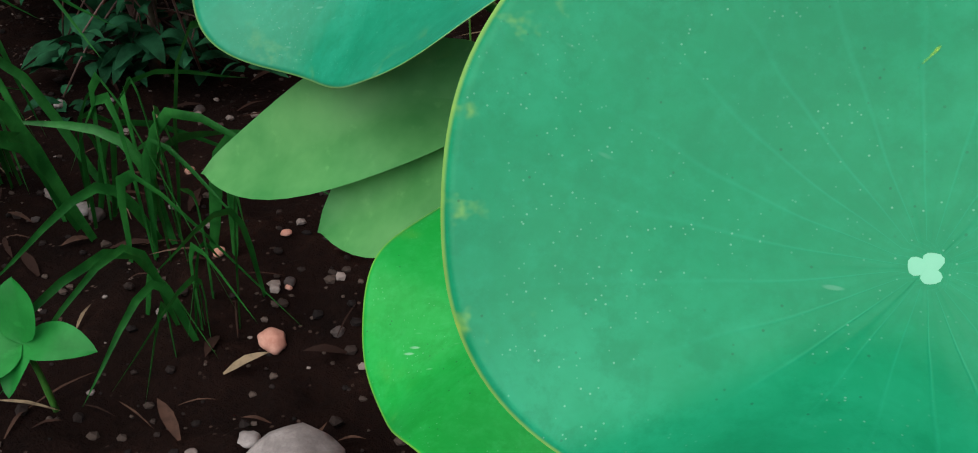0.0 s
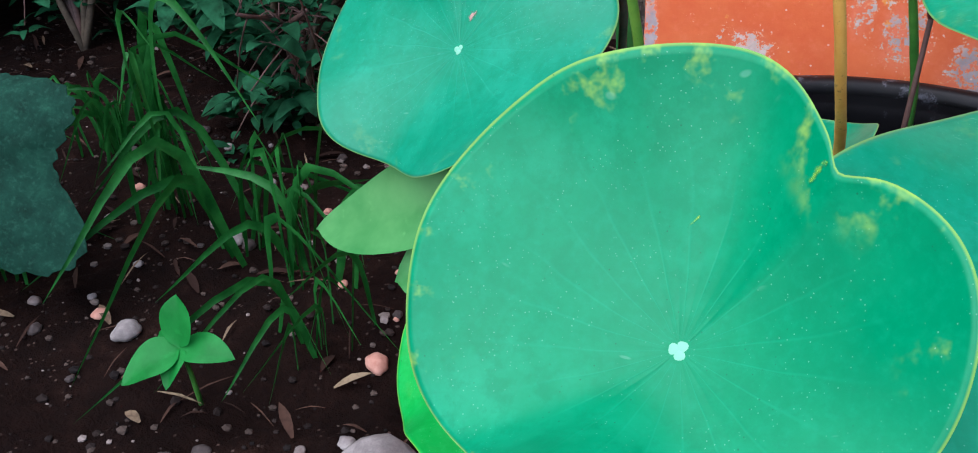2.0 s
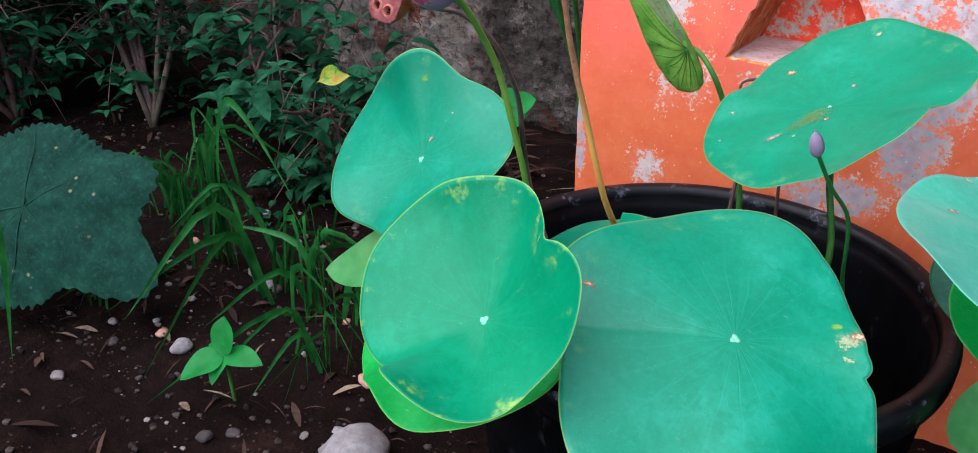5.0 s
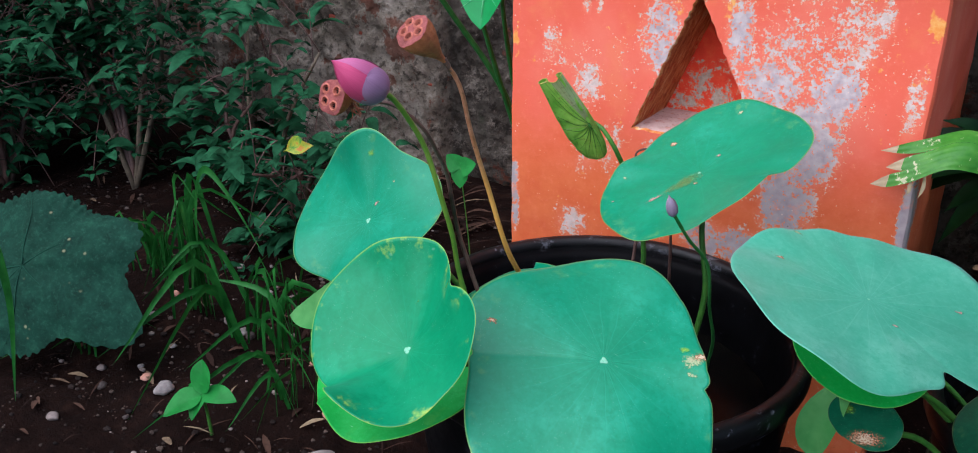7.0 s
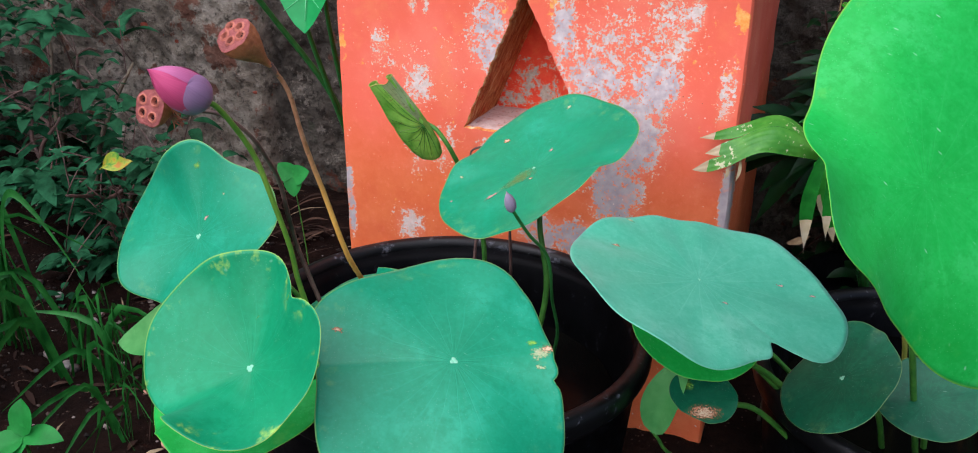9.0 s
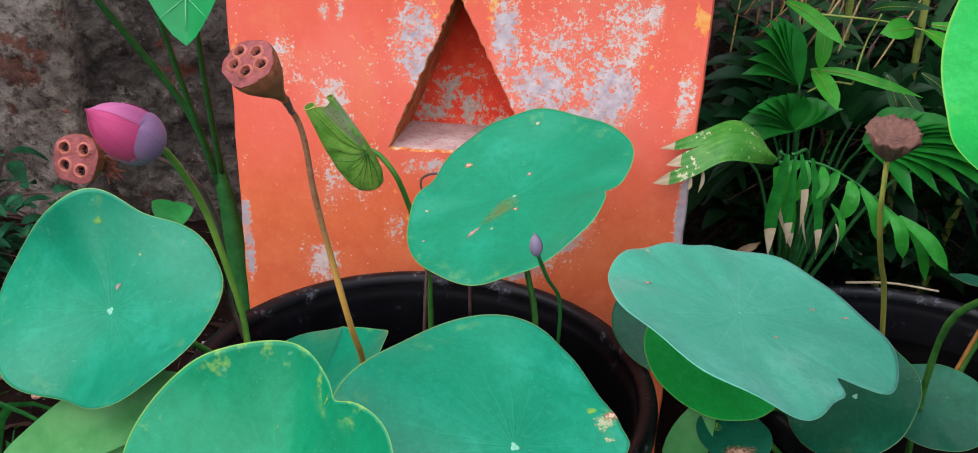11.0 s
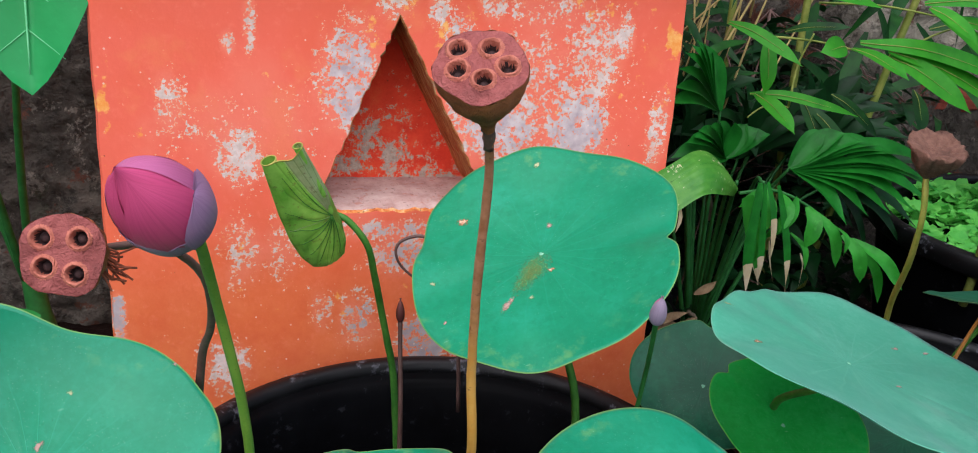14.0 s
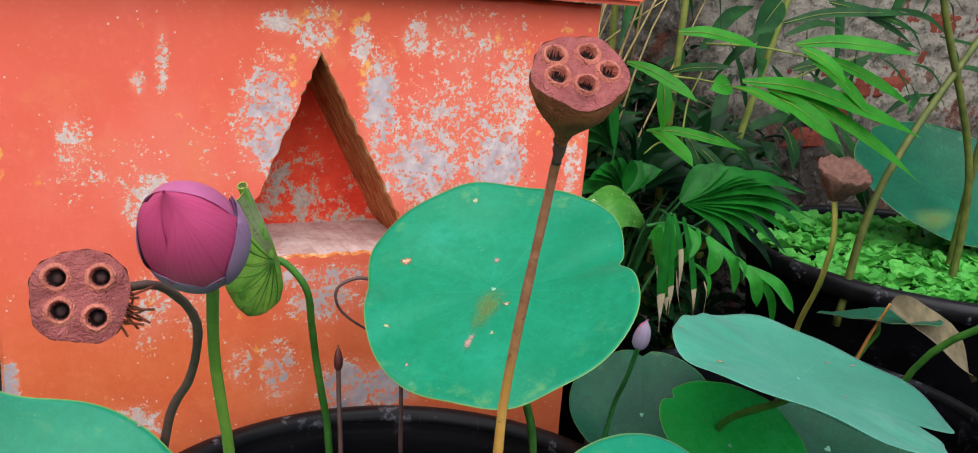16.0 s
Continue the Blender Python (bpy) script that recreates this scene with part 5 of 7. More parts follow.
def flower_bud(name, label, base, tip, radius, plan, stem, stem_m, stem_r, group="lotus buds"):
    root = thing(name, label, "flower bud", group)
    base, tip = np.array(base), np.array(tip)
    a, b, n = axes_of(tip - base)
    length = np.linalg.norm(tip - base)
    for j, (turn, half, layer, mat, reach) in enumerate(plan):
        petal("petal", base, a, b, n, length, radius, turn, half, layer, mat, root, reach, j)
    tube("stem", [base + n * 0.004, *stem], [stem_r, stem_r * 1.05, stem_r * 1.2], stem_m, root, "", 34, 10, 0.05)
    return root


flower_bud("lotus_bud", "pink and mauve closed lotus bud on a green stem", (-0.1265, 0.349, 0.669), (-0.149, 0.294, 0.714), 0.0212,
           [(0.3, 1.5, -0.05, PETAL_PINK, 1.0), (2.4, 1.5, -0.05, PETAL_PINK, 1.0), (4.5, 1.5, -0.05, PETAL_PINK, 1.0), (1.57, 1.30, -0.012, PETAL_MAUVE, 0.99), (3.75, 0.95, -0.005, PETAL_PINK, 0.965),
            (5.5, 1.05, 0.012, PETAL_PINK, 0.93), (0.10, 0.95, 0.050, PETAL_DUSK, 0.56), (3.05, 0.75, 0.035, PETAL_DUSK, 0.70), (4.35, 0.75, 0.045, PETAL_DUSK, 0.46), (5.3, 0.6, 0.040, PETAL_DUSK, 0.36), (2.0, 0.6, 0.030, PETAL_MAUVE, 0.55)],
           [(-0.123, 0.366, 0.656), (-0.117, 0.408, 0.595), (-0.107, 0.426, 0.526), (-0.103, 0.444, 0.467), (-0.103, 0.457, 0.412), (-0.09, 0.47, 0.33), (-0.07, 0.48, 0.20)], STEM_SAGE, 0.0031)
flower_bud("small_lotus_bud", "small grey-mauve lotus bud on a thin stem", (0.179, 0.444, 0.556), (0.176, 0.433, 0.582), 0.0060,
           [(0.3, 1.5, -0.05, PETAL_GREY, 1.0), (2.4, 1.5, -0.04, PETAL_MAUVE, 1.0), (4.5, 1.5, 0.0, PETAL_GREY, 0.98), (1.3, 0.9, 0.05, PETAL_MAUVE, 0.8)],
           [(0.190, 0.470, 0.52), (0.204, 0.504, 0.478), (0.206, 0.523, 0.413), (0.208, 0.546, 0.362), (0.199, 0.566, 0.312), (0.18, 0.58, 0.20)], STEM_SHADE, 0.0019)
flower_bud("tiny_lotus_bud", "tiny dark red-brown pointed lotus shoot rising from the water", (0.036, 0.724, 0.432), (0.036, 0.727, 0.457), 0.0042,
           [(0.3, 1.6, -0.04, PETAL_RUST, 1.0), (2.4, 1.6, 0.0, PETAL_RUST, 1.0), (4.5, 1.6, 0.03, PETAL_RUST, 0.95)],
           [(0.036, 0.718, 0.40), (0.036, 0.706, 0.35), (0.036, 0.70, 0.24)], STEM_DARK, 0.0022)


def rolled_leaf():
    """A young lotus leaf still rolled up like a scroll."""
    root = thing("rolled_lotus_leaf", "young pale green lotus leaf still rolled up", "leaf", "lotus leaves")
    top, low = np.array((-0.080, 0.654, 0.629)), np.array((-0.034, 0.730, 0.497))
    t = low - top
    length = np.linalg.norm(t)
    t /= length
    side = np.cross(t, (0.1, -1.0, 0.1))
    side /= np.linalg.norm(side)
    front = np.cross(side, t)
    nv, nu = 48, 90

    def skin(q, x, above=0.0):
        # both margins roll inwards behind a flattened front; the mouth dips between the two scrolls
        w = 0.026 * np.interp(q, [0, 0.15, 0.40, 0.65, 0.82, 0.94, 1.0], [0.74, 0.82, 0.96, 1.0, 0.90, 0.66, 0.28])
        g, s = abs(x), (1 if x > 0 else -1)
        fat = 0.42 if s > 0 else 0.26
        if g < 0.42:
            px, pf = s * w * (1 - fat) * g / 0.42, 0.42 * w + 0.05 * w * math.cos(g * 3.7)
        else:
            e = (g - 0.42) / 0.58
            r = w * fat * (1 - 0.45 * e)
            px, pf = s * (w * (1 - fat) + r * math.sin(e * 7.2)), 0.42 * w + r * 0.8 * (math.cos(e * 7.2) - 1)
        slip = (1 - q) * (0.008 * math.exp(-((x + 0.15) / 0.3) ** 2) + (0.004 if x > 0 else 0.0) * min(1, g * 2))
        ruck = 0.0005 * math.sin(12 * math.atan2(q - 0.55, 0.5 * (x + 0.42))) * min(1, 3 * math.hypot(q - 0.55, x + 0.42))
        return top + t * (length * q + slip) + side * px - front * (-pf - above - ruck)

    v, uv = [], []
    for j in range(nv):
        q = j / (nv - 1)
        for i in range(nu):
            x = -1 + 2 * i / (nu - 1)
            v.append(skin(q, x))
            uv.append(((math.atan2(q - 0.55, x + 0.42) / (2 * math.pi)) % 1.0, min(0.97, math.hypot(q - 0.55, 0.8 * (x + 0.42)) + 0.05)))
    f = [(j * nu + i, j * nu + i + 1, (j + 1) * nu + i + 1, (j + 1) * nu + i) for j in range(nv - 1) for i in range(nu - 1)]
    blade = mesh("blade", v, f, ROLLED, root, "", uv)
    for q1, x1 in ((0.03, 0.05), (0.10, 0.30), (0.32, 0.60), (0.50, 0.62), (0.66, 0.60), (0.80, 0.52), (0.90, 0.35), (0.95, 0.0), (0.90, -0.35)):
        path = [skin(0.55 + (q1 - 0.55) * k + 0.05 * math.sin(math.pi * k), -0.42 + (x1 + 0.42) * k, 0.0003) for k in np.linspace(0, 0.97, 9)]
        tube("vein", path, [0.0006, 0.0004, 0.0002], STEM_GREEN, blade, "", 18, 5)
    for row, r in ((0.0, 0.0007),):
        tube("margin", [skin(row, x) for x in np.linspace(-0.95, 0.95, 60)], [r, r], STEM_OLIVE, blade, "pale rolled margin", 120, 5)
    tube("stem", [(-0.035, 0.705, 0.556), (-0.018, 0.702, 0.548), (0.000, 0.705, 0.522), (0.009, 0.724, 0.485), (0.018, 0.742, 0.442), (0.027, 0.750, 0.397), (0.035, 0.752, 0.349), (0.04, 0.74, 0.24)], [0.003, 0.0036, 0.004], STEM_GREEN, root, "", 34, 9, 0.06)
    return root


rolled_leaf()


def dry_tendril():
    root = thing("withered_shoot", "thin withered brown shoot curled over on itself", "shoot")
    tube("stem", [(0.095, 0.70, 0.34), (0.09, 0.70, 0.45), (0.085, 0.70, 0.505), (0.055, 0.705, 0.53), (0.030, 0.71, 0.522), (0.032, 0.712, 0.500), (0.055, 0.71, 0.480), (0.085, 0.705, 0.468)], [0.0022, 0.0016, 0.0010], STEM_DARK, root, "", 44, 7, 0.1)


dry_tendril()


def dry_pod():
    root = thing("dry_seed_pod", "shrivelled brown dry lotus pod on a bent olive stem", "seed pod", "lotus seed pods")
    c, k = np.array((0.536, 0.633, 0.643)), np.array((0.539, 0.640, 0.606))
    a, b, n = axes_of(c - k + np.array([0, -0.006, 0]))
    v, f = [], []
    prof = [(0.0, 0.93), (0.35, 0.88), (0.7, 0.97), (0.95, 1.06), (1.0, 1.0), (0.9, 0.8), (0.62, 0.45), (0.32, 0.16), (0.14, 0.0)]
    NT = 64
    for q, d in prof:
        for s in range(NT):
            t = 2 * math.pi * s / NT
            w = 1 + 0.26 * noise.noise((2.2 * math.cos(t), 2.2 * math.sin(t), 4 * d)) + 0.07 * noise.noise((9 * math.cos(t), 9 * math.sin(t), 3 * d)) + 0.03 * math.sin(17 * t)
            v.append(k + n * (0.036 * (d + (0.13 * q * noise.noise((3.5 * q * math.cos(t), 3.5 * q * math.sin(t), 7)) + 0.06 * noise.noise((11 * q * math.cos(t), 11 * q * math.sin(t), 2))) * min(1.0, 1.4 * d))) + 0.0275 * q * w * (math.cos(t) * a + math.sin(t) * b))
    for j in range(len(prof) - 1):
        for s in range(NT):
            s2 = (s + 1) % NT
            f.append((j * NT + s, j * NT + s2, (j + 1) * NT + s2, (j + 1) * NT + s))
    mesh("receptacle", v, f, POD_DRY, root)
    tube("stem", [k + n * 0.003, (0.539, 0.632, 0.575), (0.544, 0.638, 0.545), (0.560, 0.662, 0.50), (0.582, 0.698, 0.454), (0.602, 0.726, 0.41), (0.63, 0.76, 0.30), (0.64, 0.77, 0.18)], [0.003, 0.0032, 0.0036], STEM_OLIVE, root, "", 34, 8, 0.06)


dry_pod()


# ---- garden plants ----
def taro(label, petiole, base, size, facing, tip_drop, seed):
    """A heart-shaped taro leaf hanging from its stalk."""
    root = thing("taro_leaf", label, "leaf", "taro leaves")
    p = np.array(petiole)
    tip = p + np.array(tip_drop)
    path = [p - (tip - p) * 0.28, p + (tip - p) * 0.1, p + (tip - p) * 0.55, tip]
    v, f = blade_data(path, size, "heart", 0.16, 22, 7, facing, 0, 0.01, seed)
    ax = np.array(facing, float) / np.linalg.norm(facing)
    blade = mesh("blade", v, f, TARO, root)
    v, f = tube_data(spline([p, p + (tip - p) * 0.5, p + (tip - p) * 0.9], 8) + ax * 0.0035, [0.0022, 0.0006], 6)
    mesh("midrib", v, f, VEIN_PALE, blade, "pale green midrib")
    spread = np.cross(tip - p, ax)
    spread /= np.linalg.norm(spread)
    for j in range(4):
        for s in (-1, 1):
            o = p + (tip - p) * (0.08 + 0.2 * j)
            e = o + spread * s * size * (0.40 - 0.07 * j) + (tip - p) * 0.16
            v, f = tube_data(spline([o + ax * 0.002, (o + e) / 2 + ax * (0.0025 + 0.11 * size * (0.40 - 0.07 * j)), e + ax * (0.003 + 0.26 * size * (0.40 - 0.07 * j))], 7), [0.0007, 0.0003], 5)
            mesh("vein", v, f, VEIN_PALE, blade)
    tube("stem", [p, (p + np.array(base)) / 2 + np.array([0.0, -0.03, 0.03]), base], [0.003, 0.0045, 0.006], STEM_SHADE, root, "", 20, 9)


taro("broad heart-shaped green taro leaf hanging beside the pedestal", (-0.325, 0.93, 0.82), (-0.435, 1.24, 0.30), 0.185, (0, -1, 0.35), (0.010, -0.07, -0.19), 1)
taro("heart-shaped green taro leaf on a thick stalk", (-0.44, 0.97, 0.84), (-0.445, 1.24, 0.29), 0.15, (0.2, -1, 0.4), (-0.02, -0.08, -0.14), 2)
for j, (x, y) in enumerate(((-0.305, 0.96),)):
    root = thing("taro_stalk", "thick green taro stalk rising beside the pedestal", "stalk", "taro stalks")
    tube("sheath", [(-0.415, 1.27, 0.0), (-0.425, 1.255, 0.16), (-0.44, 1.24, 0.32)], [0.024, 0.021, 0.011], STEM_SHADE, root, "thick ribbed leaf sheath", 18, 14, 0.05, j)
    tube("stem", [(-0.44, 1.24, 0.28), (-0.47, 1.2, 0.43), (-0.53, 1.1, 0.60), (-0.58, 1.0, 0.75)], [0.008, 0.006, 0.0045], STEM_SHADE, root, "", 18, 9, 0.04, j)


def shrub(label, base, height, spread, count, leaf, seed, mat):
    rng = random.Random(seed)
    root = thing("shrub", label, "shrub", "shrubs by the wall")
    bits, leaves = [], []
    for j in range(7):
        g = rng.uniform(0, 6.28)
        end = Vector((base[0] + spread * math.cos(g) * rng.uniform(0.3, 1), base[1] + spread * 0.7 * math.sin(g) * rng.uniform(0.2, 1), height * rng.uniform(0.6, 1)))
        mid = Vector(base).lerp(end, 0.5) + Vector((rng.uniform(-0.06, 0.06), rng.uniform(-0.06, 0.06), 0.05))
        stem = spline([base, mid, end], 12)
        v, f = tube_data(stem, [0.009, 0.006, 0.003], 7, 0.1, j)
        mesh("branch", v, f, BRANCH if j % 2 else STEM_DARK, root)
        for k in range(count // 7):
            p = Vector(stem[rng.randrange(3, 12)])
            q = p + Vector((rng.gauss(0, 0.085), rng.gauss(0, 0.085), rng.gauss(0.0, 0.075)))
            bits.append(tube_data(spline([p, (p + q) / 2 + Vector((0, 0, 0.015)), q], 5), 0.0016, 4))
            # a whorl of leaves round the end of the shoot
            g0 = rng.uniform(0, 6.28)
            for i in range(rng.randrange(4, 8)):
                w = g0 + i * 2.4
                d = Vector((math.cos(w), math.sin(w), rng.uniform(-0.45, 0.45))).normalized()
                ln = leaf * rng.uniform(0.45, 1.25)
                o = q - Vector((0, 0, 0.008 * i)) + d * 0.004
                leaves.append(blade_data([o, o + d * ln * 0.5 + Vector((0, 0, 0.10 * ln)), o + d * ln - Vector((0, 0, 0.10 * ln))], ln * rng.uniform(0.36, 0.5), "ovate", 0.14, 7, 1, (rng.uniform(-0.3, 0.3), rng.uniform(-0.5, 0.2), 1), rng.uniform(-0.3, 0.3)))
    v, f = joined(leaves)
    tagged(mesh("foliage", v, f, mat, root), kind="stuff")
    v, f = joined(bits)
    tagged(mesh("twigwork", v, f, STEM_DARK, root), kind="stuff")
    return root


shrub("dense dark green shrub with small oval leaves by the wall", (-1.62, 1.12, 0.0), 0.72, 0.40, 210, 0.062, 11, SHRUB)
shrub("dense dark green shrub with twiggy grey branches", (-1.16, 1.20, 0.0), 0.46, 0.20, 63, 0.078, 12, SHRUB)
shrub("dark green shrub crowding the garden corner", (-1.95, 0.95, 0.0), 0.66, 0.45, 210, 0.06, 13, SHRUB)
shrub("low leafy green shrub at the foot of the wall", (-0.95, 1.06, 0.0), 0.26, 0.22, 70, 0.060, 14, SHRUB)
shrub("dark green shrub against the rendered wall", (-2.25, 1.25, 0.0), 0.85, 0.5, 200, 0.07, 15, SHRUB)


def grass_tuft(label, base, count, length, width, seed, lean=(0, 0), spread=1.0):
    rng = random.Random(seed)
    bits = []
    for j in range(count):
        g = rng.uniform(0, 6.28)
        o = Vector((math.cos(g), math.sin(g), 0)) * spread + Vector((lean[0], lean[1], 0))
        ln = length * rng.uniform(0.45, 1.1)
        b = Vector(base) + Vector((rng.gauss(0, 0.02), rng.gauss(0, 0.02), -0.005))
        r = rng.uniform(0.2, 0.95)
        m = b + o * ln * 0.25 * r + Vector((0, 0, ln * 0.55))
        e = b + o * ln * r + Vector((0.06 * rng.uniform(-1, 1), 0.06 * rng.uniform(-1, 1), ln * rng.uniform(0.1, 0.95) * (1.12 - r)))
        e.x = max(e.x, b.x - 0.20)
        bits.append(blade_data([b, m, e], width * rng.uniform(0.7, 1.2), "grass", 0.18, 9, 1, (-o.y, o.x, 0.4), rng.uniform(-0.5, 0.5)))
    v, f = joined(bits)
    ob = mesh("grass_tuft", v, f, GRASS)
    return tagged(ob, label, "grass", "grass tufts", "stuff")


grass_tuft("tall tuft of broad green grass blades on bare soil", (-0.93, 0.72, 0.0), 13, 0.52, 0.013, 21, (0, 0), 0.42)
grass_tuft("sprawling tuft of green grass blades on bare soil", (-0.63, 0.66, 0.0), 14, 0.36, 0.0125, 22, (-0.1, -0.1), 1.3)
grass_tuft("sprawling tuft of green grass on bare soil", (-0.75, 0.70, 0.0), 11, 0.36, 0.0125, 23, (0, 0), 1.3)
grass_tuft("thin tuft of green grass on bare soil", (-0.52, 0.56, 0.0), 12, 0.23, 0.009, 24, (0, 0), 1.3)
grass_tuft("thin tuft of grass near the stones", (-0.98, 0.50, 0.0), 14, 0.16, 0.008, 25)
grass_tuft("loose dark grass tuft under the shrubs", (-1.15, 0.80, 0.0), 22, 0.25, 0.009, 26)
grass_tuft("loose grass tuft at the foot of the shrubs", (-1.35, 0.68, 0.0), 22, 0.22, 0.009, 27)


# undergrowth filling the dim gap; its leaf colour carries the shade
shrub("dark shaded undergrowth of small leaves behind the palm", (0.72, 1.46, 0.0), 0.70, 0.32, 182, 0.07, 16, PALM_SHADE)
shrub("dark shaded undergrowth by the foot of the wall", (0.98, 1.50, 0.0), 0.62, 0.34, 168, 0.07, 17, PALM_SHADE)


def arching_blade():
    root = thing("grass_blade", "single long grass blade arching over the soil", "grass")
    v, f = blade_data([(-0.93, 0.73, 0.0), (-0.83, 0.66, 0.25), (-0.755, 0.625, 0.375), (-0.69, 0.615, 0.352), (-0.61, 0.61, 0.25)], 0.014, "grass", 0.16, 26, 1, (-0.2, -1, 0.4))
    mesh("blade", v, f, GRASS, root)
    root = thing("grass_blade", "long narrow green grass blade bending down", "grass")
    v, f = blade_data([(-0.74, -0.02, 0.0), (-0.68, 0.12, 0.40), (-0.675, 0.18, 0.46), (-0.685, 0.2, 0.34), (-0.74, 0.20, 0.14)], 0.022, "grass", 0.16, 26, 1, (0.3, -1, 0.3))
    mesh("blade", v, f, GRASS, root)


arching_blade()


def weed():
    root = thing("small_weed", "small bright green weed with four broad leaves", "weed")
    c = Vector((-0.58, 0.412, 0.085))
    for d, ln, w in (((-0.45, -0.75, -0.30), 0.068, 0.048), ((0.85, 0.15, 0.02), 0.068, 0.036), ((-0.10, 0.25, 0.85), 0.060, 0.042), ((-0.8, 0.2, -0.05), 0.045, 0.03), ((0.15, -0.6, -0.45), 0.045, 0.03)):
        d = Vector(d).normalized()
        v, f = blade_data([c, c + d * ln * 0.5 + Vector((0, 0, 0.006)), c + d * ln], w, "ovate", 0.10, 12, 3, (0, -0.5, 1), 0, 0.02)
        mesh("leaf", v, f, WEED, root)
    tube("stem", [(-0.58, 0.42, 0.0), (-0.582, 0.418, 0.05), tuple(c)], [0.003, 0.0025], STEM_GREEN, root, "", 8, 7)


weed()


# waves of the lobed outline
OUTLINE = np.array([0.1677, 0.0214, -0.0084, 0.0191, -0.0044, 0.0098, -0.0047, -0.0008, -0.0051, -0.0078, -0.0018, -0.0106, 0.0018, -0.0091, 0.0028, -0.0052, 0.0028, -0.0025, 0.0021])


def broad_leaf():
    """A large lobed, toothed leaf close to the ground."""
    root = thing("broad_lobed_leaf", "large dusty dark green lobed leaf over the soil", "leaf")
    c = np.array((-1.03, 0.42, 0.205))
    n = np.array((0.32, -0.72, 0.62))
    n /= np.linalg.norm(n)
    a = np.cross((0, 0, 1), n)
    a /= np.linalg.norm(a)
    b = np.cross(n, a)
    NT, NR = 220, 14
    outline = series(OUTLINE, 2 * math.pi * np.arange(NT) / NT)
    v = [c]
    for k in range(1, NR + 1):
        q = k / NR
        for s in range(NT):
            t = 2 * math.pi * s / NT
            lobe = float(outline[s])
            lobe += (0.004 * abs(math.sin(32 * t)) + 0.003 * math.sin(57 * t)) * (q > 0.9)
            z = -0.03 * q ** 2 + 0.006 * math.sin(5 * t) * q + 0.003 * noise.noise((8 * q * math.cos(t), 8 * q * math.sin(t), 2))
            v.append(c + lobe * q * (math.cos(t) * a + math.sin(t) * b) + z * n)
    f = [(0, 1 + s, 1 + (s + 1) % NT) for s in range(NT)]
    for k in range(NR - 1):
        i, j = 1 + k * NT, 1 + (k + 1) * NT
        f += [(i + s, j + s, j + (s + 1) % NT, i + (s + 1) % NT) for s in range(NT)]
    m = len(v)
    v += [p - n * 0.0012 for p in v]
    f += [tuple(i + m for i in reversed(g)) for g in f]
    blade = mesh("blade", v, f, OKRA, root)
    for at in (-2.2, -0.75, 0.65, 1.7, 3.4, 4.6):
        path = []
        for q in np.linspace(0.01, 0.88, 7):
            t = at + 0.06 * math.sin(6 * q + at)
            r = 0.165 * q
            path.append(c + r * (math.cos(t) * a + math.sin(t) * b) + (-0.03 * q ** 2 + 0.006 * math.sin(5 * t) * q + 0.0006) * n)
        tube("vein", path, [0.0014, 0.0009, 0.0004], OKRA_VEIN, blade, "", 16, 6)
    tube("stem", [c - n * 0.002, c - n * 0.05 + np.array([-0.05, 0, -0.05]), (-1.15, 0.55, 0.0)], [0.004, 0.005, 0.007], STEM_GREEN, root, "", 14, 8)


broad_leaf()


def folded_leaf():
    """A drooping, folded young lotus leaf beneath the others."""
    root = thing("folded_lotus_leaf", "pale green lotus leaf drooping in two folded lobes", "leaf", "lotus leaves")
    for path, w, up in (([(-0.155, 0.44, 0.385), (-0.23, 0.41, 0.362), (-0.30, 0.40, 0.325), (-0.352, 0.40, 0.303)], 0.075, (0.2, -0.6, 0.8)),
                        ([(-0.150, 0.425, 0.385), (-0.185, 0.405, 0.352), (-0.222, 0.385, 0.320), (-0.258, 0.375, 0.297)], 0.100, (-0.35, -0.75, 0.6))):
        v, f = blade_data(path, w, "ovate", 0.12, 18, 5, up, 0, 0.02)
        mesh("lobe", v, f, UNDER, root)
    tube("stem", [(-0.155, 0.44, 0.383), (-0.13, 0.46, 0.36), (-0.07, 0.50, 0.23)], [0.003, 0.0035], STEM_GREEN, root, "", 12, 8)


folded_leaf()


def upright_leaf():
    """A young leaf half folded, rising between the tubs."""
    root = thing("upright_lotus_leaf", "pale green half-folded leaf rising beside the tub", "leaf", "lotus leaves")
    v, f = blade_data([(0.345, 0.50, 0.27), (0.350, 0.505, 0.31), (0.362, 0.515, 0.345), (0.378, 0.53, 0.372)], 0.045, "ovate", 0.25, 14, 3, (-0.3, -0.9, 0.2))
    mesh("blade", v, f, UNDER, root)
    tube("stem", [(0.345, 0.50, 0.272), (0.37, 0.56, 0.20), (0.46, 0.70, 0.10)], [0.002, 0.003], STEM_GREEN, root, "", 12, 7)


upright_leaf()


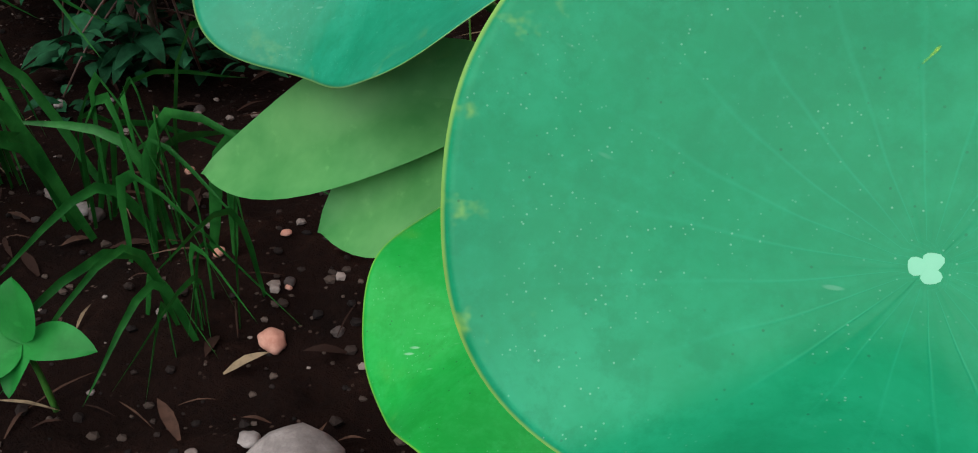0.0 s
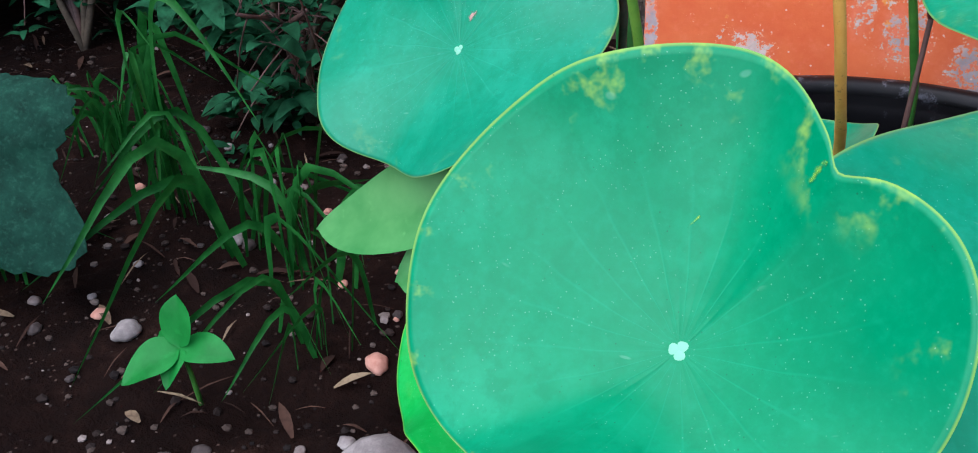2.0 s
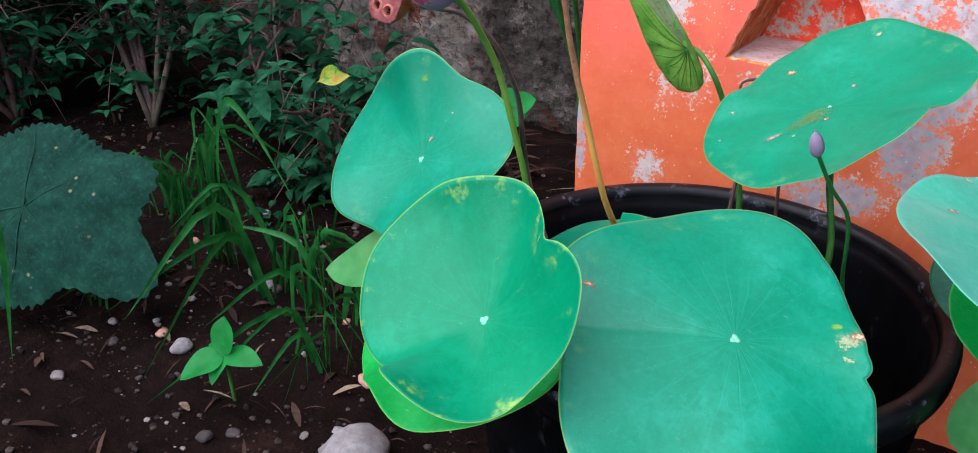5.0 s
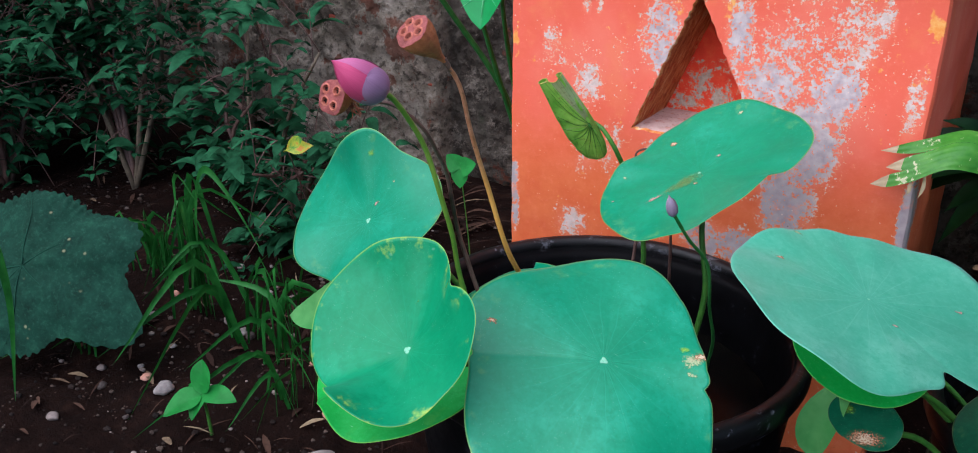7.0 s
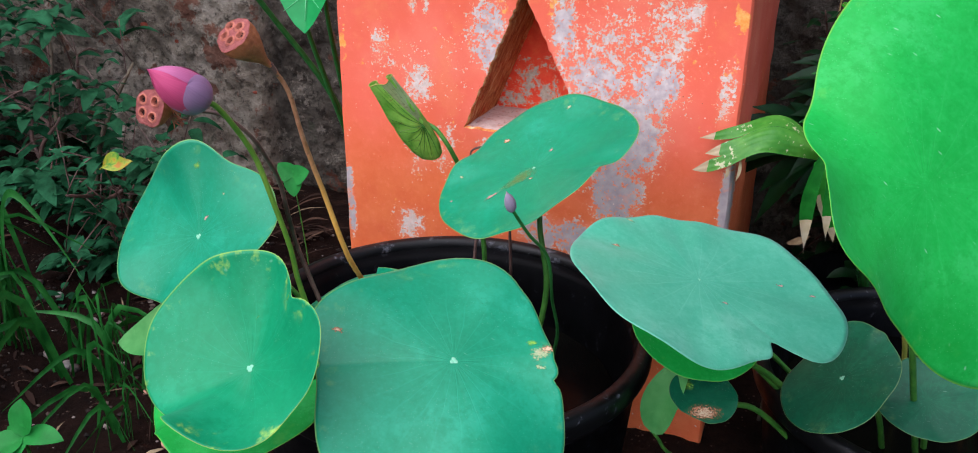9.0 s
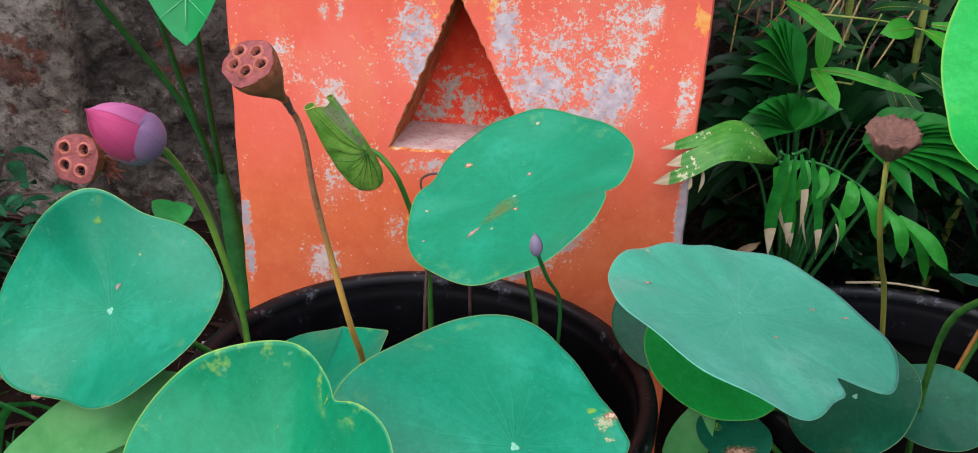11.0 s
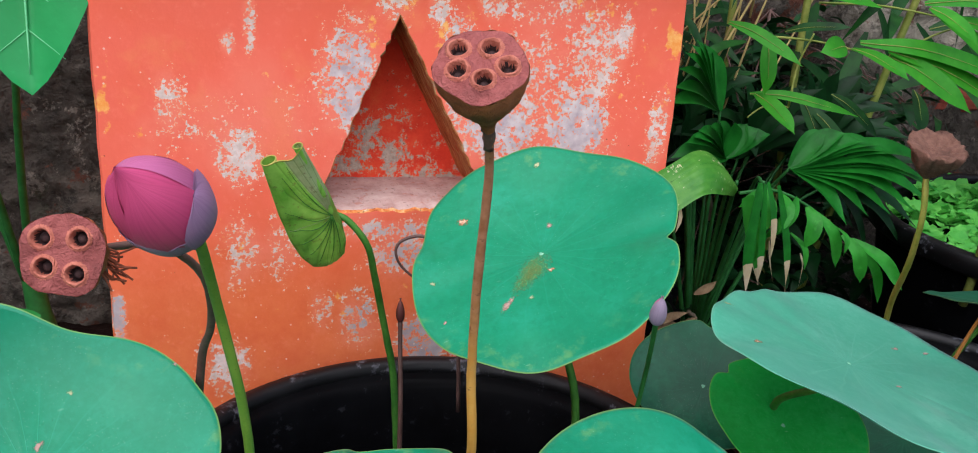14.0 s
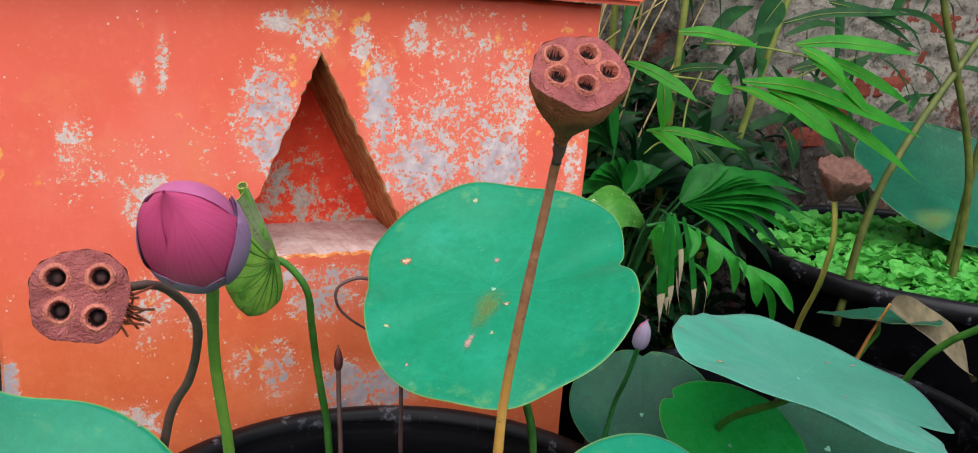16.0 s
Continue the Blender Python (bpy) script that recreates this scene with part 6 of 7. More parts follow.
def palm_frond(label, hub, tips, base, width, mat=None, dry=0):
    """A fan of pleated fingers spreading from the end of a stalk."""
    root = thing("palm_frond", label, "palm frond", "palm fronds")
    h = Vector(hub)
    for j, tip in enumerate(tips):
        e = Vector(tip)
        mid = h.lerp(e, 0.55) + Vector((0, 0, 0.12 * (e - h).length))
        v, f = blade_data([h, mid, e], width, "lance", 0.20, 12, 1, (0.1, -0.6, 0.8), 0, 0, j)
        mesh("finger", v, f, mat or PALM, root)
        if j < dry:
            d = (e - mid).normalized()
            v, f = blade_data([e - d * 0.012, e + d * 0.008, e + d * 0.03 + Vector((0, 0, -0.01))], 0.008, "lance", 0.1, 6, 1, (0, -1, 0.3))
            mesh("dry_tip", v, f, PALM_DRY, root, "bleached withered tip")
    tube("stem", [hub, tuple(h.lerp(Vector(base), 0.4) + Vector((0, 0, 0.06))), base], [0.002, 0.003, 0.005], STEM_SHADE, root, "", 14, 7)


PB = (0.62, 1.22, 0.10)
def broad_frond():
    """A wide pleated blade, whole at its base and torn into three fingers with bleached ends."""
    root = thing("palm_frond", "broad pale-specked palm frond torn into bleached tips", "palm frond", "palm fronds")
    upper = spline([(0.490, 0.92, 0.508), (0.455, 0.905, 0.552), (0.42, 0.895, 0.566), (0.37, 0.87, 0.552), (0.325, 0.848, 0.545)], 28)
    lower = spline([(0.490, 0.915, 0.500), (0.45, 0.865, 0.518), (0.408, 0.838, 0.526), (0.365, 0.836, 0.500), (0.318, 0.834, 0.480)], 28)
    for s0, s1, cut in ((0.0, 0.36, 0.70), (0.36, 0.70, 0.84), (0.70, 1.0, 0.86)):
        v, mid = [], (s0 + s1) / 2
        end = 1.0 if s0 != 0.36 else 0.93
        for k in range(28):
            u = k / 27
            x = u * end * 27
            i = min(26, int(x))
            a, b = (upper[i] + (upper[i + 1] - upper[i]) * (x - i)), (lower[i] + (lower[i + 1] - lower[i]) * (x - i))
            keep = 1.0 if u < cut else max(0.02, 1 - ((u - cut) / (1 - cut)) ** 1.5)
            if s0 == 0.0 and u > cut:
                mid = (s0 + s1) / 2 - 0.10 * (u - cut)
            for j in range(9):
                s = mid + (s0 + (s1 - s0) * j / 8 - (s0 + s1) / 2) * keep
                rib = 0.0004 * math.sin(s * 2 * math.pi * 7) * min(1, u * 4)
                v.append(np.array(a) * (1 - s) + np.array(b) * s + np.array((0, -rib, 0.6 * rib)) + np.array((0, -0.012, 0.010)) * math.sin(math.pi * s) * (1 - u))
        quads = [(k * 9 + j, k * 9 + j + 1, k * 9 + j + 10, k * 9 + j + 9) for k in range(27) for j in range(8)]
        ob = mesh("finger", v, quads, [PALM_PALE, PALM_DRY], root)
        ob.data.polygons.foreach_set("material_index", [1 if q // 8 > 23 else 0 for q in range(len(quads))])
    for path in ([(0.383, 0.845, 0.512), (0.384, 0.842, 0.495), (0.380, 0.842, 0.478)], [(0.368, 0.84, 0.503), (0.368, 0.838, 0.49), (0.366, 0.838, 0.482)]):
        v, f = blade_data(path, 0.005, "lance", 0.1, 8, 1, (0, -1, 0.2))
        mesh("dry_tip", v, f, PALM_DRY, root, "bleached withered tip")
    tube("stem", [(0.488, 0.918, 0.504), (0.54, 1.03, 0.45), PB], [0.002, 0.003, 0.005], STEM_SHADE, root, "", 14, 7)


def hanging_frond():
    """Narrow fingers hanging straight down, dead and white towards their ends."""
    root = thing("palm_frond", "hanging palm frond with dead white finger ends", "palm frond", "palm fronds")
    for a, b, c, w, cut in (((0.492, 0.86, 0.535), (0.480, 0.845, 0.46), (0.485, 0.84, 0.385), 0.022, 9), ((0.505, 0.87, 0.53), (0.507, 0.86, 0.45), (0.512, 0.86, 0.40), 0.014, 8),
                            ((0.53, 0.88, 0.525), (0.548, 0.87, 0.45), (0.556, 0.865, 0.385), 0.015, 9), ((0.515, 0.88, 0.53), (0.525, 0.87, 0.48), (0.527, 0.865, 0.42), 0.012, 6)):
        v, f = blade_data([a, b, c], w, "lance", 0.16, 16, 1, (0.2, -1, 0.1), 0.4, 0.05)
        ob = mesh("finger", v, f, [PALM, PALM_DRY], root)
        ob.data.polygons.foreach_set("material_index", [1 if q // 2 > cut else 0 for q in range(len(f))])
    tube("stem", [(0.50, 0.865, 0.534), (0.56, 1.0, 0.47), PB], [0.002, 0.003, 0.005], STEM_SHADE, root, "", 14, 7)


broad_frond()
hanging_frond()
def drooping_frond():
    """A feathered frond bending over, its broad fingers hanging from the rib, the inner ones torn and bleached."""
    root = thing("palm_frond", "drooping feathered palm frond with bleached finger tips", "palm frond", "palm fronds")
    tube("rib", [(0.495, 0.910, 0.506), (0.544, 0.910, 0.509), (0.594, 0.910, 0.489), (0.649, 0.910, 0.453), (0.698, 0.910, 0.418)], [0.0026, 0.0018, 0.0008], STEM_SHADE, root, "", 30, 6)
    # x, z of base and tip, width
    fingers = ((0.529, 0.512, 0.515, 0.455, 0.020), (0.576, 0.501, 0.530, 0.448, 0.023), (0.553, 0.506, 0.538, 0.464, 0.018), (0.593, 0.488, 0.587, 0.437, 0.023), (0.609, 0.479, 0.645, 0.404, 0.021), (0.636, 0.462, 0.638, 0.429, 0.013), (0.653, 0.448, 0.680, 0.385, 0.020), (0.682, 0.429, 0.722, 0.348, 0.017), (0.669, 0.441, 0.740, 0.376, 0.023), (0.575, 0.452, 0.592, 0.404, 0.012), (0.520, 0.510, 0.488, 0.492, 0.018))
    for j, (x0, z0, x1, z1, w) in enumerate(fingers):
        a, e = Vector((x0, 0.905, z0)), Vector((x1, 0.885 + 0.012 * math.sin(2.1 * j), z1))
        v, f = blade_data([a, a.lerp(e, 0.4) + Vector((0.003, -0.012, 0.006)), a.lerp(e, 0.75) + Vector((0.001, -0.008, 0.003)), e], w * 0.95, "lance", 0.16, 16, 2, (0.35 * math.sin(1.7 * j), -0.85, 0.45), 0.35 * math.sin(2.9 * j))
        mesh("finger", v, f, PALM_BRIGHT, root)
    v, f = blade_data([(0.488, 0.880, 0.511), (0.505, 0.880, 0.455), (0.524, 0.880, 0.390)], 0.030, "grass", 0.16, 18, 2, (0.2, -1, 0.1), 0.3, 0.04)
    ob = mesh("finger", v, f, [PALM_BRIGHT, PALM_DRY], root, "long finger bleached along one margin")
    ob.data.polygons.foreach_set("material_index", [1 if q % 4 == 3 and q // 4 > 6 or q // 4 > 13 else 0 for q in range(len(f))])
    for path in ([(0.530, 0.880, 0.451), (0.536, 0.880, 0.420), (0.548, 0.880, 0.388)], [(0.578, 0.880, 0.433), (0.584, 0.880, 0.415), (0.584, 0.880, 0.382)]):
        v, f = blade_data(path, 0.005, "lance", 0.2, 14, 1, (0.1, -1, 0.2), 1.2)
        mesh("dry_tip", v, f, PALM_DRY, root, "bleached withered tip")
    tube("stem", [(0.50, 0.93, 0.515), (0.55, 1.03, 0.44), PB], [0.0026, 0.0035, 0.005], STEM_SHADE, root, "", 14, 7)


drooping_frond()
palm_frond("dark glossy pleated palm frond", (0.545, 1.05, 0.515), [(0.45, 1.03, 0.52), (0.465, 1.02, 0.545), (0.486, 1.03, 0.56), (0.521, 1.04, 0.572), (0.571, 1.05, 0.565), (0.61, 1.05, 0.55), (0.45, 1.0, 0.49), (0.475, 1.02, 0.553), (0.503, 1.03, 0.567), (0.546, 1.04, 0.57), (0.59, 1.05, 0.558)], PB, 0.029)
palm_frond("wide dark palm frond spreading over the tubs", (0.65, 1.05, 0.50), [(0.825, 1.02, 0.50), (0.75, 1.03, 0.545), (0.89, 1.02, 0.47), (0.80, 1.03, 0.53), (0.76, 1.0, 0.44), (0.84, 1.0, 0.445), (0.70, 1.05, 0.555), (0.88, 1.03, 0.51), (0.86, 1.02, 0.49), (0.80, 1.0, 0.44), (0.87, 1.0, 0.455), (0.725, 1.04, 0.555), (0.78, 1.03, 0.54), (0.72, 0.99, 0.43)], PB, 0.032)
palm_frond("upright palm frond beside the pedestal", (0.552, 1.10, 0.572), [(0.474, 1.08, 0.66), (0.50, 1.1, 0.675), (0.527, 1.1, 0.66), (0.465, 1.08, 0.61), (0.458, 1.08, 0.586), (0.487, 1.09, 0.67), (0.513, 1.1, 0.67), (0.468, 1.08, 0.637)], PB, 0.028)


def palm_back():
    """The fronds behind, radiating from the crown of the palm, their colour darkened for shade."""
    rng = random.Random(77)
    for k in range(13):
        g = rng.uniform(-0.5, math.pi + 0.5)
        hub = Vector((0.66 + 0.20 * math.cos(g) * rng.uniform(0.4, 1), 1.20 + rng.uniform(-0.03, 0.10), 0.42 + 0.16 * abs(math.sin(g)) * rng.uniform(0.3, 1)))
        out = math.atan2(hub.z - 0.40, hub.x - 0.66)
        tips = []
        for j in range(9):
            w = out + (j - 4) * 0.30
            ln = rng.uniform(0.13, 0.19)
            tips.append((hub.x + ln * math.cos(w), hub.y - rng.uniform(0.0, 0.06), hub.z + ln * math.sin(w) * 0.8 - 0.02))
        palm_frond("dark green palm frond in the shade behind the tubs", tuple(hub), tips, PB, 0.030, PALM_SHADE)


palm_back()


def palm_pot():
    root = thing("plant_pot", "dark plastic pot of the palm between the tubs", "pot")
    v, f = lathe([(0.09, 0.0), (0.115, 0.17), (0.125, 0.175), (0.125, 0.19), (0.11, 0.19), (0.105, 0.16), (0.001, 0.158)], 40, (0.62, 1.22, 0.0), 0.003)
    mesh("body", v, f, TUB, root)


palm_pot()


def bamboo():
    """Bamboo by the wall: canes, twigs and long narrow leaves."""
    rng = random.Random(31)
    root = thing("bamboo", "leafy green bamboo clump leaning over the tubs", "bamboo")
    canes = [[(0.86, 1.42, 0.0), (0.80, 1.32, 0.5), (0.74, 1.22, 1.1)], [(0.95, 1.45, 0.0), (0.98, 1.35, 0.5), (1.05, 1.25, 1.1)], [(0.72, 1.45, 0.0), (0.68, 1.35, 0.6), (0.62, 1.25, 1.15)]]
    for k, c in enumerate(canes):
        tube("cane", c, [0.008, 0.007, 0.005], CANE, root, "", 20, 8, 0.04, k)
    # broad leaves: x, z of base and tip, width; first those in front, then those behind
    front = ((0.685, 0.691, 1.005, 0.616, 0.023), (0.723, 0.683, 1.025, 0.543, 0.026), (0.730, 0.674, 0.834, 0.608, 0.029), (0.804, 0.729, 0.918, 0.634, 0.024), (0.779, 0.745, 0.949, 0.742, 0.019), (0.804, 0.729, 0.993, 0.661, 0.016), (0.774, 0.741, 0.808, 0.700, 0.024), (0.661, 0.686, 0.611, 0.680, 0.025), (0.679, 0.682, 0.713, 0.654, 0.021), (0.572, 0.754, 0.697, 0.738, 0.017), (0.487, 0.712, 0.555, 0.669, 0.016), (0.541, 0.691, 0.543, 0.620, 0.019), (0.540, 0.620, 0.560, 0.583, 0.022), (0.538, 0.618, 0.690, 0.594, 0.012))
    behind = ((0.837, 0.772, 1.068, 0.799, 0.014), (0.916, 0.810, 1.082, 0.748, 0.018), (0.928, 0.806, 1.076, 0.768, 0.012), (0.835, 0.806, 0.750, 0.752, 0.034), (0.641, 0.689, 0.701, 0.706, 0.013), (0.678, 0.595, 0.700, 0.532, 0.017), (0.692, 0.581, 0.745, 0.502, 0.020), (0.727, 0.601, 0.808, 0.536, 0.016), (0.877, 0.607, 0.834, 0.556, 0.024), (0.881, 0.700, 0.974, 0.717, 0.018))
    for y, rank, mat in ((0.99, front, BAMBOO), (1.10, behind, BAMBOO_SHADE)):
        for k, (x0, z0, x1, z1, w) in enumerate(rank):
            o, e = Vector((x0, y + 0.01 * math.sin(5 * k), z0)), Vector((x1, y - 0.05 + 0.03 * math.sin(3 * k), z1))
            ln = (e - o).length
            v, f = blade_data([o, o.lerp(e, 0.3) + Vector((0, -0.004, 0.05 * ln)), o.lerp(e, 0.7) + Vector((0, -0.006, 0.035 * ln)), e], w * 1.25, "lance", 0.08, 18, 2, (0.15 * math.sin(k), -0.85, 0.55), 0.25 * math.sin(2.3 * k))
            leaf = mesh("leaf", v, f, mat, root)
            v, f = tube_data(spline([o + Vector((0, -0.001, 0)), o.lerp(e, 0.3) + Vector((0, -0.006, 0.05 * ln)), o.lerp(e, 0.7) + Vector((0, -0.008, 0.035 * ln))], 8), [0.0007, 0.0002], 5)
            mesh("midrib", v, f, CANE, leaf, "pale yellow-green midrib")
    for a, b in (((0.54, 0.695), (0.74, 0.668)), ((0.60, 0.60), (0.54, 0.585)), ((0.74, 0.668), (0.90, 0.73)), ((0.60, 0.60), (0.62, 0.70)), ((0.62, 0.74), (0.83, 0.725))):
        tube("twig", [(a[0], 1.0, a[1]), ((a[0] + b[0]) / 2, 1.01, (a[1] + b[1]) / 2 + 0.006), (b[0], 1.0, b[1])], [0.0018, 0.0012], CANE, root, "", 10, 6)
    bits = []
    for j in range(110):
        p = Vector((rng.uniform(0.5, 1.5), rng.uniform(1.2, 1.5), rng.uniform(0.46, 1.1)))
        d = Vector((rng.uniform(-0.7, 1), rng.uniform(-0.6, 0.3), rng.uniform(-0.8, 0.3))).normalized()
        ln = rng.uniform(0.09, 0.2)
        bits.append(blade_data([p, p + d * ln * 0.5 + Vector((0, 0, 0.01)), p + d * ln + Vector((0, 0, -0.02))], ln * 0.14, "lance", 0.1, 7, 1, (rng.uniform(-0.4, 0.4), -0.6, 0.7), rng.uniform(-0.4, 0.4)))
    v, f = joined(bits)
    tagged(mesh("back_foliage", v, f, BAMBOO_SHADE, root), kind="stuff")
    bits = []
    for j in range(28):
        a = Vector((rng.uniform(0.47, 0.70), rng.uniform(1.2, 1.45), rng.uniform(0.45, 0.75)))
        e = a + Vector((rng.uniform(-0.05, 0.25), rng.uniform(-0.15, 0.05), rng.uniform(0.25, 0.6)))
        bits.append(tube_data(spline([a, a.lerp(e, 0.5) + Vector((rng.uniform(-0.03, 0.03), 0, 0)), e], 7), [0.0022, 0.0009], 5))
    v, f = joined(bits)
    tagged(mesh("dry_twigwork", v, f, TWIG, root), kind="stuff")


bamboo()


def small_extras():
    """A yellowing leaf, a three-lobed sprout and a straw."""
    root = thing("yellow_leaf", "yellowing oval shrub leaf with green edges", "leaf")
    v, f = blade_data([(-0.69, 0.775, 0.382), (-0.655, 0.755, 0.402), (-0.625, 0.745, 0.404), (-0.60, 0.75, 0.412)], 0.036, "ovate", 0.2, 14, 3, (0.2, -0.7, 0.7), 0, 0.06)
    mesh("blade", v, f, TURNING, root)
    tube("stem", [(-0.69, 0.775, 0.382), (-0.72, 0.83, 0.30), (-0.80, 0.98, 0.05)], [0.001, 0.002], STEM_DARK, root, "", 8, 5)
    root = thing("clover_sprout", "small green three-lobed sprout by the wall", "weed")
    c = Vector((-0.365, 0.87, 0.375))
    for d in ((-0.7, 0, 0.5), (0.8, 0, 0.35), (0.1, -0.2, -0.8)):
        d = Vector(d).normalized()
        v, f = blade_data([c, c + d * 0.018, c + d * 0.036], 0.036, "heart", 0.08, 8, 2, (0, -0.9, 0.4))
        mesh("leaf", v, f, WEED, root)
    tube("stem", [tuple(c), (-0.36, 0.89, 0.2), (-0.36, 0.9, 0.0)], [0.001, 0.0015], STEM_GREEN, root, "", 8, 5)
    root = thing("dry_sheaths", "tangle of dry brown palm sheaths by the pedestal foot", "dry leaves")
    for k, path in enumerate(([(0.410, 0.930, 0.315), (0.432, 0.930, 0.325), (0.459, 0.930, 0.331)], [(0.420, 0.930, 0.310), (0.445, 0.930, 0.300), (0.475, 0.930, 0.292)], [(0.442, 0.930, 0.290), (0.457, 0.930, 0.314), (0.472, 0.930, 0.324)], [(0.462, 0.930, 0.358), (0.480, 0.930, 0.365), (0.494, 0.930, 0.376)], [(0.407, 0.930, 0.301), (0.424, 0.930, 0.315), (0.447, 0.930, 0.314)])):
        v, f = blade_data(path, 0.012, "lance", 0.25, 12, 2, (0.2, -0.8, 0.6), 0.8 * math.sin(3 * k), 0.05, k)
        mesh("sheath", v, f, DRY_BROWN, root)
    tube("stem", [(0.468, 0.950, 0.324), (0.480, 0.950, 0.282), (0.46, 0.98, 0.0)], [0.003, 0.004], BRANCH, root, "", 10, 6)
    root = thing("dry_straw", "pale dry straw lying across the tub rim", "straw")
    tube("stem", [(0.66, 1.028, 0.275), (0.73, 1.03, 0.279), (0.80, 1.02, 0.276)], [0.0022, 0.0018], PALM_DRY, root, "", 8, 6)


small_extras()


def water_lettuce():
    """Rosettes floating in the large tub, each a thing of its own on one of eight shapes."""
    rng = random.Random(41)
    shapes = []
    for j in range(8):
        bits = []
        for k in range(9):
            t = 6.28 * k / 9 * 1.62 + rng.uniform(-0.3, 0.3)
            d = Vector((math.cos(t), math.sin(t), rng.uniform(0.2, 0.9))).normalized()
            ln = rng.uniform(0.030, 0.055)
            bits.append(blade_data([(0, 0, 0), d * ln * 0.6, d * ln + Vector((0, 0, -0.006))], ln * 0.9, "ovate", 0.10, 7, 2, (0, 0, 1), rng.uniform(-0.4, 0.4), 0.10, 10 * j + k))
        first = mesh("water_lettuce", *joined(bits), PISTIA)
        shapes.append(tagged(first, "bright green water lettuce rosette floating in the tub", "water plant", "water lettuce"))
    for j in range(150):
        # spread evenly by the golden angle
        g, r = j * 2.39996 + rng.uniform(-0.2, 0.2), 0.312 * math.sqrt((j + 0.5) / 150)
        m = pose(1.30 + r * math.cos(g), 1.13 + r * math.sin(g), 0.332 + rng.uniform(0, 0.006), 0, 0, rng.uniform(0, 360))
        if j < 8:
            shapes[j].matrix_world = m
        else:
            copy_thing(shapes[j % 8], m)


water_lettuce()
for k, pts in enumerate(([(1.24, 1.02, 0.28), (1.20, 1.0, 0.55), (1.06, 1.0, 0.83), (1.04, 1.0, 0.95)], [(0.98, 1.02, 0.28), (1.0, 1.0, 0.52), (1.16, 1.0, 0.77), (1.3, 1.0, 0.95)], [(1.30, 1.08, 0.28), (1.24, 1.02, 0.6), (1.26, 1.0, 0.95)])):
    root = thing("lotus_stalk", "tall olive lotus stalk rising from the water lettuce", "stalk", "lotus stalks")
    tube("stem", pts, [0.007, 0.006, 0.005], STALK, root, "", 20, 8, 0.05, k)


def withered():
    root = thing("withered_leaf", "withered grey-green leaf hanging on the tub edge", "leaf")
    v, f = blade_data([(0.745, 0.72, 0.445), (0.80, 0.715, 0.41), (0.87, 0.71, 0.365), (0.935, 0.72, 0.315)], 0.075, "lance", 0.2, 16, 4, (0.3, -0.8, 0.6), 0.3, 0.06)
    mesh("blade", v, f, DRY_LEAF, root)
    tube("stem", [(0.745, 0.72, 0.445), (0.74, 0.75, 0.36), (0.72, 0.78, 0.19)], [0.002, 0.003], STEM_BROWN, root, "", 12, 6)


withered()


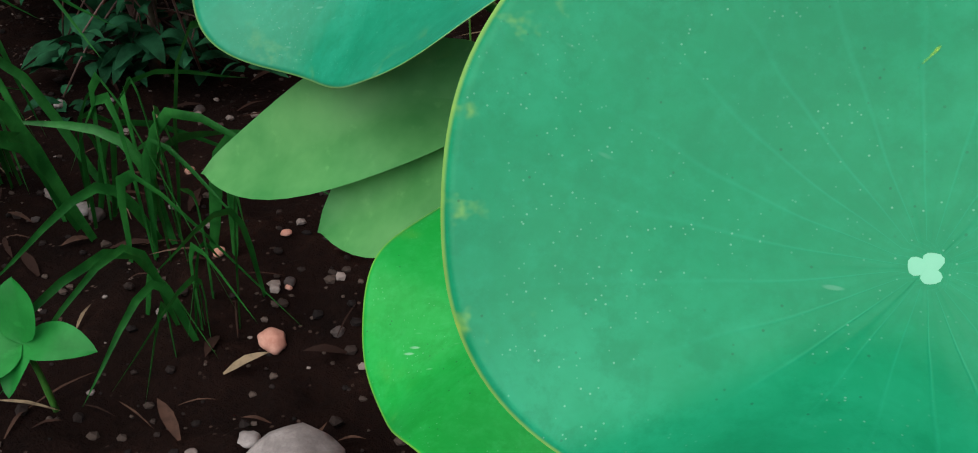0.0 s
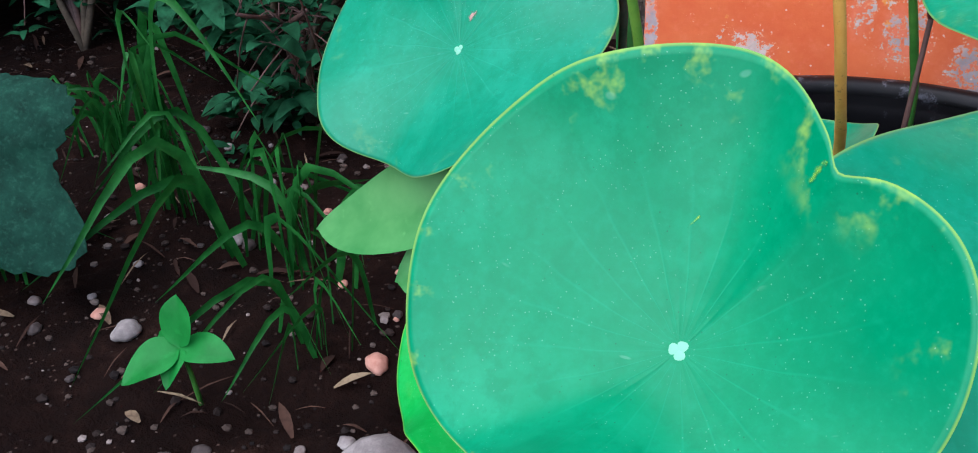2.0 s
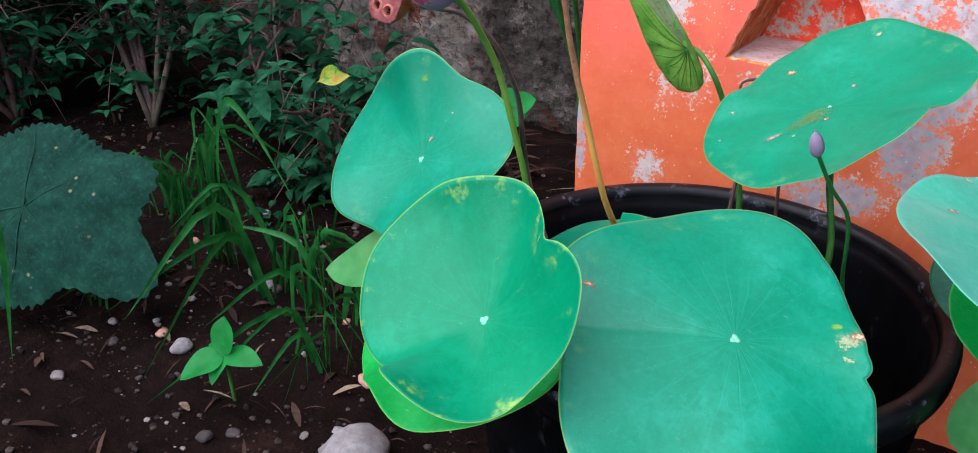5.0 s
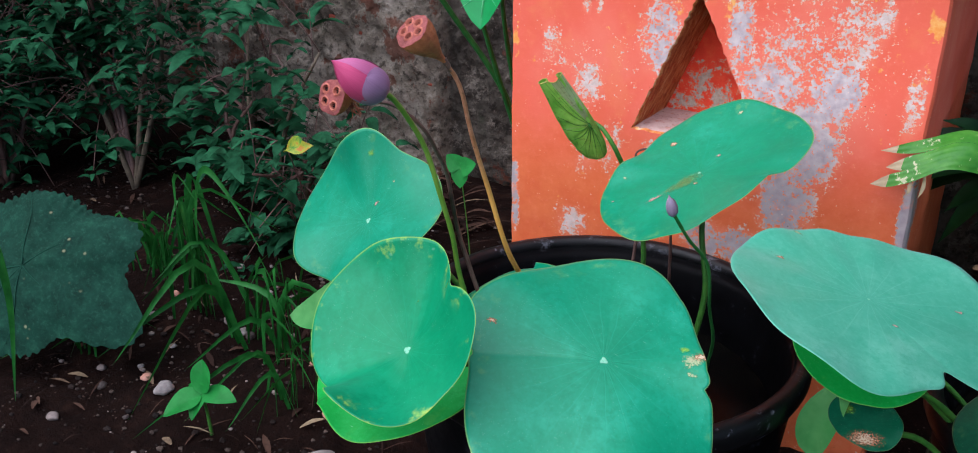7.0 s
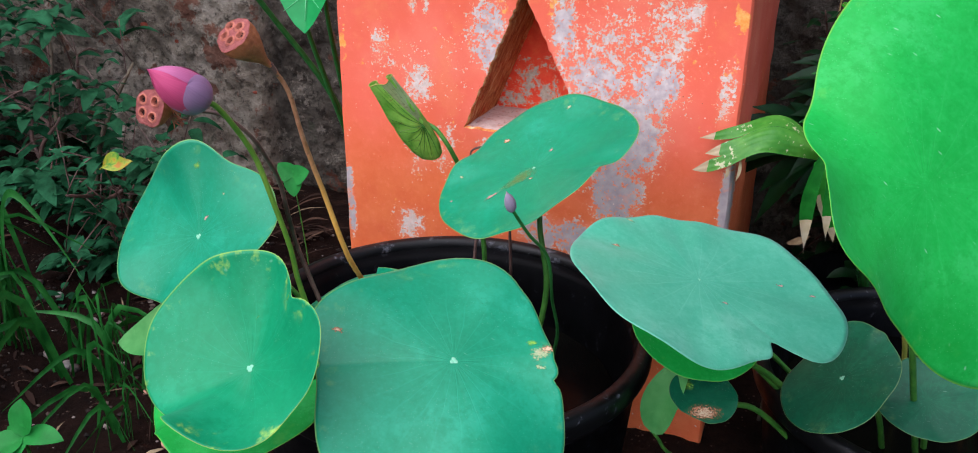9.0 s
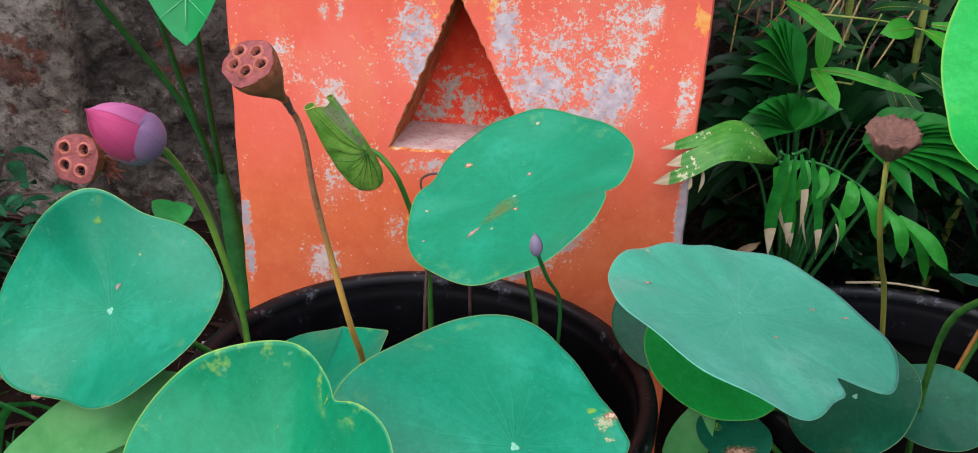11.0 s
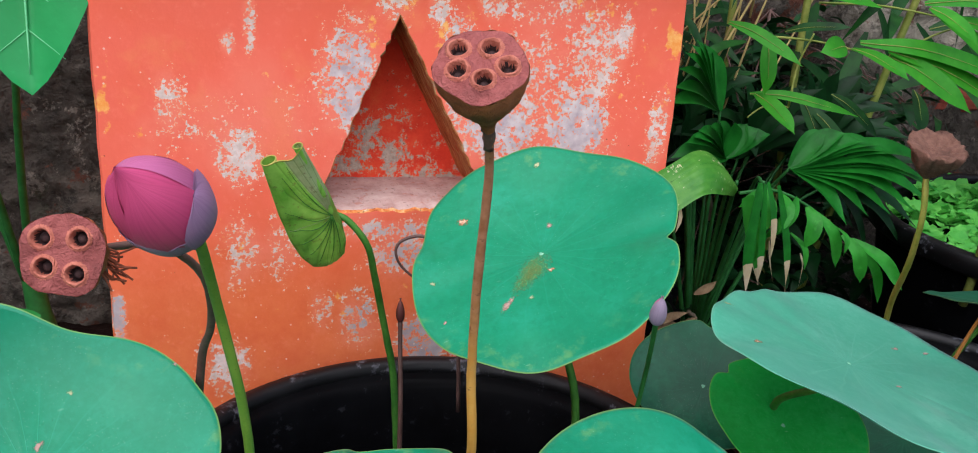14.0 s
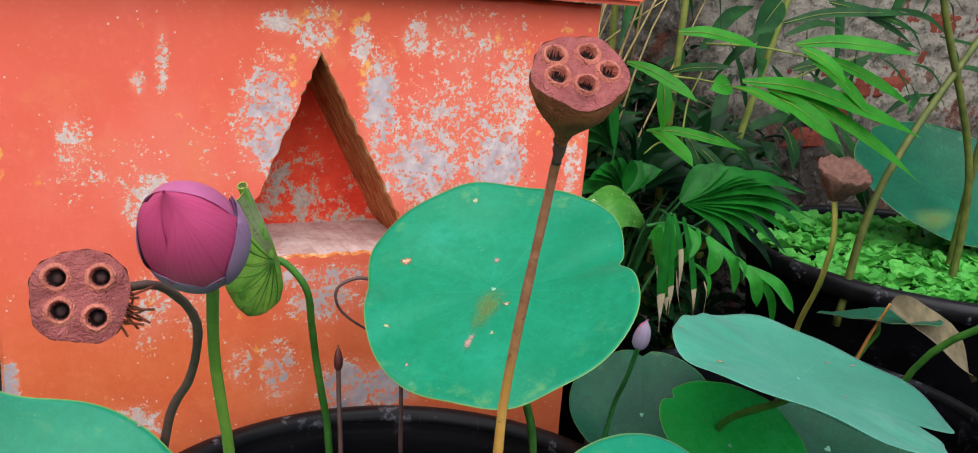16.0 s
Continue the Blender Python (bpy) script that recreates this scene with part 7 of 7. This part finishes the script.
def stones():
    """Named stones on the soil, and the small gravel between."""
    rng = random.Random(51)

    def stone(p, r, mat, label, sq=(1, 0.8, 0.6)):
        bm = bmesh.new()
        bmesh.ops.create_icosphere(bm, subdivisions=3, radius=r)
        s = rng.uniform(0, 50)
        for v in bm.verts:
            k = 1 + 0.25 * noise.noise(v.co / r * 1.3 + Vector((s, 0, 0))) + 0.08 * noise.noise(v.co / r * 4 + Vector((s, 0, 0)))
            v.co = Vector((v.co.x * sq[0], v.co.y * sq[1], v.co.z * sq[2])) * k
        root = part("stone", bm, mat, None)
        root.matrix_world = pose(p[0], p[1], ground_height(p[0], p[1]) + r * 0.35, 0, 0, rng.uniform(0, 180))
        tagged(root, label, "stone", "loose stones")

    stone((-0.747, 0.465), 0.019, STONE_PALE, "pale grey loose stone lying on the soil")
    stone((-0.45, 0.57), 0.016, STONE_PINK, "smooth pinkish pebble lying on the soil")
    stone((-0.79, 0.70), 0.014, STONE_PALE, "small pale stone lying on the soil")
    stone((-0.33, 0.40), 0.05, STONE_PALE, "larger pale grey stone half under the leaves")
    for j in range(64):
        stone((rng.uniform(-1.3, -0.3), rng.uniform(0.25, 1.0)), rng.uniform(0.004, 0.012), rng.choice((STONE, STONE, STONE_PINK, STONE_DARK, STONE_DARK, STONE_PALE)), "small loose stone lying on the soil")
    bits = []
    for j in range(2600):
        x, y = rng.uniform(-1.9, -0.25), rng.uniform(0.15, 1.4)
        r = 0.0014 + 0.0055 * rng.random() ** 2.5
        bm = bmesh.new()
        bmesh.ops.create_icosphere(bm, subdivisions=1, radius=r)
        o = Vector((x, y, ground_height(x, y) + r * 0.3))
        bits.append(([o + Vector((v.co.x * 1.2, v.co.y, v.co.z * 0.7)) * rng.uniform(0.75, 1.2) for v in bm.verts], [tuple(v.index for v in f.verts) for f in bm.faces]))
        bm.free()
    v, f = joined(bits)
    tagged(mesh("gravel", v, f, GRIT, smooth=False), "fine grit and gravel scattered over the soil", "gravel", kind="stuff")
    bits = []
    for j in range(420):
        x, y = rng.uniform(-1.9, -0.2), rng.uniform(0.2, 1.5)
        g, ln = rng.uniform(0, 6.28), rng.uniform(0.02, 0.07)
        a = Vector((x, y, ground_height(x, y) + 0.004))
        e = a + Vector((math.cos(g) * ln, math.sin(g) * ln, rng.uniform(0, 0.012)))
        bits.append(blade_data([a, a.lerp(e, 0.5) + Vector((0, 0, 0.004)), e], rng.choice((0.002, 0.003, 0.004, 0.006, 0.012)), "lance", 0.1, 5, 1))
    for j in range(70):
        # drifts of dry stalks at the foot of the wall
        x, y = rng.uniform(-1.2, -0.3), rng.uniform(1.1, 1.6)
        g, ln = rng.gauss(0.2, 0.5), rng.uniform(0.05, 0.16)
        a = Vector((x, y, ground_height(x, y) + 0.006))
        e = a + Vector((math.cos(g) * ln, math.sin(g) * ln, rng.uniform(0, 0.03)))
        bits.append(blade_data([a, a.lerp(e, 0.5) + Vector((0, 0, 0.01)), e], rng.choice((0.006, 0.008, 0.016)), "lance", 0.15, 6, 1))
    v, f = joined(bits)
    tagged(mesh("leaf_litter", v, f, LITTER), "dry leaf litter and straw on the soil", "litter", kind="stuff")


stones()


def wall_bricks():
    """Bricks showing where the render has fallen off."""
    rng = random.Random(61)
    bm = bmesh.new()
    bmesh.ops.create_cube(bm, size=1.0)
    for v in bm.verts:
        v.co = Vector((v.co.x * 0.215, v.co.y * 0.05, v.co.z * 0.066))
    bmesh.ops.bevel(bm, geom=bm.edges[:], offset=0.010, segments=1, affect="EDGES")
    bmesh.ops.subdivide_edges(bm, edges=bm.edges[:], cuts=2, use_grid_fill=True)
    for v in bm.verts:
        # worn and broken faces
        v.co += Vector((noise.noise(v.co * 30), 0.8 * noise.noise(v.co * 34 + Vector((5, 0, 0))), noise.noise(v.co * 30 + Vector((0, 9, 0))))) * 0.005
    me = bpy.data.meshes.new("brick")
    bm.to_mesh(me)
    bm.free()
    me.materials.append(BRICK)
    for cx, cz in ((1.08, 0.58), (1.55, 0.57), (1.80, 0.70), (-1.17, 0.33), (-1.30, 0.50)):
        for row in range(-1, 2):
            for k in range(-1, 1):
                if rng.random() < 0.35:
                    continue
                b = new("brick", me)
                b.parent = wall_north
                b.matrix_world = pose(cx + k * 0.228 + (0.11 if row % 2 else 0), (1.680 if cx < 0 else 1.692) + rng.uniform(-0.006, 0.006), cz + row * 0.082, rng.uniform(-3, 3), rng.uniform(-2, 2), rng.uniform(-3, 3))


wall_bricks()
